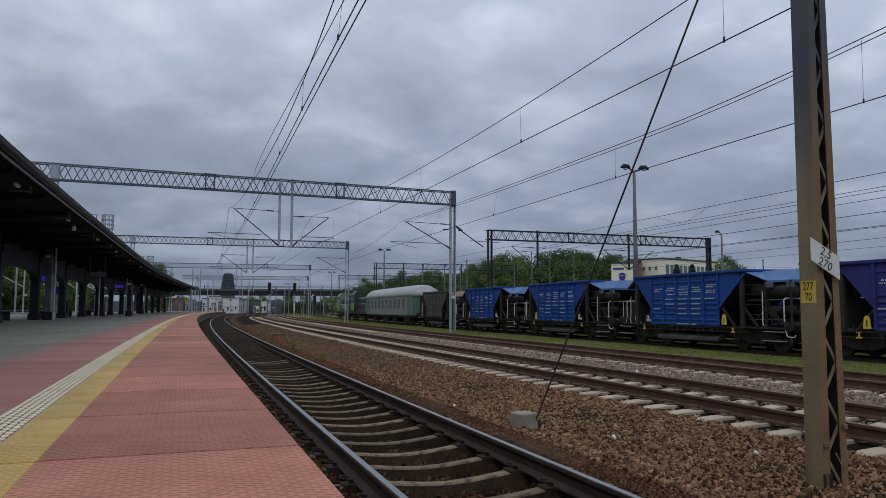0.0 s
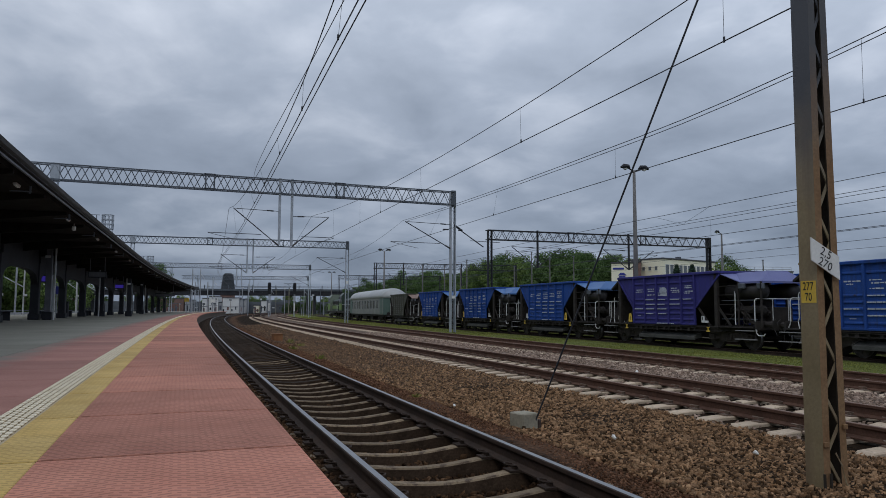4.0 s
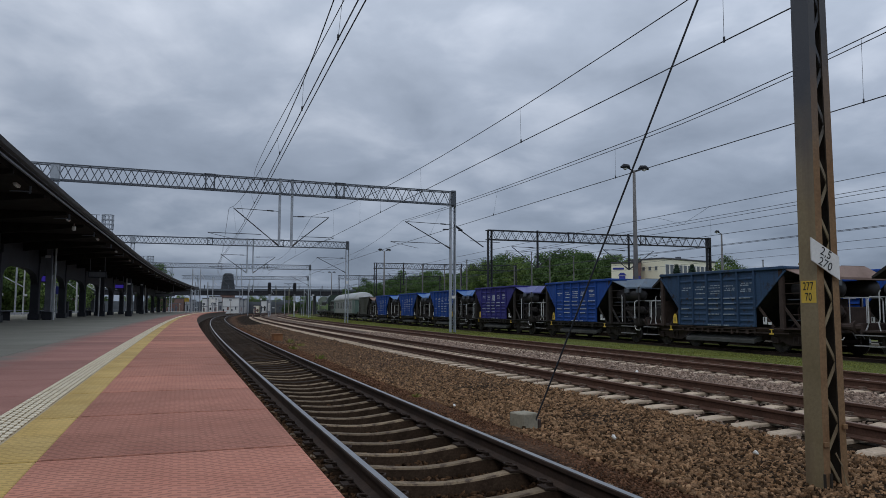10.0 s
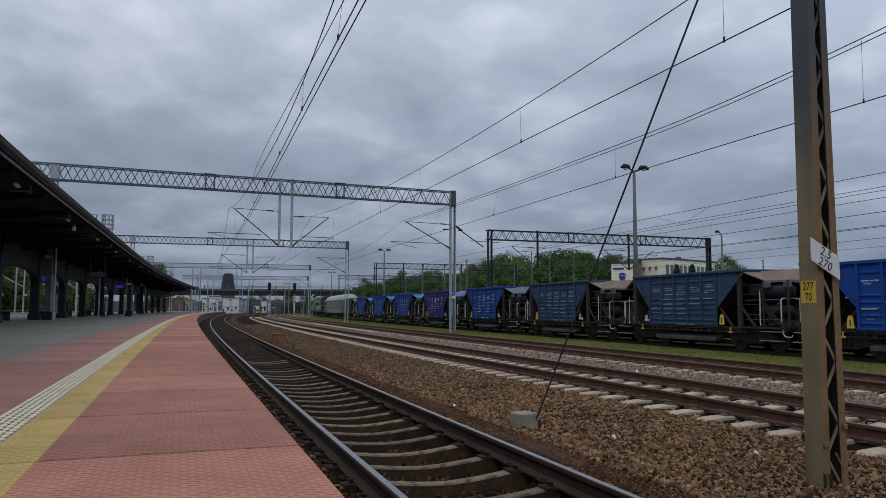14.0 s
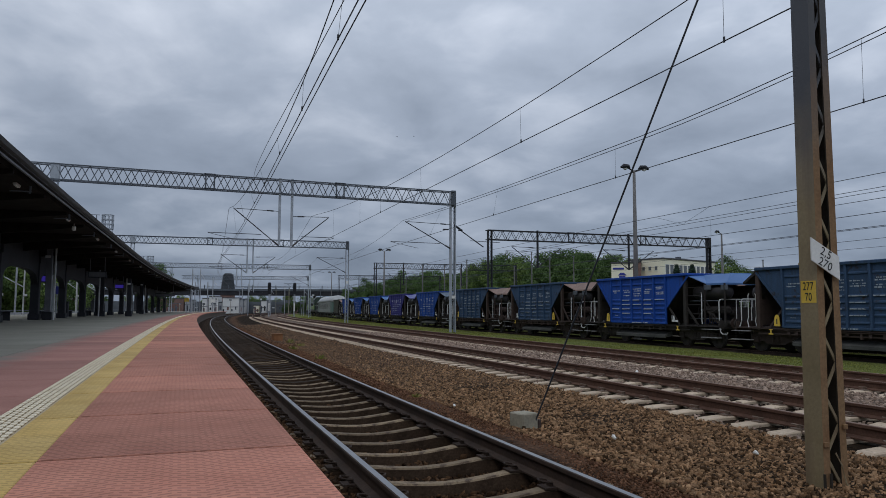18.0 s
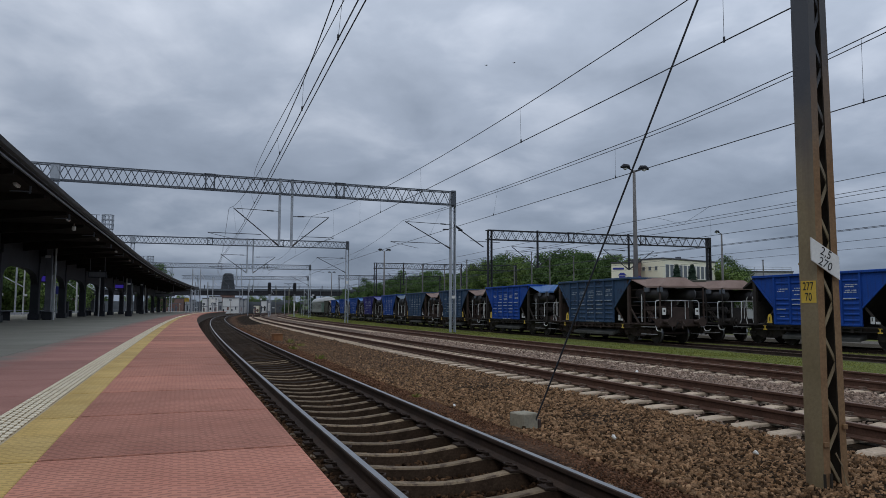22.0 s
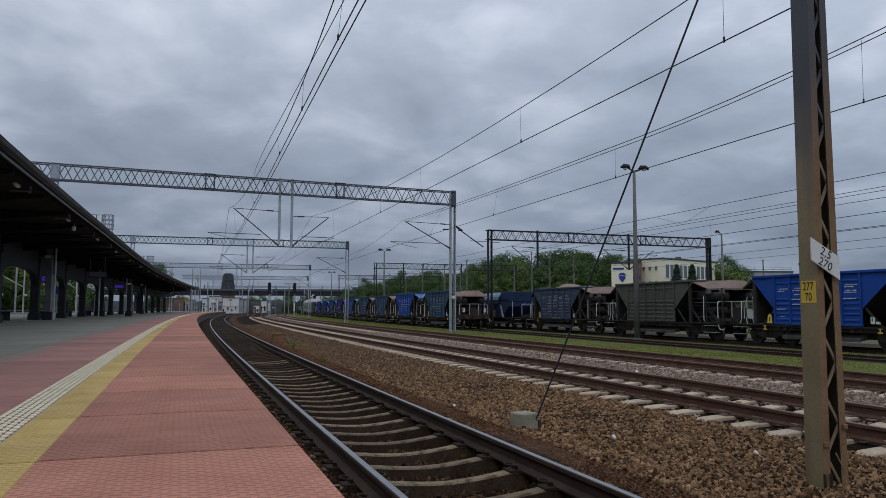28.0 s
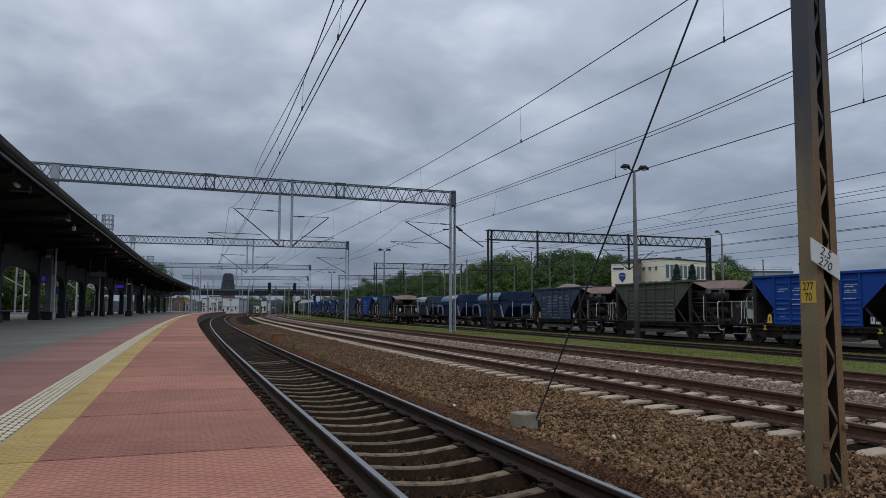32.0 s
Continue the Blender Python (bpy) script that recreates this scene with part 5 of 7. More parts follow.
def street_lamp(m, h, label, heads, mat="lamp_pole"):
    o = thing("yard_lamp", m, label, "lamp post", "yard lamps")
    part("lamp_pole", Shape().tube([(0, 0, 0), (0, 0, h * 0.5), (0, 0, h)], [0.17, 0.13, 0.085], 8), mat, o, smooth=True)
    part("pole_base", Shape().box((0, 0, 0.02), (0.42, 0.42, 0.12), bev=0.02), mat, o)
    for sx in heads:
        hd = part("lamp_arm", Shape().rod((0, 0, h - 0.06), (sx * 0.45, -0.05, h + 0.12), 0.04, 6), "column", o)
        part("lamp_head", Shape().tube([(sx * 0.30, -0.03, h + 0.10), (sx * 0.45, -0.05, h + 0.20), (sx * 0.75, -0.08, h + 0.20), (sx * 0.98, -0.1, h + 0.12)], [0.05, 0.14, 0.15, 0.05], 8), "column", hd, "dark lamp head")
        part("lamp_lens", Shape().tube([(sx * 0.5, -0.05, h + 0.10), (sx * 0.66, -0.07, h + 0.07), (sx * 0.82, -0.08, h + 0.10)], [0.05, 0.11, 0.05], 8), "lamp_glass", hd)
    return o


def build_yard_poles():
    street_lamp(stand(36.7, 22.95, YARD_Z), 10.1, "tall rust-brown steel lamp post with two heads", (-1, 1))
    street_lamp(stand(104.0, 23.0, YARD_Z), 10.3, "tall steel lamp post with two heads", (-1, 1))
    street_lamp(stand(66.0, 53.0, -0.5), 10.25, "tall steel lamp post with one head", (-1,))
    street_lamp(stand(190.0, 23.0, -0.5), 11.2, "distant steel lamp post with two heads", (-1, 1))
    # bare concrete poles in front of the trees
    for s, d, h in ((88.0, 37.2, 7.5), (87.3, 39.4, 9.4), (86.6, 41.7, 8.4), (85.6, 44.7, 8.8), (91.6, 25.6, 7.7), (90.8, 28.4, 7.6), (90.1, 30.4, 7.2), (89.9, 31.2, 8.3), (77.8, 68.6, 8.4), (150.0, 36.0, 8.5)):
        p = thing("yard_pole", stand(s, d, -0.55), "bare grey pole beside the yard", "pole", "yard poles")
        part("pole_shaft", Shape().tube([(0, 0, 0), (0, 0, h)], [0.115, 0.075], 6), "lamp_pole", p)
        part("pole_cap", Shape().box((0, 0, h + 0.04), (0.3, 0.12, 0.10)), "galv_dark", p)
    # switch stand with an orange flag by the parked train
    sw = thing("point_indicator", stand(60.6, 23.6, YARD_Z), "small rusty orange track indicator", "indicator")
    part("indicator_post", Shape().rod((0, 0, 0), (0, 0, 1.1), 0.04), "frame_brown", sw)
    part("indicator_board", Shape().box((0, 0, 1.35), (0.34, 0.06, 0.6), bev=0.02), "mast_rust", sw)
    # main signals
    for s, d, h in ((150.0, 7.9, 6.6), (150.0, 12.9, 6.6)):
        g = thing("railway_signal", stand(s, d, -0.35), "tall signal mast with a black lamp head", "signal", "railway signals")
        part("signal_mast", Shape().rod((0, 0, 0), (0, 0, h), 0.09, 8), "galv", g)
        hd = part("signal_head", Shape().prism([(-0.33, h - 2.0), (0.33, h - 2.0), (0.33, h + 0.1), (0.2, h + 0.36), (-0.2, h + 0.36), (-0.33, h + 0.1)], -0.06, 0.06, "y"), "black_steel", g, m=pose(0, -0.16, 0))
        for k in range(4):
            part("signal_hood", Shape().rod((0, -0.1, h - 1.7 + 0.5 * k), (0, -0.36, h - 1.72 + 0.5 * k), 0.15, 8), "black_steel", hd)
            part("lens", Shape().rod((0, -0.07, h - 1.7 + 0.5 * k), (0, -0.09, h - 1.7 + 0.5 * k), 0.10, 8), "signal_red" if k == 1 else "glass_dark", hd)
        part("ladder", Shape().rod((-0.16, 0.2, 0), (-0.16, 0.2, h - 1), 0.02, 4).rod((0.16, 0.2, 0), (0.16, 0.2, h - 1), 0.02, 4), "galv", g)
        part("mast_board", Shape().box((0, -0.11, 2.0), (0.24, 0.02, 1.6)), "white_paint", g)


build_yard_poles()

# ---- vehicles: y runs forward, x away from the platform, z from the rail head ----
CACHE = {}


def shared(key, make, mats, smooth=False):
    k = (key, mats if isinstance(mats, str) else tuple(mats))
    if k not in CACHE:
        CACHE[k] = make().data(key, mats, smooth)
    return CACHE[k]


def wheelset_shape():
    return Shape().rod((-1.05, 0, 0), (1.05, 0, 0), 0.08, 8)


def wheel_shape():
    sh = Shape()
    for sx in (1,):
        x = 0.0
        for a, b, r, sl in ((x - sx * 0.07, x - sx * 0.045, 0.49, 0), (x - sx * 0.045, x + sx * 0.062, 0.46, 1), (x - sx * 0.04, x + sx * 0.064, 0.455, 0), (x + sx * 0.065, x + sx * 0.075, 0.40, 0)):
            sh.rod((a, 0, 0), (b, 0, 0), r, 20, slot=sl)
        sh.rod((x + sx * 0.07, 0, 0), (x + sx * 0.30, 0, 0), 0.11, 8)
        for k in range(3):
            a = k * 2.094
            sh.box((x + sx * 0.085, 0.25 * math.cos(a), 0.25 * math.sin(a)), (0.02, 0.10, 0.10), slot=0)
    return sh


def bogie_shape(wb=2.0):
    sh = Shape()
    for sx in (-1, 1):
        x = sx * 1.0
        sh.prism([(-wb / 2 - 0.30, 0.42), (-wb / 2 - 0.30, 0.62), (-wb / 2 + 0.2, 0.72), (wb / 2 - 0.2, 0.72), (wb / 2 + 0.30, 0.62), (wb / 2 + 0.30, 0.42), (wb / 2 - 0.30, 0.42), (0.42, 0.30), (-0.42, 0.30), (-wb / 2 + 0.30, 0.42)], x - 0.06, x + 0.06, "x")
        for y in (-wb / 2, wb / 2):
            sh.box((x + sx * 0.05, y, 0.46), (0.16, 0.26, 0.26), bev=0.03)
            for dy in (-0.22, 0.22):
                sh.rod((x, y + dy, 0.40), (x, y + dy, 0.60), 0.07, 7)
        for y in (-0.12, 0.12):
            sh.rod((x + sx * 0.05, y, 0.38), (x + sx * 0.05, y, 0.62), 0.075, 7)
    sh.box((0, 0, 0.62), (2.0, 0.35, 0.2))
    for y in (-wb / 2 - 0.25, wb / 2 + 0.25):
        sh.box((0, y, 0.5), (1.9, 0.10, 0.10))
    return sh


WHEELSETS = []


def running_gear(v, pivots, frame_mat, wb=2.0, moving=True):
    for y in pivots:
        part("bogie", shared("bogie", bogie_shape, frame_mat if frame_mat == "frame_brown" else "bogie"), None, v, m=pose(0, y, 0))
        for dy in (-wb / 2, wb / 2):
            w = part("wheelset", shared("wheelset", wheelset_shape, ("wheel", "tread")), None, v, m=pose(0, y + dy, 0.46))
            for sx in (-1, 1):
                part("wheel", shared("wheel", wheel_shape, ("wheel", "tread")), None, w, m=pose(sx * 0.75, 0, 0, 0, 0, 0 if sx > 0 else 180))
            if moving:
                WHEELSETS.append((w, y + dy))


def buffers(v, half, mat, z=1.05):
    def one():
        return Shape().rod((0, -0.56, 0), (0, -0.06, 0), 0.10, 9).rod((0, -0.3, 0), (0, -0.06, 0), 0.13, 9).rod((0, -0.05, 0), (0, 0, 0), 0.225, 14)
    me = shared("buffer", one, mat)
    for sx in (-0.875, 0.875):
        part("buffer", me, None, v, m=pose(sx, half, z))
        part("buffer", me, None, v, m=pose(sx, -half, z, 0, 0, 180))

    def hook():
        return Shape().box((0, -0.2, 0), (0.10, 0.4, 0.12)).tube([(0, -0.02, 0.02), (0, 0.10, -0.12), (0, 0.02, -0.34), (0, -0.1, -0.2)], 0.035, 5)
    hk = shared("coupling", hook, mat)
    part("coupling", hk, None, v, m=pose(0, half - 0.35, z))
    part("coupling", hk, None, v, m=pose(0, -half + 0.35, z, 0, 0, 180))


HALF = 5.98
TOP_F, TOP_R = 4.05, -3.48       # hopper top, front and rear
LOW_F, LOW_R = 2.72, -1.90       # lower side panel
Z_LOW, Z_KNEE, Z_CORNER, Z_TOP = 0.97, 1.68, 3.10, 3.22
SIDE = 1.45
PANELS = 5
PRESS_Z = (2.88, 2.12, 1.90, 1.68, 1.46, 1.20)


def panel_y(i):
    """Edge i of the upright panels, counted from the front."""
    return LOW_F + (LOW_R - LOW_F) * i / PANELS


def side_shape():
    sh = Shape()
    poly = [(LOW_R, Z_LOW), (LOW_F, Z_LOW), (LOW_F, Z_KNEE), (TOP_F, Z_CORNER), (TOP_F, Z_TOP), (TOP_R, Z_TOP), (TOP_R, Z_CORNER), (LOW_R, Z_KNEE)]
    sh.prism(poly, -SIDE, -SIDE + 0.03, "x")
    sh.prism(poly, SIDE - 0.03, SIDE, "x")
    # folded edges of the sheet along the slopes and the foot
    for x in (-SIDE - 0.02, SIDE + 0.02):
        sh.beam((x, LOW_F, Z_KNEE), (x, TOP_F, Z_CORNER), 0.05, 0.07)
        sh.beam((x, LOW_R, Z_KNEE), (x, TOP_R, Z_CORNER), 0.05, 0.07)
        sh.box((x, (LOW_F + LOW_R) / 2, Z_LOW + 0.03), (0.07, LOW_F - LOW_R + 0.12, 0.09), bev=0.015)
    return sh


def slope_shape():
    sh = Shape()
    for y0, y1, z0, z1 in ((LOW_F, TOP_F, Z_KNEE, Z_CORNER), (LOW_R, TOP_R, Z_KNEE, Z_CORNER)):
        s = 1 if y1 > y0 else -1
        sh.prism([(y0, z0), (y1, z1), (y1, Z_TOP), (y1 - s * 0.04, Z_TOP), (y1 - s * 0.04, z1 + 0.02), (y0 - s * 0.05, z0)], -SIDE + 0.03, SIDE - 0.03, "x")
        sh.prism([(y0, z0), (y0 - s * 1.3, Z_LOW - 0.1), (y0 - s * 1.35, Z_LOW - 0.1), (y0 - s * 0.06, z0)], -SIDE + 0.03, SIDE - 0.03, "x")
    sh.box((0, (TOP_F + TOP_R) / 2, 2.75), (2 * SIDE - 0.08, TOP_F - TOP_R - 0.5, 0.04))
    return sh


def hood_shape():
    """A short sheet that slopes down in front of the hopper."""
    return Shape().prism([(TOP_F - 0.02, Z_TOP + 0.02), (TOP_F + 0.78, 2.74), (TOP_F + 0.78, 2.66), (TOP_F + 0.1, 3.02), (TOP_F - 0.02, 3.02)], -1.42, 1.42, "x")


def rib_shape(lo):
    return Shape().box((0, 0, (lo + Z_TOP) / 2), (0.09, 0.10, Z_TOP - lo), bev=0.014)


def rim_shape():
    sh = Shape()
    for x in (-SIDE - 0.03, SIDE + 0.03):
        sh.box((x, (TOP_F + TOP_R) / 2, Z_TOP), (0.13, TOP_F - TOP_R + 0.06, 0.12), bev=0.02)
    for y in (TOP_F, TOP_R):
        sh.box((0, y, Z_TOP), (2 * SIDE, 0.10, 0.11), bev=0.02)
    return sh


def bead_shape():
    """Pressed ridges between the ribs, chamfered on top."""
    sh = Shape()
    for i in range(PANELS):
        y0, y1 = panel_y(i), panel_y(i + 1)
        for z in PRESS_Z:
            h, c = (y0 - y1) * 0.40, (y0 + y1) / 2
            sh.prism([(0.0, z + 0.055), (-0.035, z + 0.012), (-0.035, z - 0.030), (0.0, z - 0.05), (0.02, z)], c - h, c + h, "y")
    return sh


def frame_shape():
    sh = Shape()
    for x in (-1.15, 1.15):
        sh.box((x, 0, 0.84), (0.10, 2 * HALF - 1.25, 0.20), bev=0.01)
        sh.box((x * 1.22, 0, 0.92), (0.16, 2 * HALF - 1.3, 0.035))
    for y in (-HALF + 0.64, HALF - 0.64):
        sh.box((0, y, 1.0), (2.7, 0.10, 0.36), bev=0.01)
    sh.box((0, 0, 0.85), (0.5, 2 * HALF - 1.3, 0.24))
    for y in (-3.3, 3.3, -5.0, 5.0):
        sh.box((0, y, 0.84), (2.3, 0.12, 0.16))
    # decking of the end stands
    sh.box((0, -4.3, 0.945), (2.7, 2.1, 0.03))
    sh.box((0, 4.4, 0.945), (2.7, 1.9, 0.03))
    # discharge gear under the hopper
    for y in (-1.2, -0.2, 0.8, 1.9):
        sh.box((0, y, 0.60), (1.7, 0.14, 0.34))
    return sh


def flap_shape():
    """Long chutes that slant outward below the sole bars."""
    sh = Shape()
    for sx in (-1, 1):
        sh.prism([(sx * 1.04, 0.60), (sx * 1.40, 0.43), (sx * 1.40, 0.31), (sx * 1.36, 0.31), (sx * 1.36, 0.40), (sx * 1.02, 0.55)], -1.72, 2.42, "y")
        for y in (-1.72, 2.42):
            sh.prism([(sx * 1.04, 0.62), (sx * 1.40, 0.47), (sx * 1.40, 0.34), (sx * 1.0, 0.40)], y - 0.015, y + 0.015, "y")
    return sh


def latch_shape():
    sh = Shape()
    rng = random.Random(4)
    for sx in (-1, 1):
        for k in range(11):
            y = LOW_R + 0.15 + (LOW_F - LOW_R - 0.3) * k / 10 + rng.uniform(-0.08, 0.08)
            sh.box((sx * 1.40, y, 0.80 + rng.uniform(-0.04, 0.05)), (0.08, rng.uniform(0.07, 0.16), rng.uniform(0.12, 0.26)), bev=0.01)
        sh.rod((sx * 1.44, LOW_R, 0.86), (sx * 1.44, LOW_F, 0.86), 0.025, 5)
        sh.rod((sx * 1.38, LOW_R - 1.6, 0.74), (sx * 1.38, LOW_F + 1.4, 0.72), 0.03, 5)
    return sh


def roof_shape():
    # cover over the rear machinery, hipped at both ends
    a, b = TOP_R + 0.02, -5.20
    z1, z0, w1, w0 = 3.20, 2.76, 0.55, 1.16
    lower = [(-w0, a - 0.92), (-w0, b - 0.38), (w0, b - 0.38), (w0, a - 0.92)]
    vs = [(-w1, a, z1), (w1, a, z1), (-w1, b, z1), (w1, b, z1)] + [(x, y, z0) for x, y in lower]
    vs += [(-SIDE, a, z1 - 0.04), (SIDE, a, z1 - 0.04)]
    fs = [(0, 1, 3, 2), (0, 2, 5, 4), (1, 7, 6, 3), (2, 3, 6, 5), (0, 4, 8), (1, 9, 7)]
    sh = Shape().add(vs, fs)
    sh.add([(x * 0.985, y, z - 0.035) for x, y, z in vs], [f[::-1] for f in fs])
    for x in (-w0, w0):
        sh.box((x, (a - 0.92 + b - 0.38) / 2, z0 - 0.02), (0.04, a - 0.92 - b + 0.38, 0.08))
    sh.box((0, b - 0.38, z0 - 0.02), (2 * w0, 0.04, 0.08))
    for k in range(3):
        y = a - 0.5 - 0.6 * k
        sh.beam((-w1, y, z1 + 0.012), (w1, y, z1 + 0.012), 0.04, 0.02)
    return sh


def post_shape():
    return Shape().box((0, 0, (Z_CORNER + 0.95) / 2 + 0.05), (0.14, 0.20, Z_CORNER - 0.85 + 0.2), bev=0.015)


def lettering_shape(seed):
    """Rows of bars for writing that cannot be read, and for highlights on the ridges."""
    rng = random.Random(seed)
    sh = Shape()
    x = -SIDE - 0.006
    for i in range(PANELS):
        y0 = panel_y(i) - 0.10
        lines = {0: (2.60, 2.50), 1: (2.62, 2.52, 2.34), 2: (2.66, 2.56, 2.42, 2.32), 3: (2.62, 2.52, 2.44), 4: (2.70, 2.62, 2.46, 2.38)}[i]
        for z in lines:
            y = y0 - rng.uniform(0.0, 0.15)
            end = y0 - rng.uniform(0.42, 0.70)
            while y > end:
                w = rng.uniform(0.05, 0.16)
                sh.box((x, y - w / 2, z), (0.006, w, rng.choice((0.035, 0.05))))
                y -= w + rng.uniform(0.02, 0.05)
        # bars along the ridges: writing, and caught light painted in the same pale colour
        for z in PRESS_Z[1:5] if i in (1, 2, 3) else PRESS_Z[1:2] if i == 4 else PRESS_Z[3:4]:
            a, e = y0 + rng.uniform(-0.04, 0.02), y0 - rng.uniform(0.55, 0.70)
            if i in (1, 2, 3) and (i + seed) % 3 == 0 and z < 1.8:
                continue
            y = a
            while y > e:
                w = min(rng.uniform(0.10, 0.30), y - e + 0.02)
                sh.box((-SIDE - 0.040, y - w / 2, z - 0.008), (0.014, w, 0.040))
                y -= w + 0.025
    sh.box((x, panel_y(0) - 0.42, 1.34), (0.006, 0.26, 0.02)).box((x, panel_y(0) - 0.40, 1.46), (0.006, 0.10, 0.08))
    for k in range(12):
        sh.box((-SIDE - 0.060, 0.9 - 0.12 * k, 1.00), (0.006, 0.06 + 0.02 * (k % 3), 0.045))
    return sh


def handrail_shape():
    """A tubular rail across the end of the wagon, its feet bent outward."""
    y, w, z = 0.0, 1.26, 2.08
    side = [(0.0, 0.12, 0.95), (0.0, 0.04, 1.10), (0.0, 0.0, 1.22), (0.0, 0.0, z - 0.12), (0.04, 0.0, z - 0.03), (0.12, 0.0, z)]
    pts = [(-w + a, y - b, c) for a, b, c in side] + [(w - a, y - b, c) for a, b, c in side[::-1]]
    sh = Shape().tube(pts, 0.024, 6)
    for x in (-0.35, 0.45):
        sh.rod((x, y, 0.95), (x, y, z), 0.018, 5)
    return sh


def step_shape():
    return Shape().box((0, 0, 0.80), (0.22, 1.02, 0.03)).box((0, 0.03, 0.45), (0.22, 1.05, 0.03))


def hopper_wagon(label, paint, roof, frame, letters, seed, moving=True, bell="yellow_paint", group="moving hopper wagons", turned=False, emblem=False, heap=False):
    v = thing("hopper_wagon", None, label, "freight wagon", group)
    part("underframe", shared("underframe", frame_shape, frame), None, v)
    body = part("hopper_body", shared("hopper_body", side_shape, paint), None, v)
    part("slope_plate", shared("slope_plate", slope_shape, "frame_black"), None, v)
    part("top_rim", shared("top_rim", rim_shape, paint), None, v)
    part("end_hood", shared("end_hood", hood_shape, "frame_black"), None, v, "dark sloping hood")
    for i in range(PANELS + 1):
        for x in (-SIDE - 0.035, SIDE + 0.035):
            part("rib", shared("rib", lambda: rib_shape(Z_LOW), paint), None, body, m=pose(x, panel_y(i), 0))
    for x, turn in ((-SIDE - 0.002, 0), (SIDE + 0.002, 180)):
        tagged(part("pressing", shared("pressing", bead_shape, paint), None, body, m=pose(x, 0 if not turn else LOW_F + LOW_R, 0, 0, 0, turn)), kind="stuff")
    for y in (TOP_F - 0.02, TOP_R + 0.26):
        for x in (-SIDE + 0.06, SIDE - 0.06):
            part("corner_post", shared("corner_post", post_shape, frame), None, v, m=pose(x, y, 0))

    def brace_r():
        return Shape().beam((0, LOW_R - 0.05, 1.80), (0, LOW_R - 0.85, 0.95), 0.05, 0.09).beam((0, TOP_R + 0.2, 1.75), (0, TOP_R - 0.55, 0.95), 0.05, 0.09)

    def brace_f():
        return Shape().beam((0, LOW_F + 0.05, 1.75), (0, LOW_F + 0.8, 0.95), 0.05, 0.08)

    def rungs():
        sh = Shape()
        for z in (1.45, 1.85, 2.25, 2.62):
            sh.rod((0, TOP_R + 0.2, z), (0, -4.28, z), 0.018, 5)
        return sh
    for x in (-SIDE + 0.08, SIDE - 0.08):
        part("brace", shared("brace", brace_r, frame), None, v, m=pose(x, 0, 0))
        part("front_brace", shared("front_brace", brace_f, frame), None, v, m=pose(x, 0, 0))
        part("side_rails", shared("side_rails", rungs, frame), None, v, "dark side rails", m=pose(x * 0.97, 0, 0))
    part("machinery_roof", shared("machinery_roof", roof_shape, roof), None, v)

    def tank():
        return Shape().tube([(0, 0, 0), (0, -0.10, 0), (0, -2.0, 0), (0, -2.1, 0)], [0.16, 0.31, 0.31, 0.16], 14)
    part("air_tank", shared("air_tank", tank, "tank", True), None, v, m=pose(-0.85, TOP_R + 0.15, 2.40))
    part("air_tank", shared("air_tank", tank, "tank", True), None, v, m=pose(0.75, TOP_R + 0.15, 2.40))

    for y, z, w in ((-3.6, 1.45, 0.9), (-4.25, 1.7, 0.7), (-5.0, 1.4, 1.1)):
        part("gear_box", shared("gear_box_%d" % int(10 * w), lambda: Shape().box((0, 0, 0), (w, 0.35, 0.7), bev=0.03).rod((-w / 2 - 0.12, 0, 0.1), (-w / 2, 0, 0.1), 0.14, 9).box((-0.1, 0.22, 0.25), (0.3, 0.12, 0.2)), frame), None, v, m=pose(0.2, y, z))
    part("brake_cylinder", shared("brake_cylinder", lambda: Shape().tube([(0, -0.9, 0), (0, -0.85, 0), (0, 0.5, 0), (0, 0.55, 0), (0, 0.95, 0)], [0.10, 0.19, 0.19, 0.05, 0.05], 10), frame), None, v, m=pose(-0.8, -4.4, 1.62))
    part("front_box", shared("front_box", lambda: Shape().box((0, 0, 0), (0.8, 0.4, 0.9), bev=0.03).rod((-0.5, 0, -0.1), (-0.4, 0, -0.1), 0.2, 10), frame), None, v, m=pose(0.4, 4.5, 1.5))
    part("front_panel", shared("front_panel", lambda: Shape().box((0, 0, 0), (2.5, 0.06, 1.0)).box((-0.7, 0.2, 0.3), (0.5, 0.3, 0.7), bev=0.03).rod((-1.2, 0.15, 0.1), (1.2, 0.15, 0.1), 0.08, 7), frame), None, v, m=pose(0, 4.05, 1.55))
    part("front_tank", shared("front_tank", lambda: Shape().tube([(-0.42, 0, 0), (-0.34, 0, 0), (-0.2, 0, 0), (0.4, 0, 0)], [0.08, 0.24, 0.33, 0.33], 14), "tank", True), None, v, m=pose(-0.80, 4.40, 2.32))

    rod = shared("brake_rod", lambda: Shape().rod((0, -3.3, 0), (0, -5.3, 0), 0.022, 5), "galv_dark")
    for z in (1.25, 2.02):
        part("brake_rod", rod, None, v, m=pose(-1.2, 0, z))
    part("brake_pipe", shared("brake_pipe", lambda: Shape().tube([(-0.6, -3.2, 1.0), (-0.9, -3.5, 1.7), (-0.9, -4.0, 2.0), (-1.0, -4.8, 1.2)], 0.04, 5).tube([(-1.1, -4.4, 0.95), (-1.1, -4.6, 1.5), (-1.05, -5.1, 1.75)], 0.03, 5), frame), None, v)
    # cover posts, hoses and small gear of the machinery stand
    for y in (-4.34, -5.6):
        for x in (-1.25, 1.25):
            part("cover_post", shared("cover_post", lambda: Shape().box((0, 0, 1.85), (0.06, 0.06, 1.82)), frame), None, v, m=pose(x, y, 0))
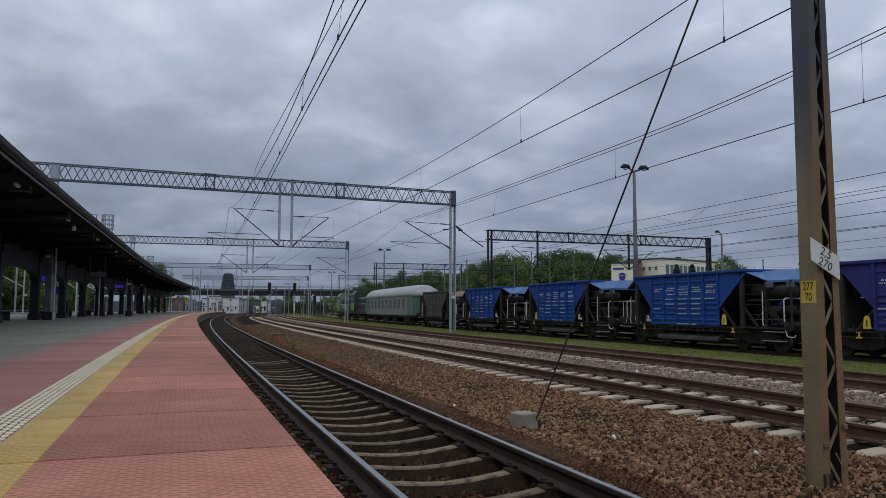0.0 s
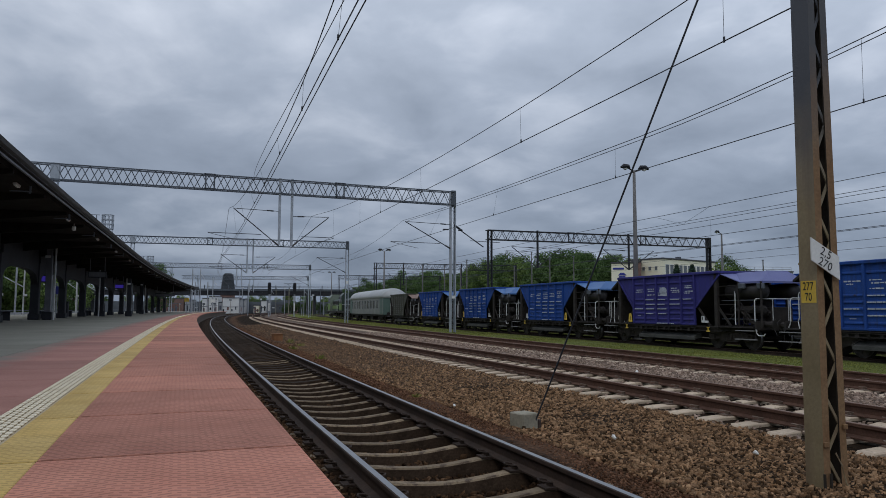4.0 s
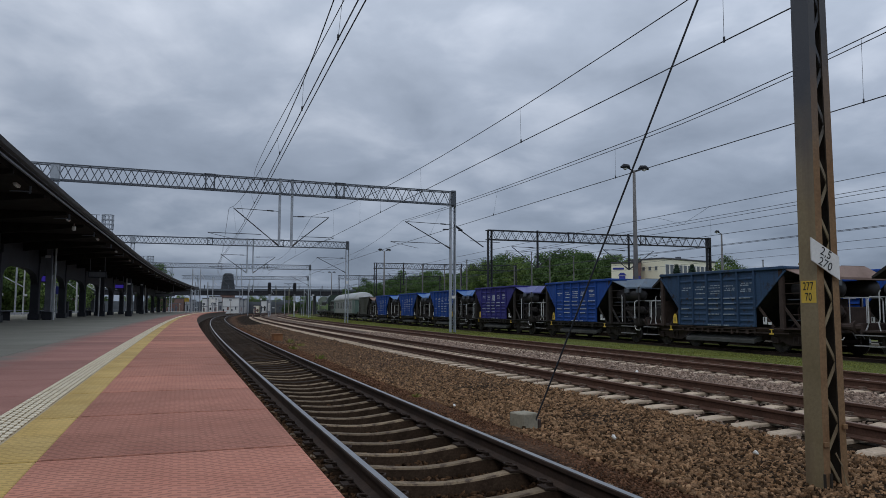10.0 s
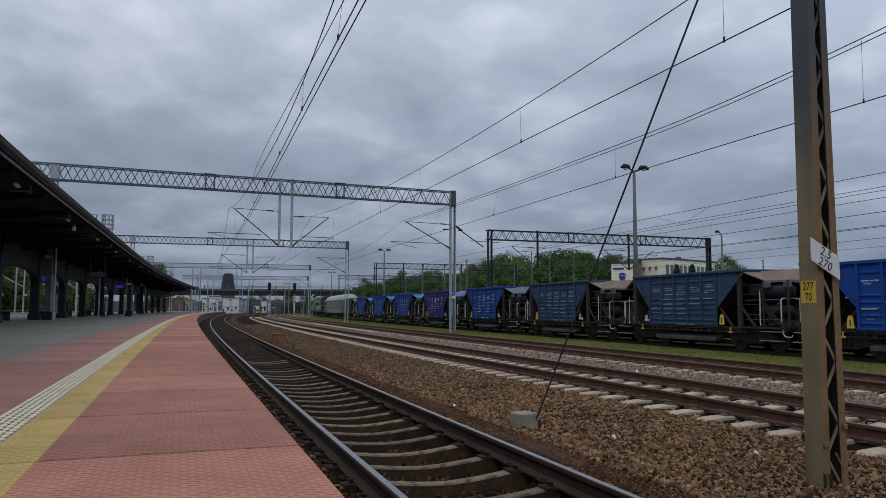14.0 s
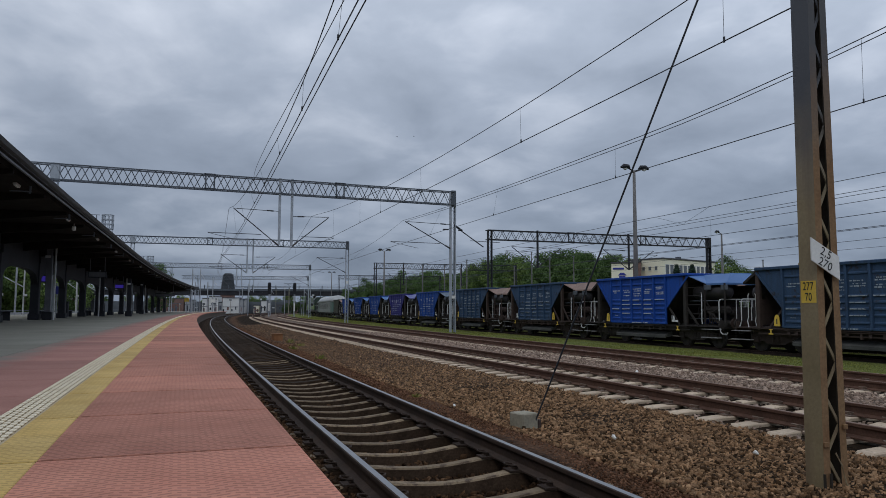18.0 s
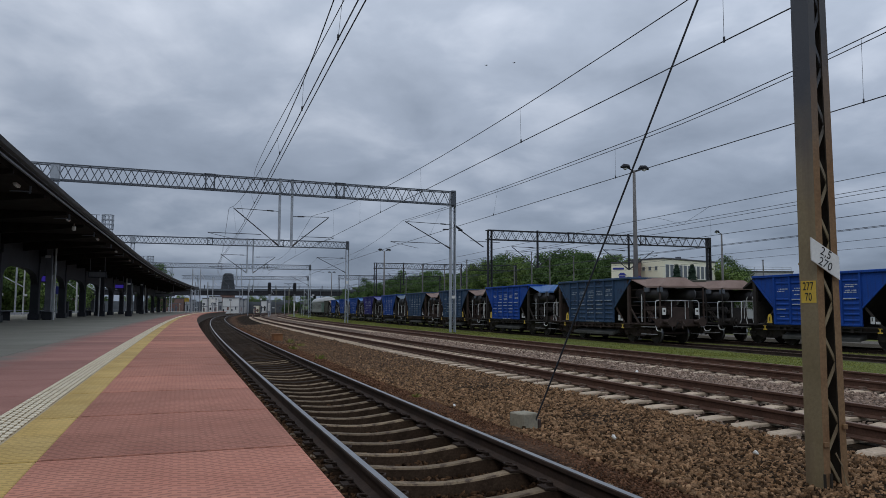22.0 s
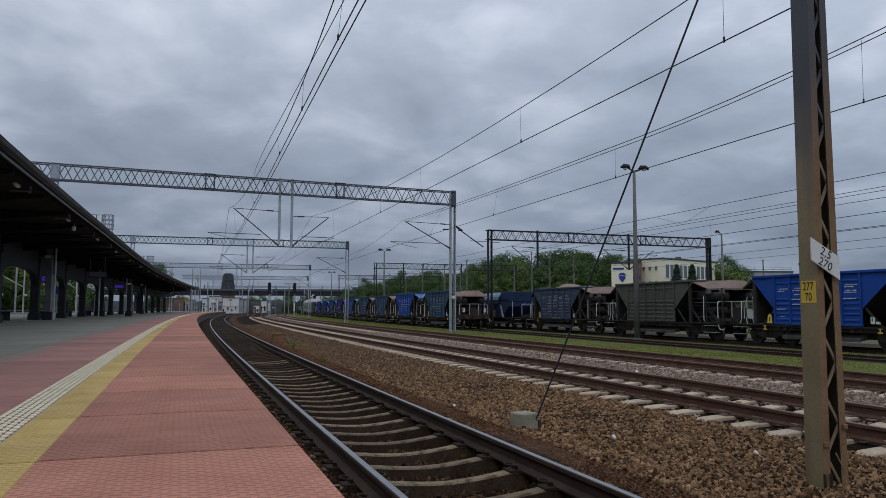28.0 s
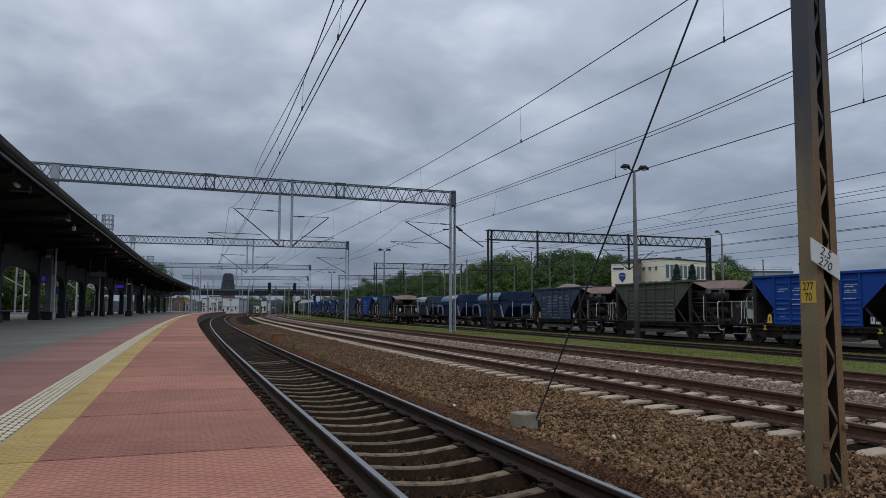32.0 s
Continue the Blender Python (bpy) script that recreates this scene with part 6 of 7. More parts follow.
    part("valve_box", shared("valve_box", lambda: Shape().box((0, 0, 0), (0.12, 0.34, 0.22), bev=0.02), "galv_dark"), None, v, m=pose(-1.25, -4.55, 2.60))
    part("valve_box", shared("valve_box", lambda: Shape().box((0, 0, 0), (0.12, 0.34, 0.22), bev=0.02), "galv_dark"), None, v, m=pose(-1.22, -5.55, 2.58))
    part("hand_wheel", shared("hand_wheel", lambda: Shape().tube([(0, 0.2 * math.cos(a), 0.2 * math.sin(a)) for a in np.linspace(0, 2 * math.pi, 13)], 0.02, 5).rod((0, -0.19, 0), (0, 0.19, 0), 0.014, 4).rod((0, 0, -0.19), (0, 0, 0.19), 0.014, 4), frame), None, v, m=pose(-1.22, -4.75, 1.25))
    hose = shared("hose", lambda: Shape().tube([(0, 0, 1.05), (-0.05, 0.12, 0.75), (-0.05, 0.32, 0.62), (0, 0.5, 0.85)], 0.028, 5), "tank")
    for y in (-6.0, 5.55):
        part("hose", hose, None, v, m=pose(-0.55, y, 0))
    part("chute", shared("chute", lambda: Shape().beam((-0.9, -3.4, 1.0), (-0.9, -4.1, 1.6), 0.5, 0.04).beam((-0.9, -4.9, 1.05), (-0.9, -4.3, 1.55), 0.4, 0.04), frame), None, v)
    for y in (4.35, 4.75):
        part("valve_rod", shared("valve_rod", lambda: Shape().rod((0, 0, 0.95), (0, 0, 2.3), 0.035, 5), frame), None, v, m=pose(-0.5, y, 0))
    part("handrail", shared("handrail_end", handrail_shape, "handrail"), None, v, "white tubular end rail", pose(0, -5.24, 0))
    part("handrail", shared("handrail_end", handrail_shape, "handrail"), None, v, "white tubular end rail", pose(0, 5.14, 0, 0, 0, 180))
    ladder = shared("end_ladder", lambda: Shape().tube([(0, 0.0, 0.95), (0, 0.06, 1.2), (0, 0.0, 1.35), (0, 0, 2.2), (0, -0.05, 2.28)], 0.020, 5).tube([(0, -0.42, 1.02), (0, -0.36, 1.2), (0, -0.42, 1.4), (0, -0.42, 2.2), (0, -0.37, 2.28)], 0.020, 5), "handrail")
    for x in (-1.38, 1.38):
        part("handrail", shared("handrail_tall", lambda: Shape().tube([(0, 0, 1.02), (0, 0.02, 1.15), (0, 0.0, 2.30), (0, 0.03, 2.38)], 0.022, 6), "handrail"), None, v, "white handrail", pose(x, -4.30, 0))
        part("end_ladder", ladder, None, v, "white bent ladder rails", pose(x, 4.62, 0))
        for y in (-4.88, 4.98):
            part("footstep", shared("footstep", step_shape, "step_grey"), None, v, "scuffed pale footsteps", pose(x, y, 0))
            part("step_hanger", shared("step_hanger", lambda: Shape().beam((0, 0.44, 0.42), (0, 0.44, 0.95), 0.02, 0.03).beam((0, -0.42, 0.42), (0, -0.42, 0.95), 0.02, 0.03), "frame_black"), None, v, m=pose(x * 0.95, y, 0))
        part("shunter_grip", shared("shunter_grip", lambda: Shape().tube([(0, 0.0, 0.86), (0, -0.05, 0.70), (0, -0.14, 0.62), (0, -0.42, 0.62), (0, -0.48, 0.70)], 0.02, 5), "handrail"), None, v, "white bent grip", pose(x, -5.40, 0))
    part("discharge_flap", shared("discharge_flap", flap_shape, "hopper_flap"), None, v, "long grey discharge chutes")
    part("latch_gear", shared("latch_gear", latch_shape, frame), None, v)
    running_gear(v, (-3.55, 3.55), frame, 2.1, moving=moving)
    buffers(v, HALF, frame)
    if heap:
        rng = np.random.default_rng(seed)
        sh = Shape()
        ny, nx = 15, 7
        ys, xs = np.linspace(TOP_R + 0.2, TOP_F - 0.3, ny), np.linspace(-1.35, 1.35, nx)
        vs = [(float(x), float(y), 2.9 + (0.62 + 0.14 * math.sin(1.7 * y)) * math.cos(x) ** 1.2 * math.sin(math.pi * (j + 0.35) / ny) ** 0.5 + float(rng.normal(0, 0.025))) for j, y in enumerate(ys) for x in xs]
        sh.add(vs, [(j * nx + i, j * nx + i + 1, (j + 1) * nx + i + 1, (j + 1) * nx + i) for j in range(ny - 1) for i in range(nx - 1)])
        part("load", sh, "stone_grey", v, "heaped pale crushed stone", smooth=True)
    if letters:
        tagged(part("marking", shared("marking_%d" % (seed % 3), lambda: lettering_shape(seed % 3), letters), None, v, "rows of small pale markings and ridge highlights"), "rows of small pale markings and ridge highlights", kind="stuff")

        def small():
            return Shape().prism([(-0.15, 0.0), (0.15, 0.0), (0.11, 0.34), (0.05, 0.43), (-0.05, 0.43), (-0.11, 0.34)], -0.01, 0.01, "x").box((-0.012, 0, 0.18), (0.004, 0.05, 0.2), slot=1)
        front, rear = (LOW_R - 0.32, LOW_F + 0.36) if turned else (LOW_F + 0.34, LOW_R - 0.50)
        part("mark", shared("mark", small, (bell, "ink")), None, v, "yellow mark", pose(-SIDE - 0.02, front, 1.02))
        part("mark", shared("mark_white", lambda: Shape().box((0, 0, 0), (0.01, 0.20, 0.28)).box((0, -0.24, -0.10), (0.01, 0.2, 0.10)).box((-0.006, 0.02, 0.04), (0.006, 0.05, 0.16), slot=1), ("handrail", "ink")), None, v, "small white plate", pose(-SIDE - 0.01, rear, 1.22))

        def lever():
            return Shape().box((0, 0, 0), (0.02, 0.05, 0.2)).box((0, 0, -0.1), (0.02, 0.22, 0.05)).box((0, 0, 0.08), (0.02, 0.18, 0.05))
        for y in (LOW_F + 0.66, LOW_R - 0.82):
            part("lever", shared("lever", lever, bell), None, v, "yellow lever", pose(-1.47, y, 0.82))
    if emblem:
        y0, z0 = panel_y(3) + 0.42, 2.52
        arc = [(y0 + 0.28 * math.cos(a), z0 + 0.17 * math.sin(a)) for a in np.linspace(0, 2 * math.pi, 15)[:-1]]
        part("emblem", Shape().prism(arc, -SIDE - 0.012, -SIDE - 0.004, "x").prism([(y0 + 0.28, z0 - 0.22), (y0 - 0.34, z0 - 0.26), (y0 - 0.30, z0 - 0.12), (y0, z0)], -SIDE - 0.012, -SIDE - 0.004, "x"), "marking", body, "white oval emblem")
    return v


def round_hopper(label, paint, cover, frame="frame_black"):
    """A hopper wagon whose upper body is closed by a curved cover."""
    v = thing("covered_hopper", None, label, "freight wagon", "parked wagons")
    part("underframe", shared("underframe", frame_shape, frame), None, v)
    sh = Shape()
    sh.prism([(-2.6, 1.9), (-1.3, 0.95), (3.2, 0.95), (4.4, 1.9), (4.4, 2.52), (-2.6, 2.52)], -1.35, 1.35, "x")
    for x in (-1.40, 1.40):
        sh.box((x, 2.05, 2.30), (0.10, 5.3, 0.46), bev=0.02)
    part("hopper_body", sh, paint, v)
    cv = Shape()
    arc = [(-1.46 * math.cos(a), 2.50 + 0.72 * math.sin(a) ** 0.8) for a in np.linspace(0.0, math.pi, 13)]
    cv.prism(arc, -0.6, 4.75, "y")
    part("cover", cv, cover, v, "curved cover over the load", smooth=False)
    arc2 = [(-1.5 * math.cos(a), 2.50 + 0.75 * math.sin(a) ** 0.8) for a in np.linspace(0.0, math.pi, 13)]
    for y0, y1 in ((-0.75, -0.55), (4.70, 4.85)):
        part("cover_rim", Shape().prism(arc2, y0, y1, "y"), paint, v)
    part("open_top", Shape().box((0, -1.7, 2.75), (2.7, 1.9, 0.9), bev=0.05), paint, v)
    for k in range(7):
        y = -1.0 + 0.8 * k
        part("rib", shared("cover_rib", lambda: Shape().box((-1.40, 0, 1.55), (0.08, 0.08, 1.2)).box((1.40, 0, 1.55), (0.08, 0.08, 1.2)), paint), None, v, m=pose(0, y, 0))
    for x in (-1.38, 1.38):
        part("strut", Shape().beam((x, -0.9, 2.1), (x, -1.5, 0.95), 0.16, 0.10), "galv", v)
        part("strut", Shape().beam((x, 4.5, 2.1), (x, 4.0, 0.95), 0.16, 0.10), "galv", v)
        part("handrail", shared("handrail_tall", lambda: Shape().tube([(0, 0, 1.02), (0, 0.02, 1.15), (0, 0.0, 2.30), (0, 0.03, 2.38)], 0.022, 6), "handrail"), None, v, "white handrail", pose(x, -3.6, 0))
        part("footstep", shared("footstep", step_shape, "step_grey"), None, v, "scuffed grey footsteps", pose(x, -4.75, 0))
    part("handrail", shared("handrail_end", handrail_shape, "handrail"), None, v, "white tubular end rail", pose(0, -5.24, 0))
    part("discharge_flap", shared("discharge_flap", flap_shape, "hopper_flap"), None, v, "long grey discharge chutes")
    running_gear(v, (-3.55, 3.55), frame, 2.1, moving=False)
    buffers(v, HALF, frame)
    return v


def coach():
    L = 12.0
    v = thing("passenger_coach", None, "old grey-green coach with a pale rounded roof", "railway coach")
    sh = Shape()
    xs = 1.43
    zs = (0.98, 1.66, 2.76, 3.02)
    win = [(-9.2 + 2.05 * k, -9.2 + 2.05 * k + 1.15) for k in range(10)]
    # side walls with real window openings
    for sx in (-1, 1):
        x = sx * xs
        sh.box((x, 0, (zs[0] + zs[1]) / 2), (0.06, 2 * L, zs[1] - zs[0]))
        sh.box((x, 0, (zs[2] + zs[3]) / 2), (0.06, 2 * L, zs[3] - zs[2]))
        cuts = [-L] + [q for w in win for q in w] + [L]
        for a, b in zip(cuts[::2], cuts[1::2]):
            sh.box((x, (a + b) / 2, (zs[1] + zs[2]) / 2), (0.06, b - a, zs[2] - zs[1]))
    part("coach_side", sh, "coach_side", v)
    for a, b in win:
        w = part("window", Shape().box((-xs - 0.025, a + 0.02, 2.21), (0.03, 0.05, 1.1)).box((-xs - 0.025, b - 0.02, 2.21), (0.03, 0.05, 1.1)).box((-xs - 0.025, (a + b) / 2, 2.74), (0.03, b - a, 0.05)).box((-xs - 0.025, (a + b) / 2, 1.68), (0.03, b - a, 0.05)), "coach_side", v)
        part("pane", Shape().box((-xs + 0.01, (a + b) / 2, 2.21), (0.01, b - a, 1.1)), "coach_pane", w)
    roof = Shape()
    n = 14
    rows = []
    for y, k in ((-L - 0.1, 0.86), (-L + 0.5, 0.97), (-L + 1.4, 1.0), (L - 1.4, 1.0), (L - 0.5, 0.97), (L + 0.1, 0.86)):
        rows.append([(-1.50 * math.cos(a), y, 3.0 + 1.20 * k * math.sin(a) ** 0.85) for a in np.linspace(0, math.pi, n)])
    vs = [p for r in rows for p in r]
    fs = [(i * n + j, i * n + j + 1, (i + 1) * n + j + 1, (i + 1) * n + j) for i in range(len(rows) - 1) for j in range(n - 1)]
    fs += [tuple(range(n)), tuple(range(len(vs) - n, len(vs)))]
    fs += [(i * n, (i + 1) * n, (i + 1) * n + n - 1, i * n + n - 1) for i in range(len(rows) - 1)]
    part("coach_roof", roof.add(vs, fs), "coach_roof", v, "pale grey rounded roof", smooth=True)
    for y in (-L + 0.03, L - 0.03):
        part("coach_end", Shape().box((0, y, 2.0), (2 * xs - 0.02, 0.06, 2.04)), "coach_end", v, "dull green end wall")
        part("gangway", Shape().box((0, y * 1.012, 1.95), (1.1, 0.25, 2.1), bev=0.05), "frame_black", v)
    for y in (-11.0, 11.0):
        part("coach_door", Shape().box((-xs - 0.02, y, 2.0), (0.05, 1.5, 1.96), bev=0.01), "coach_end", v, "dull green door bay")
    part("underframe", Shape().box((0, 0, 0.85), (2.5, 2 * L - 0.4, 0.25)).box((-0.6, 2.0, 0.55), (0.9, 3.2, 0.5), bev=0.04).box((-0.6, -2.8, 0.55), (0.9, 2.2, 0.5), bev=0.04), "frame_black", v)
    running_gear(v, (-8.6, 8.6), "frame_black", 2.5)
    buffers(v, L + 0.65, "frame_black")
    return v


def engine(label, hood, cab_mat, stripe):
    v = thing("diesel_locomotive", None, label, "locomotive", "locomotives of the train")
    part("frame", Shape().box((0, 0, 1.0), (2.7, 12.8, 0.3), bev=0.03).box((0, 0, 0.7), (2.0, 3.2, 0.55), bev=0.05), "frame_black", v)
    part("long_hood", Shape().prism([(-0.95, 1.15), (0.95, 1.15), (0.95, 2.75), (0.7, 2.98), (-0.7, 2.98), (-0.95, 2.75)], -6.0, 1.2, "y"), hood, v)
    part("hood_stripe", Shape().box((-0.965, -2.4, 1.75), (0.02, 7.0, 0.5)), stripe, v)
    part("short_hood", Shape().prism([(-0.95, 1.15), (0.95, 1.15), (0.95, 2.55), (0.7, 2.75), (-0.7, 2.75), (-0.95, 2.55)], 3.9, 6.2, "y"), "loco_pale", v, "pale front hood")
    cab = part("cab", Shape().prism([(-1.4, 1.15), (1.4, 1.15), (1.4, 3.35), (0.9, 3.85), (-0.9, 3.85), (-1.4, 3.35)], 1.2, 3.9, "y"), cab_mat, v)
    part("cab_stripe", Shape().box((-1.41, 2.55, 1.80), (0.02, 2.5, 0.9)), "loco_lime", cab)
    for y in (1.9, 3.2):
        part("cab_window", Shape().box((-1.405, y, 2.85), (0.03, 0.9, 0.75)), "glass_dark", cab)
    part("cab_window", Shape().box((-0.5, 3.91, 3.05), (0.7, 0.03, 0.6)).box((0.5, 3.91, 3.05), (0.7, 0.03, 0.6)), "glass_dark", cab)
    part("exhaust", Shape().rod((0, -1.2, 2.9), (0, -1.2, 3.4), 0.16, 10), "frame_black", v)
    for k in range(6):
        part("grille", shared("grille", lambda: Shape().box((-0.97, 0, 2.4), (0.03, 0.7, 0.45)), "frame_black"), None, v, m=pose(0, -5.4 + 1.05 * k, 0))
    for x in (-1.33, 1.33):
        part("handrail", Shape().tube([(x, -6.2, 1.15), (x, -6.2, 2.1), (x, 1.0, 2.1)], 0.02, 5).tube([(x, 4.1, 2.0), (x, 6.3, 2.0), (x, 6.3, 1.15)], 0.02, 5), "handrail", v)
    for x in (-0.8, 0.8):
        part("headlight", Shape().rod((x, 6.2, 1.7), (x, 6.26, 1.7), 0.14, 10), "lamp_glass", v)
    # a long frame: the body is drawn out, the wheels keep their shape
    for c in v.children:
        c.matrix_basis = Matrix.Diagonal((1.0, 1.2, 1.13, 1.0)) @ c.matrix_basis
    running_gear(v, (-4.6, 4.6), "frame_black", 2.6)
    buffers(v, 8.52, "frame_black")
    return v


# the train in order, with the place of each vehicle's middle along the line at the start
PITCH = 2 * HALF
FIRST = 26.72                 # the third blue wagon
TRAIN = []


def build_train():
    looks = ((36.70, "w_grey", "r_brown", "frame_black", None, "faded dark grey hopper wagon with a brown roof"),
             (24.50, "w_blue", "r_blue", "frame_black", "marking", "blue hopper wagon with white markings and a pale blue roof"),
             (12.25, "w_blue", "r_blue", "frame_black", "marking", "blue hopper wagon with white markings and a pale blue roof"),
             (0.0, "w_blue", "r_blue", "frame_black", "marking", "blue hopper wagon with white markings and a pale blue roof"),
             (-PITCH - 0.15, "w_purple", "r_purple", "frame_black", "marking", "violet-blue hopper wagon with white markings and an oval emblem"),
             (-2 * PITCH - 0.5, "w_blue", "r_worn", "frame_black", "marking", "blue hopper wagon with white markings and a worn grey-blue roof"),
             (-3 * PITCH - 0.45, "w_teal", "r_brown", "frame_brown", "marking_faint", "faded steel-blue hopper wagon with a dusty brown roof"),
             (-4 * PITCH - 0.5, "w_teal", "r_brown", "frame_brown", "marking_faint", "faded steel-blue hopper wagon with a dusty brown roof"),
             (-5 * PITCH - 0.15, "w_bright", "r_blue", "frame_black", "marking", "bright blue hopper wagon with a blue roof"),
             (-6 * PITCH, "w_teal", "r_brown", "frame_brown", "marking_faint", "faded steel-blue last hopper wagon with a brown roof"))
    for k, (ahead, paint, roof, frame_, let, label) in enumerate(looks):
        v = hopper_wagon(label, paint, roof, frame_, let, k + 17, turned=k in (3, 7), emblem=paint == "w_purple")
        TRAIN.append((v, FIRST + ahead, 3.55))
    v = TRAIN[-1][0]
    for x in (-0.95, 0.95):
        part("tail_board", Shape().box((x, -HALF + 0.50, 1.55), (0.20, 0.02, 0.34), bev=0.005).box((x, -HALF + 0.488, 1.58), (0.08, 0.004, 0.10), slot=1), ["white_paint", "ink"], v, "white tail board")
    front = FIRST + 36.70 + HALF + 1.9
    TRAIN.append((coach(), front + 12.65, 8.6))
    TRAIN.append((engine("dark green diesel locomotive with a grimy hood", "loco_green", "loco_green", "frame_black"), front + 25.3 + 8.52, 4.6))
    TRAIN.append((engine("pale green leading diesel locomotive with lime stripes", "loco_green", "loco_pale", "loco_lime"), front + 25.3 + 17.04 + 8.52, 4.6))


build_train()


def build_parked():
    looks = (("w_bright", "r_brown", "frame_black", "marking", "bright blue parked hopper wagon with white markings"),
             ("w_grey", "r_brown", "frame_black", None, "dark grey parked hopper wagon with a brown roof"),
             ("w_slate", "r_brown", "frame_black", "marking_faint", "slate-blue parked hopper wagon heaped with crushed stone"))
    s = 24.12
    for k, (paint, roof, frame_, let, label) in enumerate(looks):
        v = hopper_wagon(label, paint, roof, frame_, let, k + 5, False, group="parked wagons", heap=k == 2)
        v.matrix_world = stand(s, TRACK_5, RAIL_4)
        s += PITCH + 0.32
    for k, (paint, cover, label) in enumerate((("w_navy", "r_teal", "navy blue parked hopper wagon with a worn teal curved cover"), ("w_navy", "r_teal", "dark blue parked hopper wagon with a worn teal curved cover"), ("w_slate", "r_grey", "dark parked hopper wagon with a dusty grey curved cover"), ("w_grey", "r_grey", "dark parked hopper wagon with a dusty grey curved cover"))):
        v = round_hopper(label, paint, cover)
        v.matrix_world = stand(s, TRACK_5, RAIL_4)
        s += PITCH


build_parked()

# ---- trees ----


def crown_mesh(seed, h, w, mat, quads=11000, low=0.08, leaf=0.205):
    """Leaves gathered in uneven clumps round a few limbs."""
    rng = np.random.default_rng(seed)
    clumps = []
    n = 64
    while len(clumps) < n:
        p = rng.uniform(-1, 1, 3)
        if np.linalg.norm(p) > 1 or np.linalg.norm(p) < 0.35:
            continue
        z = low + (1 - low) * (p[2] + 1) / 2
        girth = 0.55 + 0.55 * math.sin(math.pi * min(1, 0.15 + z * 0.85))
        clumps.append((p[0] * w / 2 * girth, p[1] * w / 2 * girth, z * h * rng.uniform(0.9, 1.04), rng.uniform(0.12, 0.22) * w))
    V, F = [], []
    for i in range(quads):
        cx, cy, cz, r = clumps[rng.integers(n)]
        q = rng.normal(0, 1, 3)
        q /= np.linalg.norm(q)
        c = np.array((cx, cy, cz)) + q * r * rng.uniform(0.55, 1.05) * np.array((1, 1, 0.75))
        a = rng.normal(0, 1, 3) * 0.28 + q + np.array((0, 0, 0.3))
        a /= np.linalg.norm(a)
        u = np.cross(a, rng.normal(0, 1, 3))
        u /= np.linalg.norm(u)
        v = np.cross(a, u)
        s = leaf * rng.uniform(0.5, 1.2)
        k = len(V)
        V += [c - u * s, c - v * s * 0.55, c + u * s, c + v * s * 0.55]
        F.append((k, k + 1, k + 2, k + 3))
    me = bpy.data.meshes.new("crown")
    me.from_pydata([tuple(p) for p in V], [], F)
    me.materials.append(M[mat])
    limbs = Shape()
    th = h * 0.5
    limbs.tube([(0, 0, -0.4), (0.1, 0, th * 0.5), (0.05, 0.1, th), (0, 0, h * 0.8)], [0.24, 0.19, 0.14, 0.04], 7)
    for cx, cy, cz, r in clumps[::4]:
        z0 = h * 0.22 + 0.35 * cz
        limbs.tube([(0, 0, z0), (cx * 0.5, cy * 0.5, (z0 + cz) / 2 + 0.2), (cx, cy, cz)], [0.09, 0.06, 0.02], 5)
    return me, limbs.data("trunk", "bark")


def plant(kinds, s, d, scale, turn, label="", world=None, group="trees along the yard"):
    crown, trunk, lab = kinds
    m = (stand(s, d, -0.6, turn) if world is None else pose(*world, -0.6, 0, 0, turn)) @ Matrix.Scale(scale, 4)
    t = thing("tree", m, label or lab, "tree", group)
    part("trunk", trunk, None, t)
    part("crown", crown, None, t)
    return t


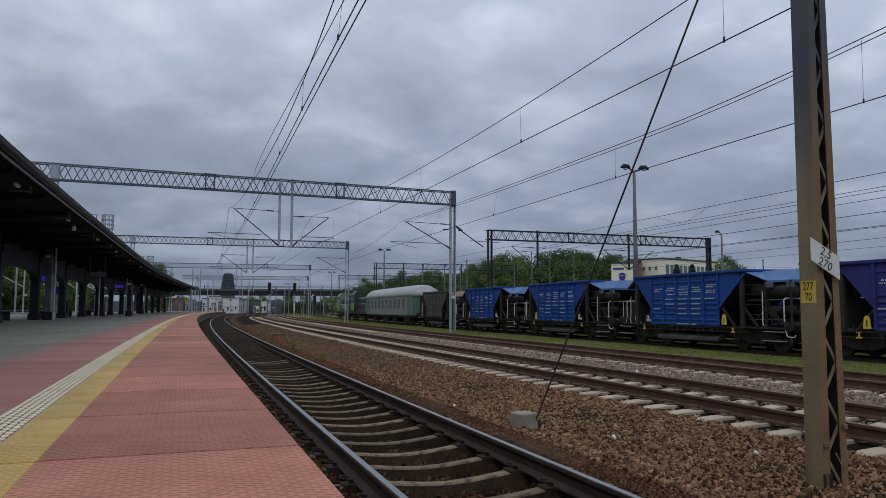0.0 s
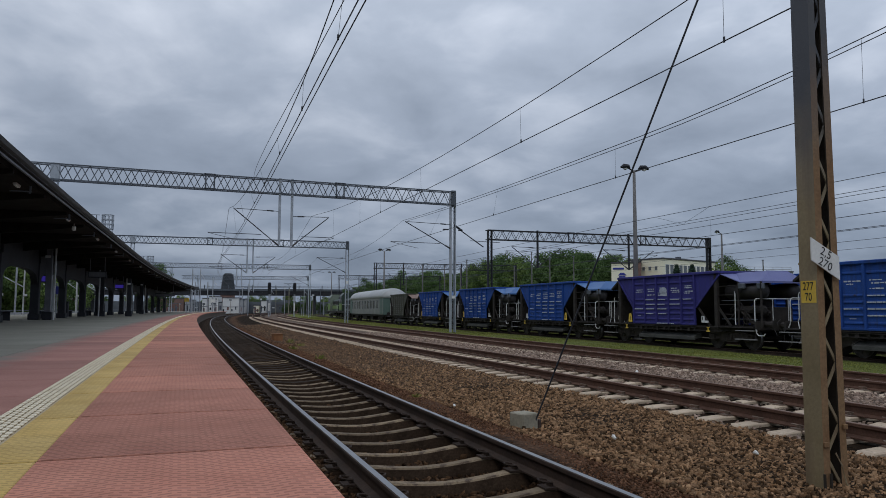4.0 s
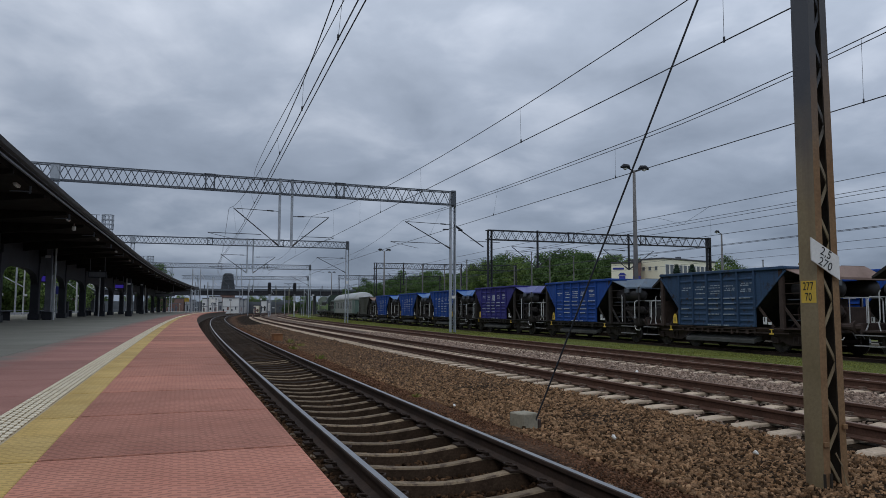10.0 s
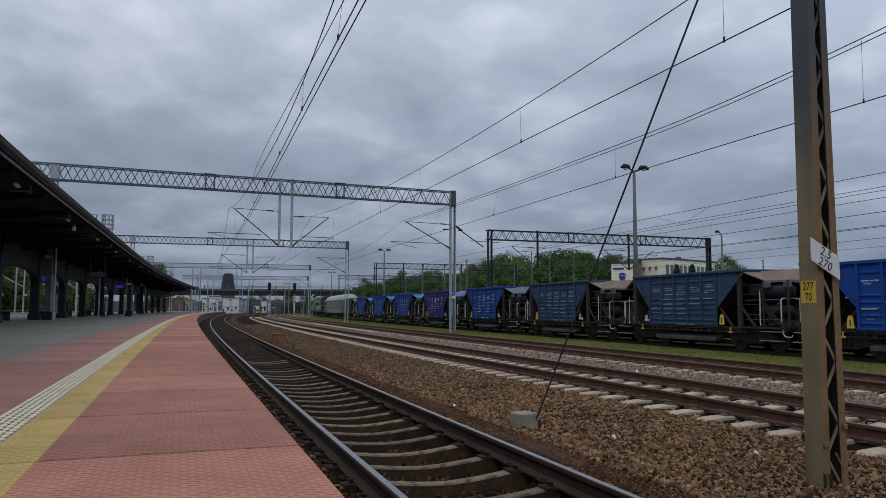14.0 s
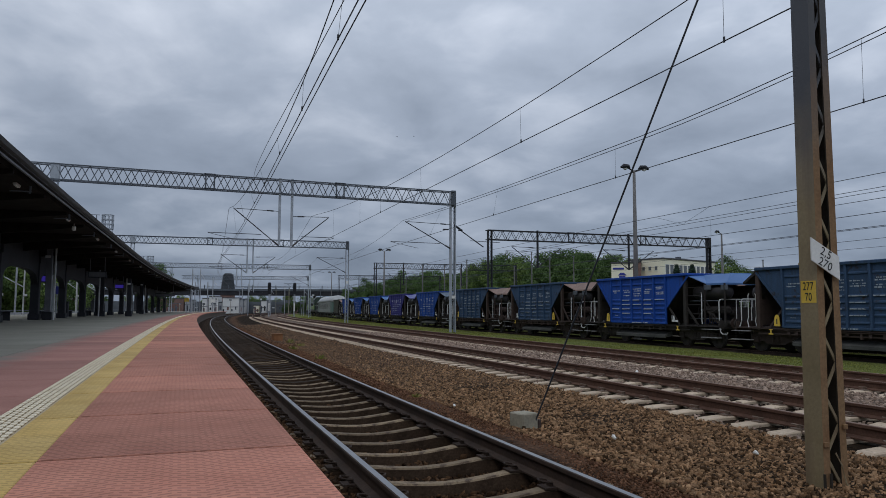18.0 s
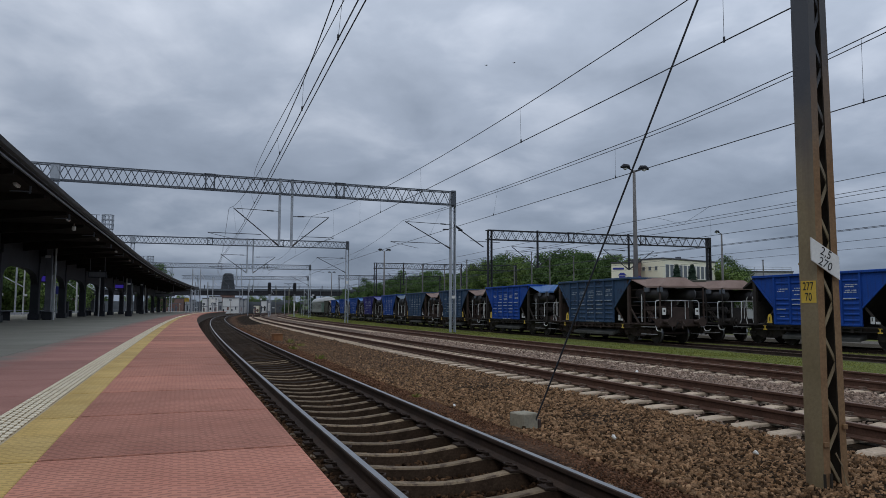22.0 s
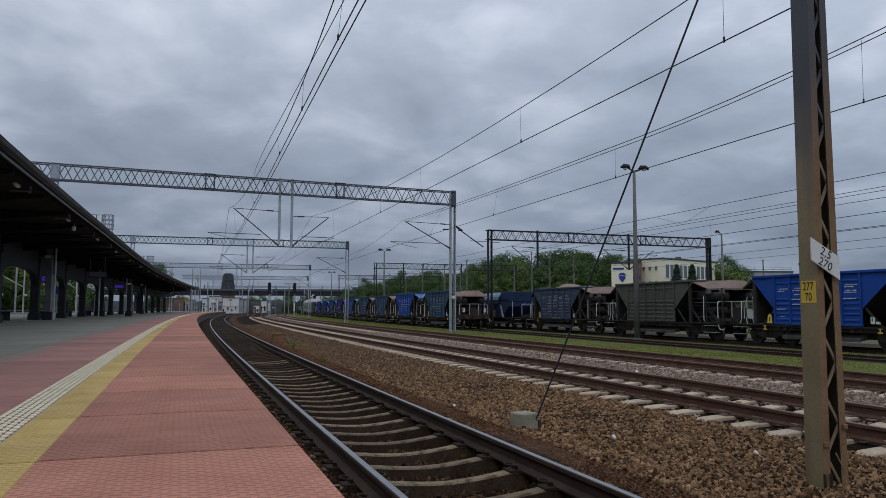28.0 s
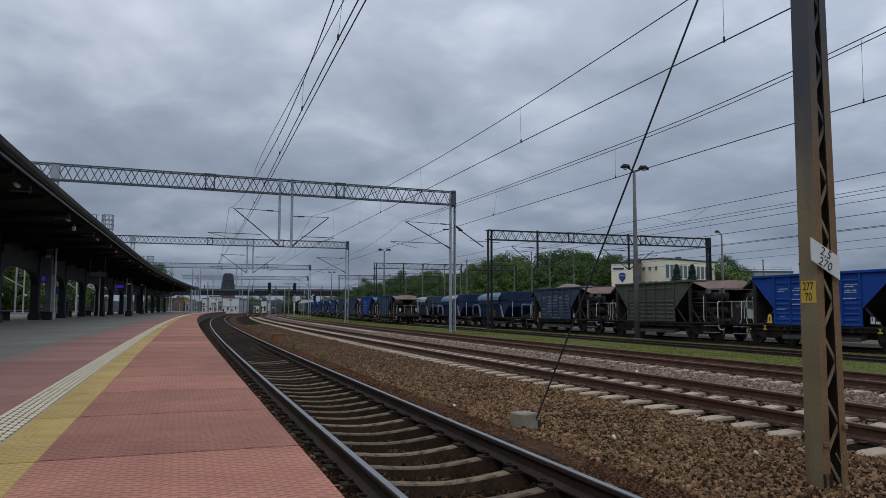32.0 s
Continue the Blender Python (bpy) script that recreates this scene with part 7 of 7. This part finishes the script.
def build_trees():
    kinds = []
    for seed, h, w, mat, lab in ((1, 12, 9, "leaf", "broad green leafy tree"), (2, 13, 8, "leaf_dark", "tall dark green leafy tree"), (3, 11, 9.5, "leaf", "wide green leafy tree"), (4, 12.5, 8, "leaf_pale", "pale green leafy tree"), (5, 12, 10, "leaf_dark", "broad dark green tree")):
        c, t = crown_mesh(seed, h, w, mat)
        kinds.append((c, t, lab))
    rng = random.Random(5)
    # belt beyond the yard
    s = 104.0
    while s < 330:
        for d in (62, 72):
            q = at(s, d)
            if q.x > 0.200 * q.y or q.x < -0.065 * q.y:
                continue
            plant(kinds[rng.choice((1, 1, 4, 4, 1))], s + rng.uniform(-1.5, 1.5), d + rng.uniform(-3, 3), rng.uniform(0.80, 1.02) * (1.0 + 0.0012 * max(0, s - 110)) * (0.93 if q.x < 4 else 1.0), rng.uniform(0, 360))
        s += 5.2
    for k in range(9):
        plant(kinds[rng.choice((1, 4, 0))], 0, 0, rng.uniform(0.92, 1.06), rng.uniform(0, 360), world=(-12 + 4.2 * k, 206 + rng.uniform(-6, 6)))
    for k in range(7):
        plant(kinds[rng.choice((1, 4))], 0, 0, rng.uniform(0.9, 1.12) + 0.02 * k, rng.uniform(0, 360), world=(-30 + 5.0 * k, 282 + rng.uniform(-6, 6)))
    for x, y, k in ((50.6, 131, 0.98), (53.5, 134, 0.95), (88, 201, 0.95), (97, 204, 0.92), (103, 202, 0.9), (47, 150, 0.95), (40, 150, 1.0), (26.5, 141, 1.02), (30.5, 142, 1.05), (33.5, 141, 1.0), (23.0, 142, 1.02)):
        plant(kinds[rng.randrange(5)], 0, 0, k, rng.uniform(0, 360), world=(x, y))
    for k in range(12):
        plant(kinds[rng.choice((1, 4, 4))], 0, 0, (0.56 + 0.036 * k) * rng.uniform(0.95, 1.05), rng.uniform(0, 360), world=(-25.0 + 2.1 * k, 190 + rng.uniform(-4, 4)))
    for x, k in ((-44, 0.62), (-39, 0.78), (-34, 0.84)):
        plant(kinds[rng.choice((0, 2, 3))], 0, 0, k, rng.uniform(0, 360), world=(x, 284), group="far trees")
    plant(kinds[1], 0, 0, 1.08, 80, world=(-75.2, 190), group="trees beyond the platform")
    # a closed row behind the yard wagons
    for k in range(17):
        x = 7.6 + 1.55 * k
        plant(kinds[rng.choice((0, 1, 1, 4, 4, 2))], 0, 0, rng.uniform(0.88, 1.00), rng.uniform(0, 360), world=(x, 134 + rng.uniform(-4, 5)))
    # shrubs and trees beyond the platform
    for k in range(26):
        plant(kinds[rng.choice((1, 4))], 14 + 5.0 * k, -29 - rng.uniform(0, 7), rng.uniform(0.72, 0.92), rng.uniform(0, 360), group="trees beyond the platform")
    for s, d, k in ((112, -26, 0.95), (118, -30, 1.0), (150, -30, 0.9), (165, -32, 0.8)):
        plant(kinds[rng.randrange(5)], s, d, k, rng.uniform(0, 360), group="trees beyond the platform")
    # far woods behind the bridge
    for k in range(34):
        plant(kinds[rng.randrange(5)], 0, 0, rng.uniform(0.5, 0.72), rng.uniform(0, 360), world=(-150 + 6.2 * k, 300 + rng.uniform(-12, 12)), group="far trees")
    for k in range(14):
        plant(kinds[rng.choice((1, 4))], 246 + rng.uniform(-6, 6), 9 + 2.2 * k, rng.uniform(0.24, 0.38), rng.uniform(0, 360), "low shrub under the bridge", group="shrubs under the bridge")
    # two spruces by the building
    rr = np.random.default_rng(9)
    V, F = [], []
    for i in range(1900):
        z = rr.uniform(0.06, 1.0)
        r = (1 - z) ** 0.85 * rr.uniform(0.25, 1.0) ** 0.6 * (0.85 + 0.15 * math.sin(z * 43)) + 0.015
        a = rr.uniform(0, 6.283)
        c = np.array((math.cos(a) * r * 2.3, math.sin(a) * r * 2.3, z * 7.6))
        out = np.array((math.cos(a), math.sin(a), -0.35))
        side = np.array((-math.sin(a), math.cos(a), rr.uniform(-0.4, 0.4)))
        k = len(V)
        V += [c - out * 0.35, c - side * 0.16, c + out * 0.28, c + side * 0.16]
        F.append((k, k + 1, k + 2, k + 3))
    me = bpy.data.meshes.new("crown")
    me.from_pydata([tuple(p) for p in V], [], F)
    me.materials.append(M["needle"])
    tk = Shape().rod((0, 0, -0.4), (0, 0, 7.0), 0.14, 6, 0.03).data("trunk", "bark")
    for x, y, k in ((37.7, 116.0, 1.2), (40.2, 116.0, 1.2)):
        plant((me, tk, "dark spruce in front of the cream building"), 0, 0, k, 40 * k, world=(x, y))


build_trees()

# ---- buildings and the far end ----


def building(name, m, size, wall, label, windows=(), roof_mat="roof_felt", ledge=0.25, win_mat="glass_dark", frame_mat="white_paint"):
    """A block with its front on -y: size (w, depth, h); windows (face, x, z, w, h) with face 'f' or 's'."""
    w, dp, h = size
    b = thing(name, m, label, "building")
    part("wall", Shape().box((0, dp / 2, h / 2), (w, dp, h)), wall, b)
    part("roof", Shape().box((0, dp / 2, h + 0.12), (w + ledge, dp + ledge, 0.26), bev=0.03), roof_mat, b)
    for face, x, z, ww, hh in windows:
        if face == "f":
            wn = part("window", Shape().box((x, -0.03, z + hh / 2 + 0.04), (ww + 0.16, 0.08, 0.08)).box((x, -0.03, z - hh / 2 - 0.04), (ww + 0.16, 0.10, 0.08)).box((x - ww / 2 - 0.04, -0.03, z), (0.08, 0.08, hh)).box((x + ww / 2 + 0.04, -0.03, z), (0.08, 0.08, hh)), frame_mat, b)
            part("pane", Shape().box((x, -0.012, z), (ww, 0.02, hh)), win_mat, wn)
        else:
            wn = part("window", Shape().box((-w / 2 - 0.03, x, z + hh / 2 + 0.04), (0.08, ww + 0.16, 0.08)).box((-w / 2 - 0.03, x, z - hh / 2 - 0.04), (0.10, ww + 0.16, 0.08)), frame_mat, b)
            part("pane", Shape().box((-w / 2 - 0.012, x, z), (0.02, ww, hh)), win_mat, wn)
    return b


def build_far():
    wins = [("f", -6.7 + 1.30 * k, z, 0.95, 2.2) for k in range(11) for z in (8.4, 5.2, 2.0)]
    wins += [("s", 1.4 + 1.25 * k, z, 0.5, 0.6) for k in range(3) for z in (8.9, 6.4)]
    b = building("office_building", pose(42.96, 124.98, -0.6, 0, 0, 38), (15.6, 7.2, 10.4), "render_cream", "low cream office building with a white window band", wins, win_mat="glass_pale")
    low = building("low_building", pose(68.0, 150.0, -0.6, 0, 0, 5), (10.5, 5.0, 9.8), "render_grey", "far grey flat-roofed building with a roof railing")
    for z in (10.4, 10.9):
        part("roof_rail", Shape().rod((-5.0, 0.2, z), (5.0, 0.2, z), 0.05, 4), "galv", low)
    for k in range(6):
        part("rail_post", Shape().rod((-5.0 + 2 * k, 0.2, 9.9), (-5.0 + 2 * k, 0.2, 10.9), 0.05, 4), "galv", low)
    part("roof_vent", Shape().box((1.0, 3.0, 10.9), (0.7, 0.7, 0.8)), "galv_dark", b)
    b = building("sign_building", pose(29.9, 120.0, -0.6, 0, 0, -15), (3.5, 6.0, 9.6), "render_cream", "cream gable block with a blue emblem", [])
    part("emblem", Shape().prism([(-0.5, 7.1), (0.0, 6.4), (0.5, 7.1), (0.5, 7.5), (-0.5, 7.5)], -0.06, -0.02, "y").prism([(-0.7, 7.6), (0.7, 7.6), (0.3, 8.05), (-0.3, 8.05)], -0.06, -0.02, "y"), "sign_blue", b, "blue emblem")
    part("blue_stripe", Shape().box((-0.6, -0.03, 8.75), (1.8, 0.04, 0.32)), "sign_blue", b)
    b = building("link_block", pose(32.5, 121.0, -0.6, 0, 0, -15), (1.6, 5.0, 9.9), "brick_red", "narrow brown block between the cream buildings", [])
    part("blue_stripe", Shape().box((0.05, -0.03, 7.3), (1.3, 0.04, 0.5)).box((0.05, -0.03, 6.2), (1.3, 0.04, 0.5)), "sign_blue", b)
    # road bridge over the tracks
    br = thing("road_bridge", stand(232.0, 0, 0), "dark steel road bridge across the tracks", "bridge")
    part("deck", Shape().box((-60, 0, 6.2), (360, 9, 1.5)), "bridge_steel", br)
    part("parapet", Shape().box((-60, -4.5, 7.15), (360, 0.15, 0.45)).box((-60, -4.5, 7.8), (360, 0.1, 0.10)).box((-60, -4.5, 8.1), (360, 0.1, 0.12)), "bridge_rail", br, "grey-blue parapet")
    part("edge_beam", Shape().box((-60, -4.62, 6.9), (360, 0.25, 0.35)), "bridge_rail", br)
    # twin columns between the tracks, walls further out
    for x in (-62, -48, -34, 16.6, 18.6, 44, 58, 72):
        part("pier", Shape().box((x, 0, 2.5), (0.75, 7.0, 6.2), bev=0.1), "bridge_steel", br)
    for k in range(40):
        part("girder_rib", shared("girder_rib", lambda: Shape().box((0, -4.54, 6.1), (0.18, 0.12, 1.25)), "bridge_steel"), None, br, m=pose(-70 + 3.2 * k, 0, 0))
    for k in range(24):
        part("parapet_post", shared("parapet_post", lambda: Shape().box((0, -4.65, 7.6), (0.25, 0.25, 1.7)), "bridge_rail"), None, br, m=pose(-70 + 7.0 * k, 0, 0))
    # low buildings seen under the bridge
    for s, d, size, mat, label in ((258, 8, (7, 6, 3.4), "brick_red", "dull brick low building behind the bridge"), (256, 27, (9, 6, 4.0), "render_grey", "grey low building behind the bridge"), (256, 46, (16, 6, 4.4), "brick_red", "long brick shed behind the bridge")):
        wn = [("f", -size[0] / 2 + 1.4 + 2.0 * k, 2.2, 1.0, 1.0) for k in range(int(size[0] / 2))]
        building("low_building", stand(s, d, -0.6), size, mat, label, wn, frame_mat="grey_paint")
    # pale cabins and tanks in a row, and darker sheds beside them
    for x0, x1, h, mat, label in ((-103.0, -90.5, 5.3, "brick_red", "brown shed beyond the far platform end"), (-90.0, -87.6, 4.8, "render_grey", "grey cabin beyond the far platform end"), (-84.0, -81.9, 5.4, "render_white", "white cabin behind the bridge"), (-81.6, -78.4, 6.0, "render_white", "white block behind the bridge"), (-78.2, -77.1, 4.0, "render_grey", "grey narrow cabin behind the bridge"), (-76.9, -71.2, 5.6, "render_white", "wide white block with dark stripes behind the bridge"), (-71.0, -68.8, 5.2, "render_grey", "grey block behind the bridge"), (-66.0, -64.2, 3.0, "render_cream", "small cream hut behind the bridge"), (-63.6, -61.6, 4.6, "render_white", "pale narrow block behind the bridge")):
        w_ = x1 - x0
        b = building("low_building", pose((x0 + x1) / 2, 252, -0.6), (w_, 4.0, h), mat, label, [])
        rnd = random.Random(int(-x0 * 10))
        part("dark_band", Shape().box((0, -0.03, h * rnd.uniform(0.45, 0.7)), (w_ * 0.94, 0.05, rnd.uniform(0.1, 0.3))), "galv_dark", b)
        x = -w_ / 2 + rnd.uniform(0.3, 0.9)
        while x < w_ / 2 - 0.4:
            hh = rnd.uniform(0.7, 2.4)
            part("opening", Shape().box((x, -0.03, rnd.uniform(0.2, 1.6) + hh / 2), (rnd.uniform(0.25, 0.7), 0.05, hh)), rnd.choice(("glass_dark", "galv_dark", "brick_red")), b)
            x += rnd.uniform(0.7, 1.9)
    g = thing("grey_fence", pose(-56.6, 250, -0.6), "tall grey slatted fence under the bridge", "fence")
    for k in range(26):
        part("fence_slat", shared("fence_slat", lambda: Shape().box((0, 0, 2.5), (0.26, 0.06, 5.0)), "bridge_rail"), None, g, m=pose(-4.2 + 0.335 * k, 0, 0))
    part("fence_rail", Shape().box((0, 0.08, 1.2), (8.8, 0.08, 0.12)).box((0, 0.08, 4.0), (8.8, 0.08, 0.12)), "galv_dark", g)
    rng = random.Random(21)
    for k in range(46):
        d, h = -26 + 1.45 * k + rng.uniform(-0.6, 0.6), rng.choice((2.2, 3.2, 4.4, 5.6, 7.6))
        p = thing("far_pole", stand(205 + rng.uniform(-12, 22), d, -0.6), "slim pole by the far tracks", "pole", "far poles")
        part("pole_shaft", Shape().rod((0, 0, 0), (0, 0, h), rng.choice((0.06, 0.09, 0.11)), 5), rng.choice(("galv", "concrete", "galv_dark", "galv_dark")), p)
        part("pole_cap", Shape().box((0, 0, h), (rng.uniform(0.3, 0.8), 0.3, rng.uniform(0.2, 0.5))), rng.choice(("galv_dark", "galv_dark", "grey_paint")), p)
    part("embankment", Shape().box((-10, 34, 1.6), (190, 1.0, 4.4)), "bridge_rail", br, "grey embankment wall behind the bridge")
    # tower with a dark mansard roof
    t = thing("roof_tower", pose(-89.5, 300, -0.6), "tall tower with a dark stepped roof beyond the bridge", "tower")
    part("tower_wall", Shape().box((0, 0, 5), (4.6, 5, 10.4)), "brick_red", t)
    part("tower_roof", Shape().tube([(0, 0, 10.2), (0, 0, 12.2), (0, 0, 13.0), (0, 0, 15.8), (0, 0, 16.6)], [2.9, 2.7, 2.5, 2.2, 1.4], 8), "tile_dark", t, "dark slate roof")
    # poles, boards and a fence at the far platform end and beyond the platform
    for s, d, h in ((128, -2.6, 5.2), (131, -4.0, 7.5), (140, -6, 8.0), (124, -5, 4.2), (150, -3.0, 7.0), (170, 3.2, 7.5), (176, -9, 8), (180, 8, 7), (186, 16, 7), (36, -19.5, 7), (47, -20, 7.5), (60, -20, 7.5), (73, -20, 7.5), (84, -20, 7.5), (100, -20, 7.5), (115, -20, 7.5)):
        p = thing("steel_pole", stand(s, d, PLAT_Z - 0.1 if -18 < d < -2 and s < 170 else -0.5), "slim grey steel pole", "pole", "slim poles")
        part("pole_shaft", Shape().rod((0, 0, 0), (0, 0, h), 0.09, 7), "galv", p)
        part("pole_arm", Shape().rod((0, 0, h * 0.9), (-1.6 if d < -10 else 0.7, 0, h * 0.78), 0.05, 5), "galv", p)
    for s, d, w, z, mat, label in ((115.5, -5.0, 0.68, 1.95, "yellow_paint", "yellow information board on a post"), (150, -2.9, 0.9, 2.2, "white_paint", "white board on a post"), (57, -11.2, 0.5, 1.9, "sign_blue", "blue information panel on a slim post"), (47, -19.8, 1.2, 4.3, "grey_paint", "grey board on a pole")):
        p = thing("notice_board", stand(s, d, PLAT_Z if d > -18 else -0.5), label, "board")
        part("board_post", Shape().rod((0, 0, 0), (0, 0, z + 0.5), 0.05, 6), "galv", p)
        part("board", Shape().box((0, -0.07, z), (w, 0.06, 0.55 if w < 1 else 0.9), bev=0.01), mat, p)
    # pale low wall, sheds and white masts beyond the platform
    w = thing("boundary_wall", None, "pale low wall beyond the platform", "wall", kind="structure")
    part("wall_body", Shape().sweep([(-24.4, -0.6), (-24.4, 0.75), (-24.7, 0.75), (-24.7, -0.6)], list(np.arange(30, 150, 4.0))), "render_grey", w)
    for s, d, h, r in ((47.5, -13.2, 3.4, 0.05), (53.0, -14.9, 4.0, 0.06), (58.0, -15.0, 4.0, 0.05), (66.0, -15.2, 4.2, 0.06), (79.0, -15.0, 4.0, 0.06), (88.0, -15.0, 5.0, 0.09), (101.0, -15.0, 5.0, 0.09)):
        p = thing("white_mast", stand(s, d, PLAT_Z), "white painted steel mast with a slanting stay", "mast", "white masts beyond the platform")
        part("mast_shaft", Shape().rod((0, 0, 0), (0, 0, h), r, 8), "grey_paint", p)
        part("mast_stay", Shape().rod((0, 0, h * 0.55), (-1.5, 0.2, h * 0.75), 0.04, 5), "galv", p)
        part("mast_bracket", Shape().box((0.12, -0.1, h * 0.4), (0.3, 0.1, 0.18), bev=0.01), "grey_paint", p)
    f = thing("fence", None, "grey mesh fence beyond the platform", "fence", kind="structure")
    rails = Shape()
    for z in (0.4, 1.5):
        rails.tube([at(s, -21.5, z - 0.5) for s in range(0, 180, 6)], 0.03, 4)
    part("fence_rail", rails, "galv_dark", f)
    for k in range(60):
        part("fence_post", shared("fence_post", lambda: Shape().rod((0, 0, 0), (0, 0, 1.2), 0.035, 5), "galv_dark"), None, f, m=stand(3 * k, -21.5, -0.5))
    bx = thing("track_box", stand(35.4, 1.95, ground_z(1.95), 8), "small rusty orange box on the ballast", "box")
    part("box_body", Shape().box((0, 0, 0.14), (0.42, 0.5, 0.34), bev=0.02), "box_orange", bx)
    part("box_lid", Shape().box((0, 0, 0.33), (0.46, 0.54, 0.04), bev=0.01), "box_orange", bx)
    # small litter on the ballast
    for s, d, r in ((7.3, 2.55, 0.035), (10.4, 1.75, 0.03), (13.5, 5.2, 0.03), (5.9, 3.3, 0.03), (14.6, 7.9, 0.05)):
        solid("litter", Shape().tube([(-r, 0, 0), (0, r * 0.4, r * 0.6), (r, 0, 0.2 * r)], [r * 0.4, r * 0.7, r * 0.3], 6), "white_speck", stand(s, d, ground_z(d) + 0.05, 30 * d), "crumpled white scrap of litter on the ballast", "litter", "litter")


build_far()


def build_weeds():
    """Small yellowish weeds on the reddish dirt."""
    for k, (s, d) in enumerate(((33.0, 2.25), (34.5, 2.5), (30.2, 2.35), (36.5, 2.2), (27.5, 1.7), (22.0, 1.75), (41.0, 2.6), (12.0, 1.62))):
        rng = np.random.default_rng(40 + k)
        sh = Shape()
        for i in range(46):
            a, r, h = rng.uniform(0, 6.28), rng.uniform(0.02, 0.30), rng.uniform(0.05, 0.26)
            p = Vector((math.cos(a) * r, math.sin(a) * r, 0))
            tip = p * 1.5 + Vector((0, 0, h))
            u = Vector((-math.sin(a), math.cos(a), 0)) * 0.03
            sh.add([p - u, p + u, tip + u * 0.6, tip - u * 0.6], [(0, 1, 2, 3)])
        solid("weed", sh, "blade", stand(s, d, ground_z(d) - 0.01, 50 * k) @ Matrix.Scale(0.6 if s > 20 else 0.3, 4), "small yellowish weed on reddish dirt", "weed", "weeds by the track")


build_weeds()

# ---- van on the road ----
ROAD = []


def build_van():
    v = thing("delivery_van", None, "white delivery van driving along the far road", "van")
    part("van_body", Shape().prism([(-2.6, 0.45), (2.5, 0.45), (2.55, 1.15), (1.9, 1.35), (1.35, 2.1), (-2.6, 2.35)], -0.95, 0.95, "x"), "white_paint", v, m=pose(0, 0, 0))
    part("windscreen", Shape().prism([(1.93, 1.34), (1.40, 2.06), (1.36, 2.04), (1.89, 1.32)], -0.85, 0.85, "x"), "glass_dark", v)
    for y in (-1.6, 1.6):
        for x in (-0.85, 0.85):
            part("wheel", Shape().rod((x - 0.1, y, 0.36), (x + 0.1, y, 0.36), 0.36, 14), "tank", v)
    ROAD.append(v)


build_van()

# ---- birds ----
BIRDS = []


def build_birds():
    for k in range(2):
        b = thing("bird", None, "small dark bird in flight", "bird", "birds")
        part("bird_body", Shape().tube([(0, -0.17, 0), (0, -0.08, 0.01), (0, 0.05, 0.02), (0, 0.13, 0.02), (0, 0.18, 0.015)], [0.012, 0.035, 0.05, 0.035, 0.008], 7), "bird", b)
        wings = []
        for sx in (-1, 1):
            w = part("wing", Shape().prism([(0, -0.06), (sx * 0.16, -0.05), (sx * 0.30, -0.10), (sx * 0.17, 0.06), (0, 0.07)], -0.006, 0.006, "z"), "bird", b, m=pose(0, 0, 0.03))
            wings.append((w, sx))
        part("tail", Shape().prism([(-0.05, -0.28), (0.05, -0.28), (0.02, -0.14), (-0.02, -0.14)], -0.004, 0.004, "z"), "bird", b)
        BIRDS.append((b, wings))


build_birds()

# ---- motion of the train and the birds ----


def rolled(t):
    """Metres that the train has gone since the start."""
    u = t / 32.0
    return 109.30 * u - 4.249 * u ** 2 + 12.275 * u ** 3 + 12.072 * u ** 4


def vehicle_pose(s, pivot):
    a, b = at(s - pivot, yard_line(s - pivot), RAIL_4), at(s + pivot, yard_line(s + pivot), RAIL_4)
    c = (a + b) / 2
    y = b - a
    return pose(c.x, c.y, c.z, 0, 0, -math.degrees(math.atan2(y.x, y.y)))


def motions():
    for v, s, pivot in TRAIN:
        walk(v, [(k * 1.0, vehicle_pose(s + rolled(k), pivot)) for k in range(33)])
    deck = stand(232.0, 0, 0)
    walk(ROAD[0], [(t, deck @ pose(-6.0 + 13.4 * (t - 13.0), 1.0, 6.95, 0, 0, -90)) for t in (0.0, 7.0, 13.0, 14.0, 17.0)] + [(32.0, deck @ pose(105.0, 1.0, 6.95, 0, 0, -90))])
    times = [0.0]
    while times[-1] < 31.9:
        times.append(times[-1] + 0.12)
    times[-1] = 32.0
    for w, y in WHEELSETS:
        walk(w, [(t, pose(0, y, 0.46) @ Matrix.Rotation(-rolled(t) / 0.46, 4, "X")) for t in times])
    tracks = (((0.0, -60, 460, 40), (16.0, -18, 210, 52), (21.0, -0.6, 130, 35.0), (21.8, 4.4, 110, 38.0), (22.6, 13.6, 90, 34.9), (23.0, 18.3, 80, 33.3), (23.6, 26.0, 70, 31.6), (24.0, 30.6, 64, 29.3), (25.0, 42.0, 50, 27.0), (32.0, 130.0, -50, 22.0)),
              ((0.0, -55, 460, 42), (16.0, -14, 210, 52), (21.0, 4.1, 130, 35.0), (21.8, 8.8, 110, 38.3), (22.6, 17.0, 90, 36.1), (23.0, 21.5, 80, 34.6), (23.6, 29.6, 70, 32.8), (24.0, 34.0, 64, 31.0), (25.0, 46.0, 50, 28.0), (32.0, 135.0, -50, 22.0)))
    for (b, wings), rows in zip(BIRDS, tracks):
        walk(b, [(t, pose(x, y, z, 0, 0, -110 if t > 22 else -75)) for t, x, y, z in rows])
        for w, sx in wings:
            walk(w, [(k * 0.1, pose(0, 0, 0.03, 0, sx * (-12 + 34 * math.sin(k * 0.1 * 2 * math.pi / 0.42)))) for k in range(321)])


motions()
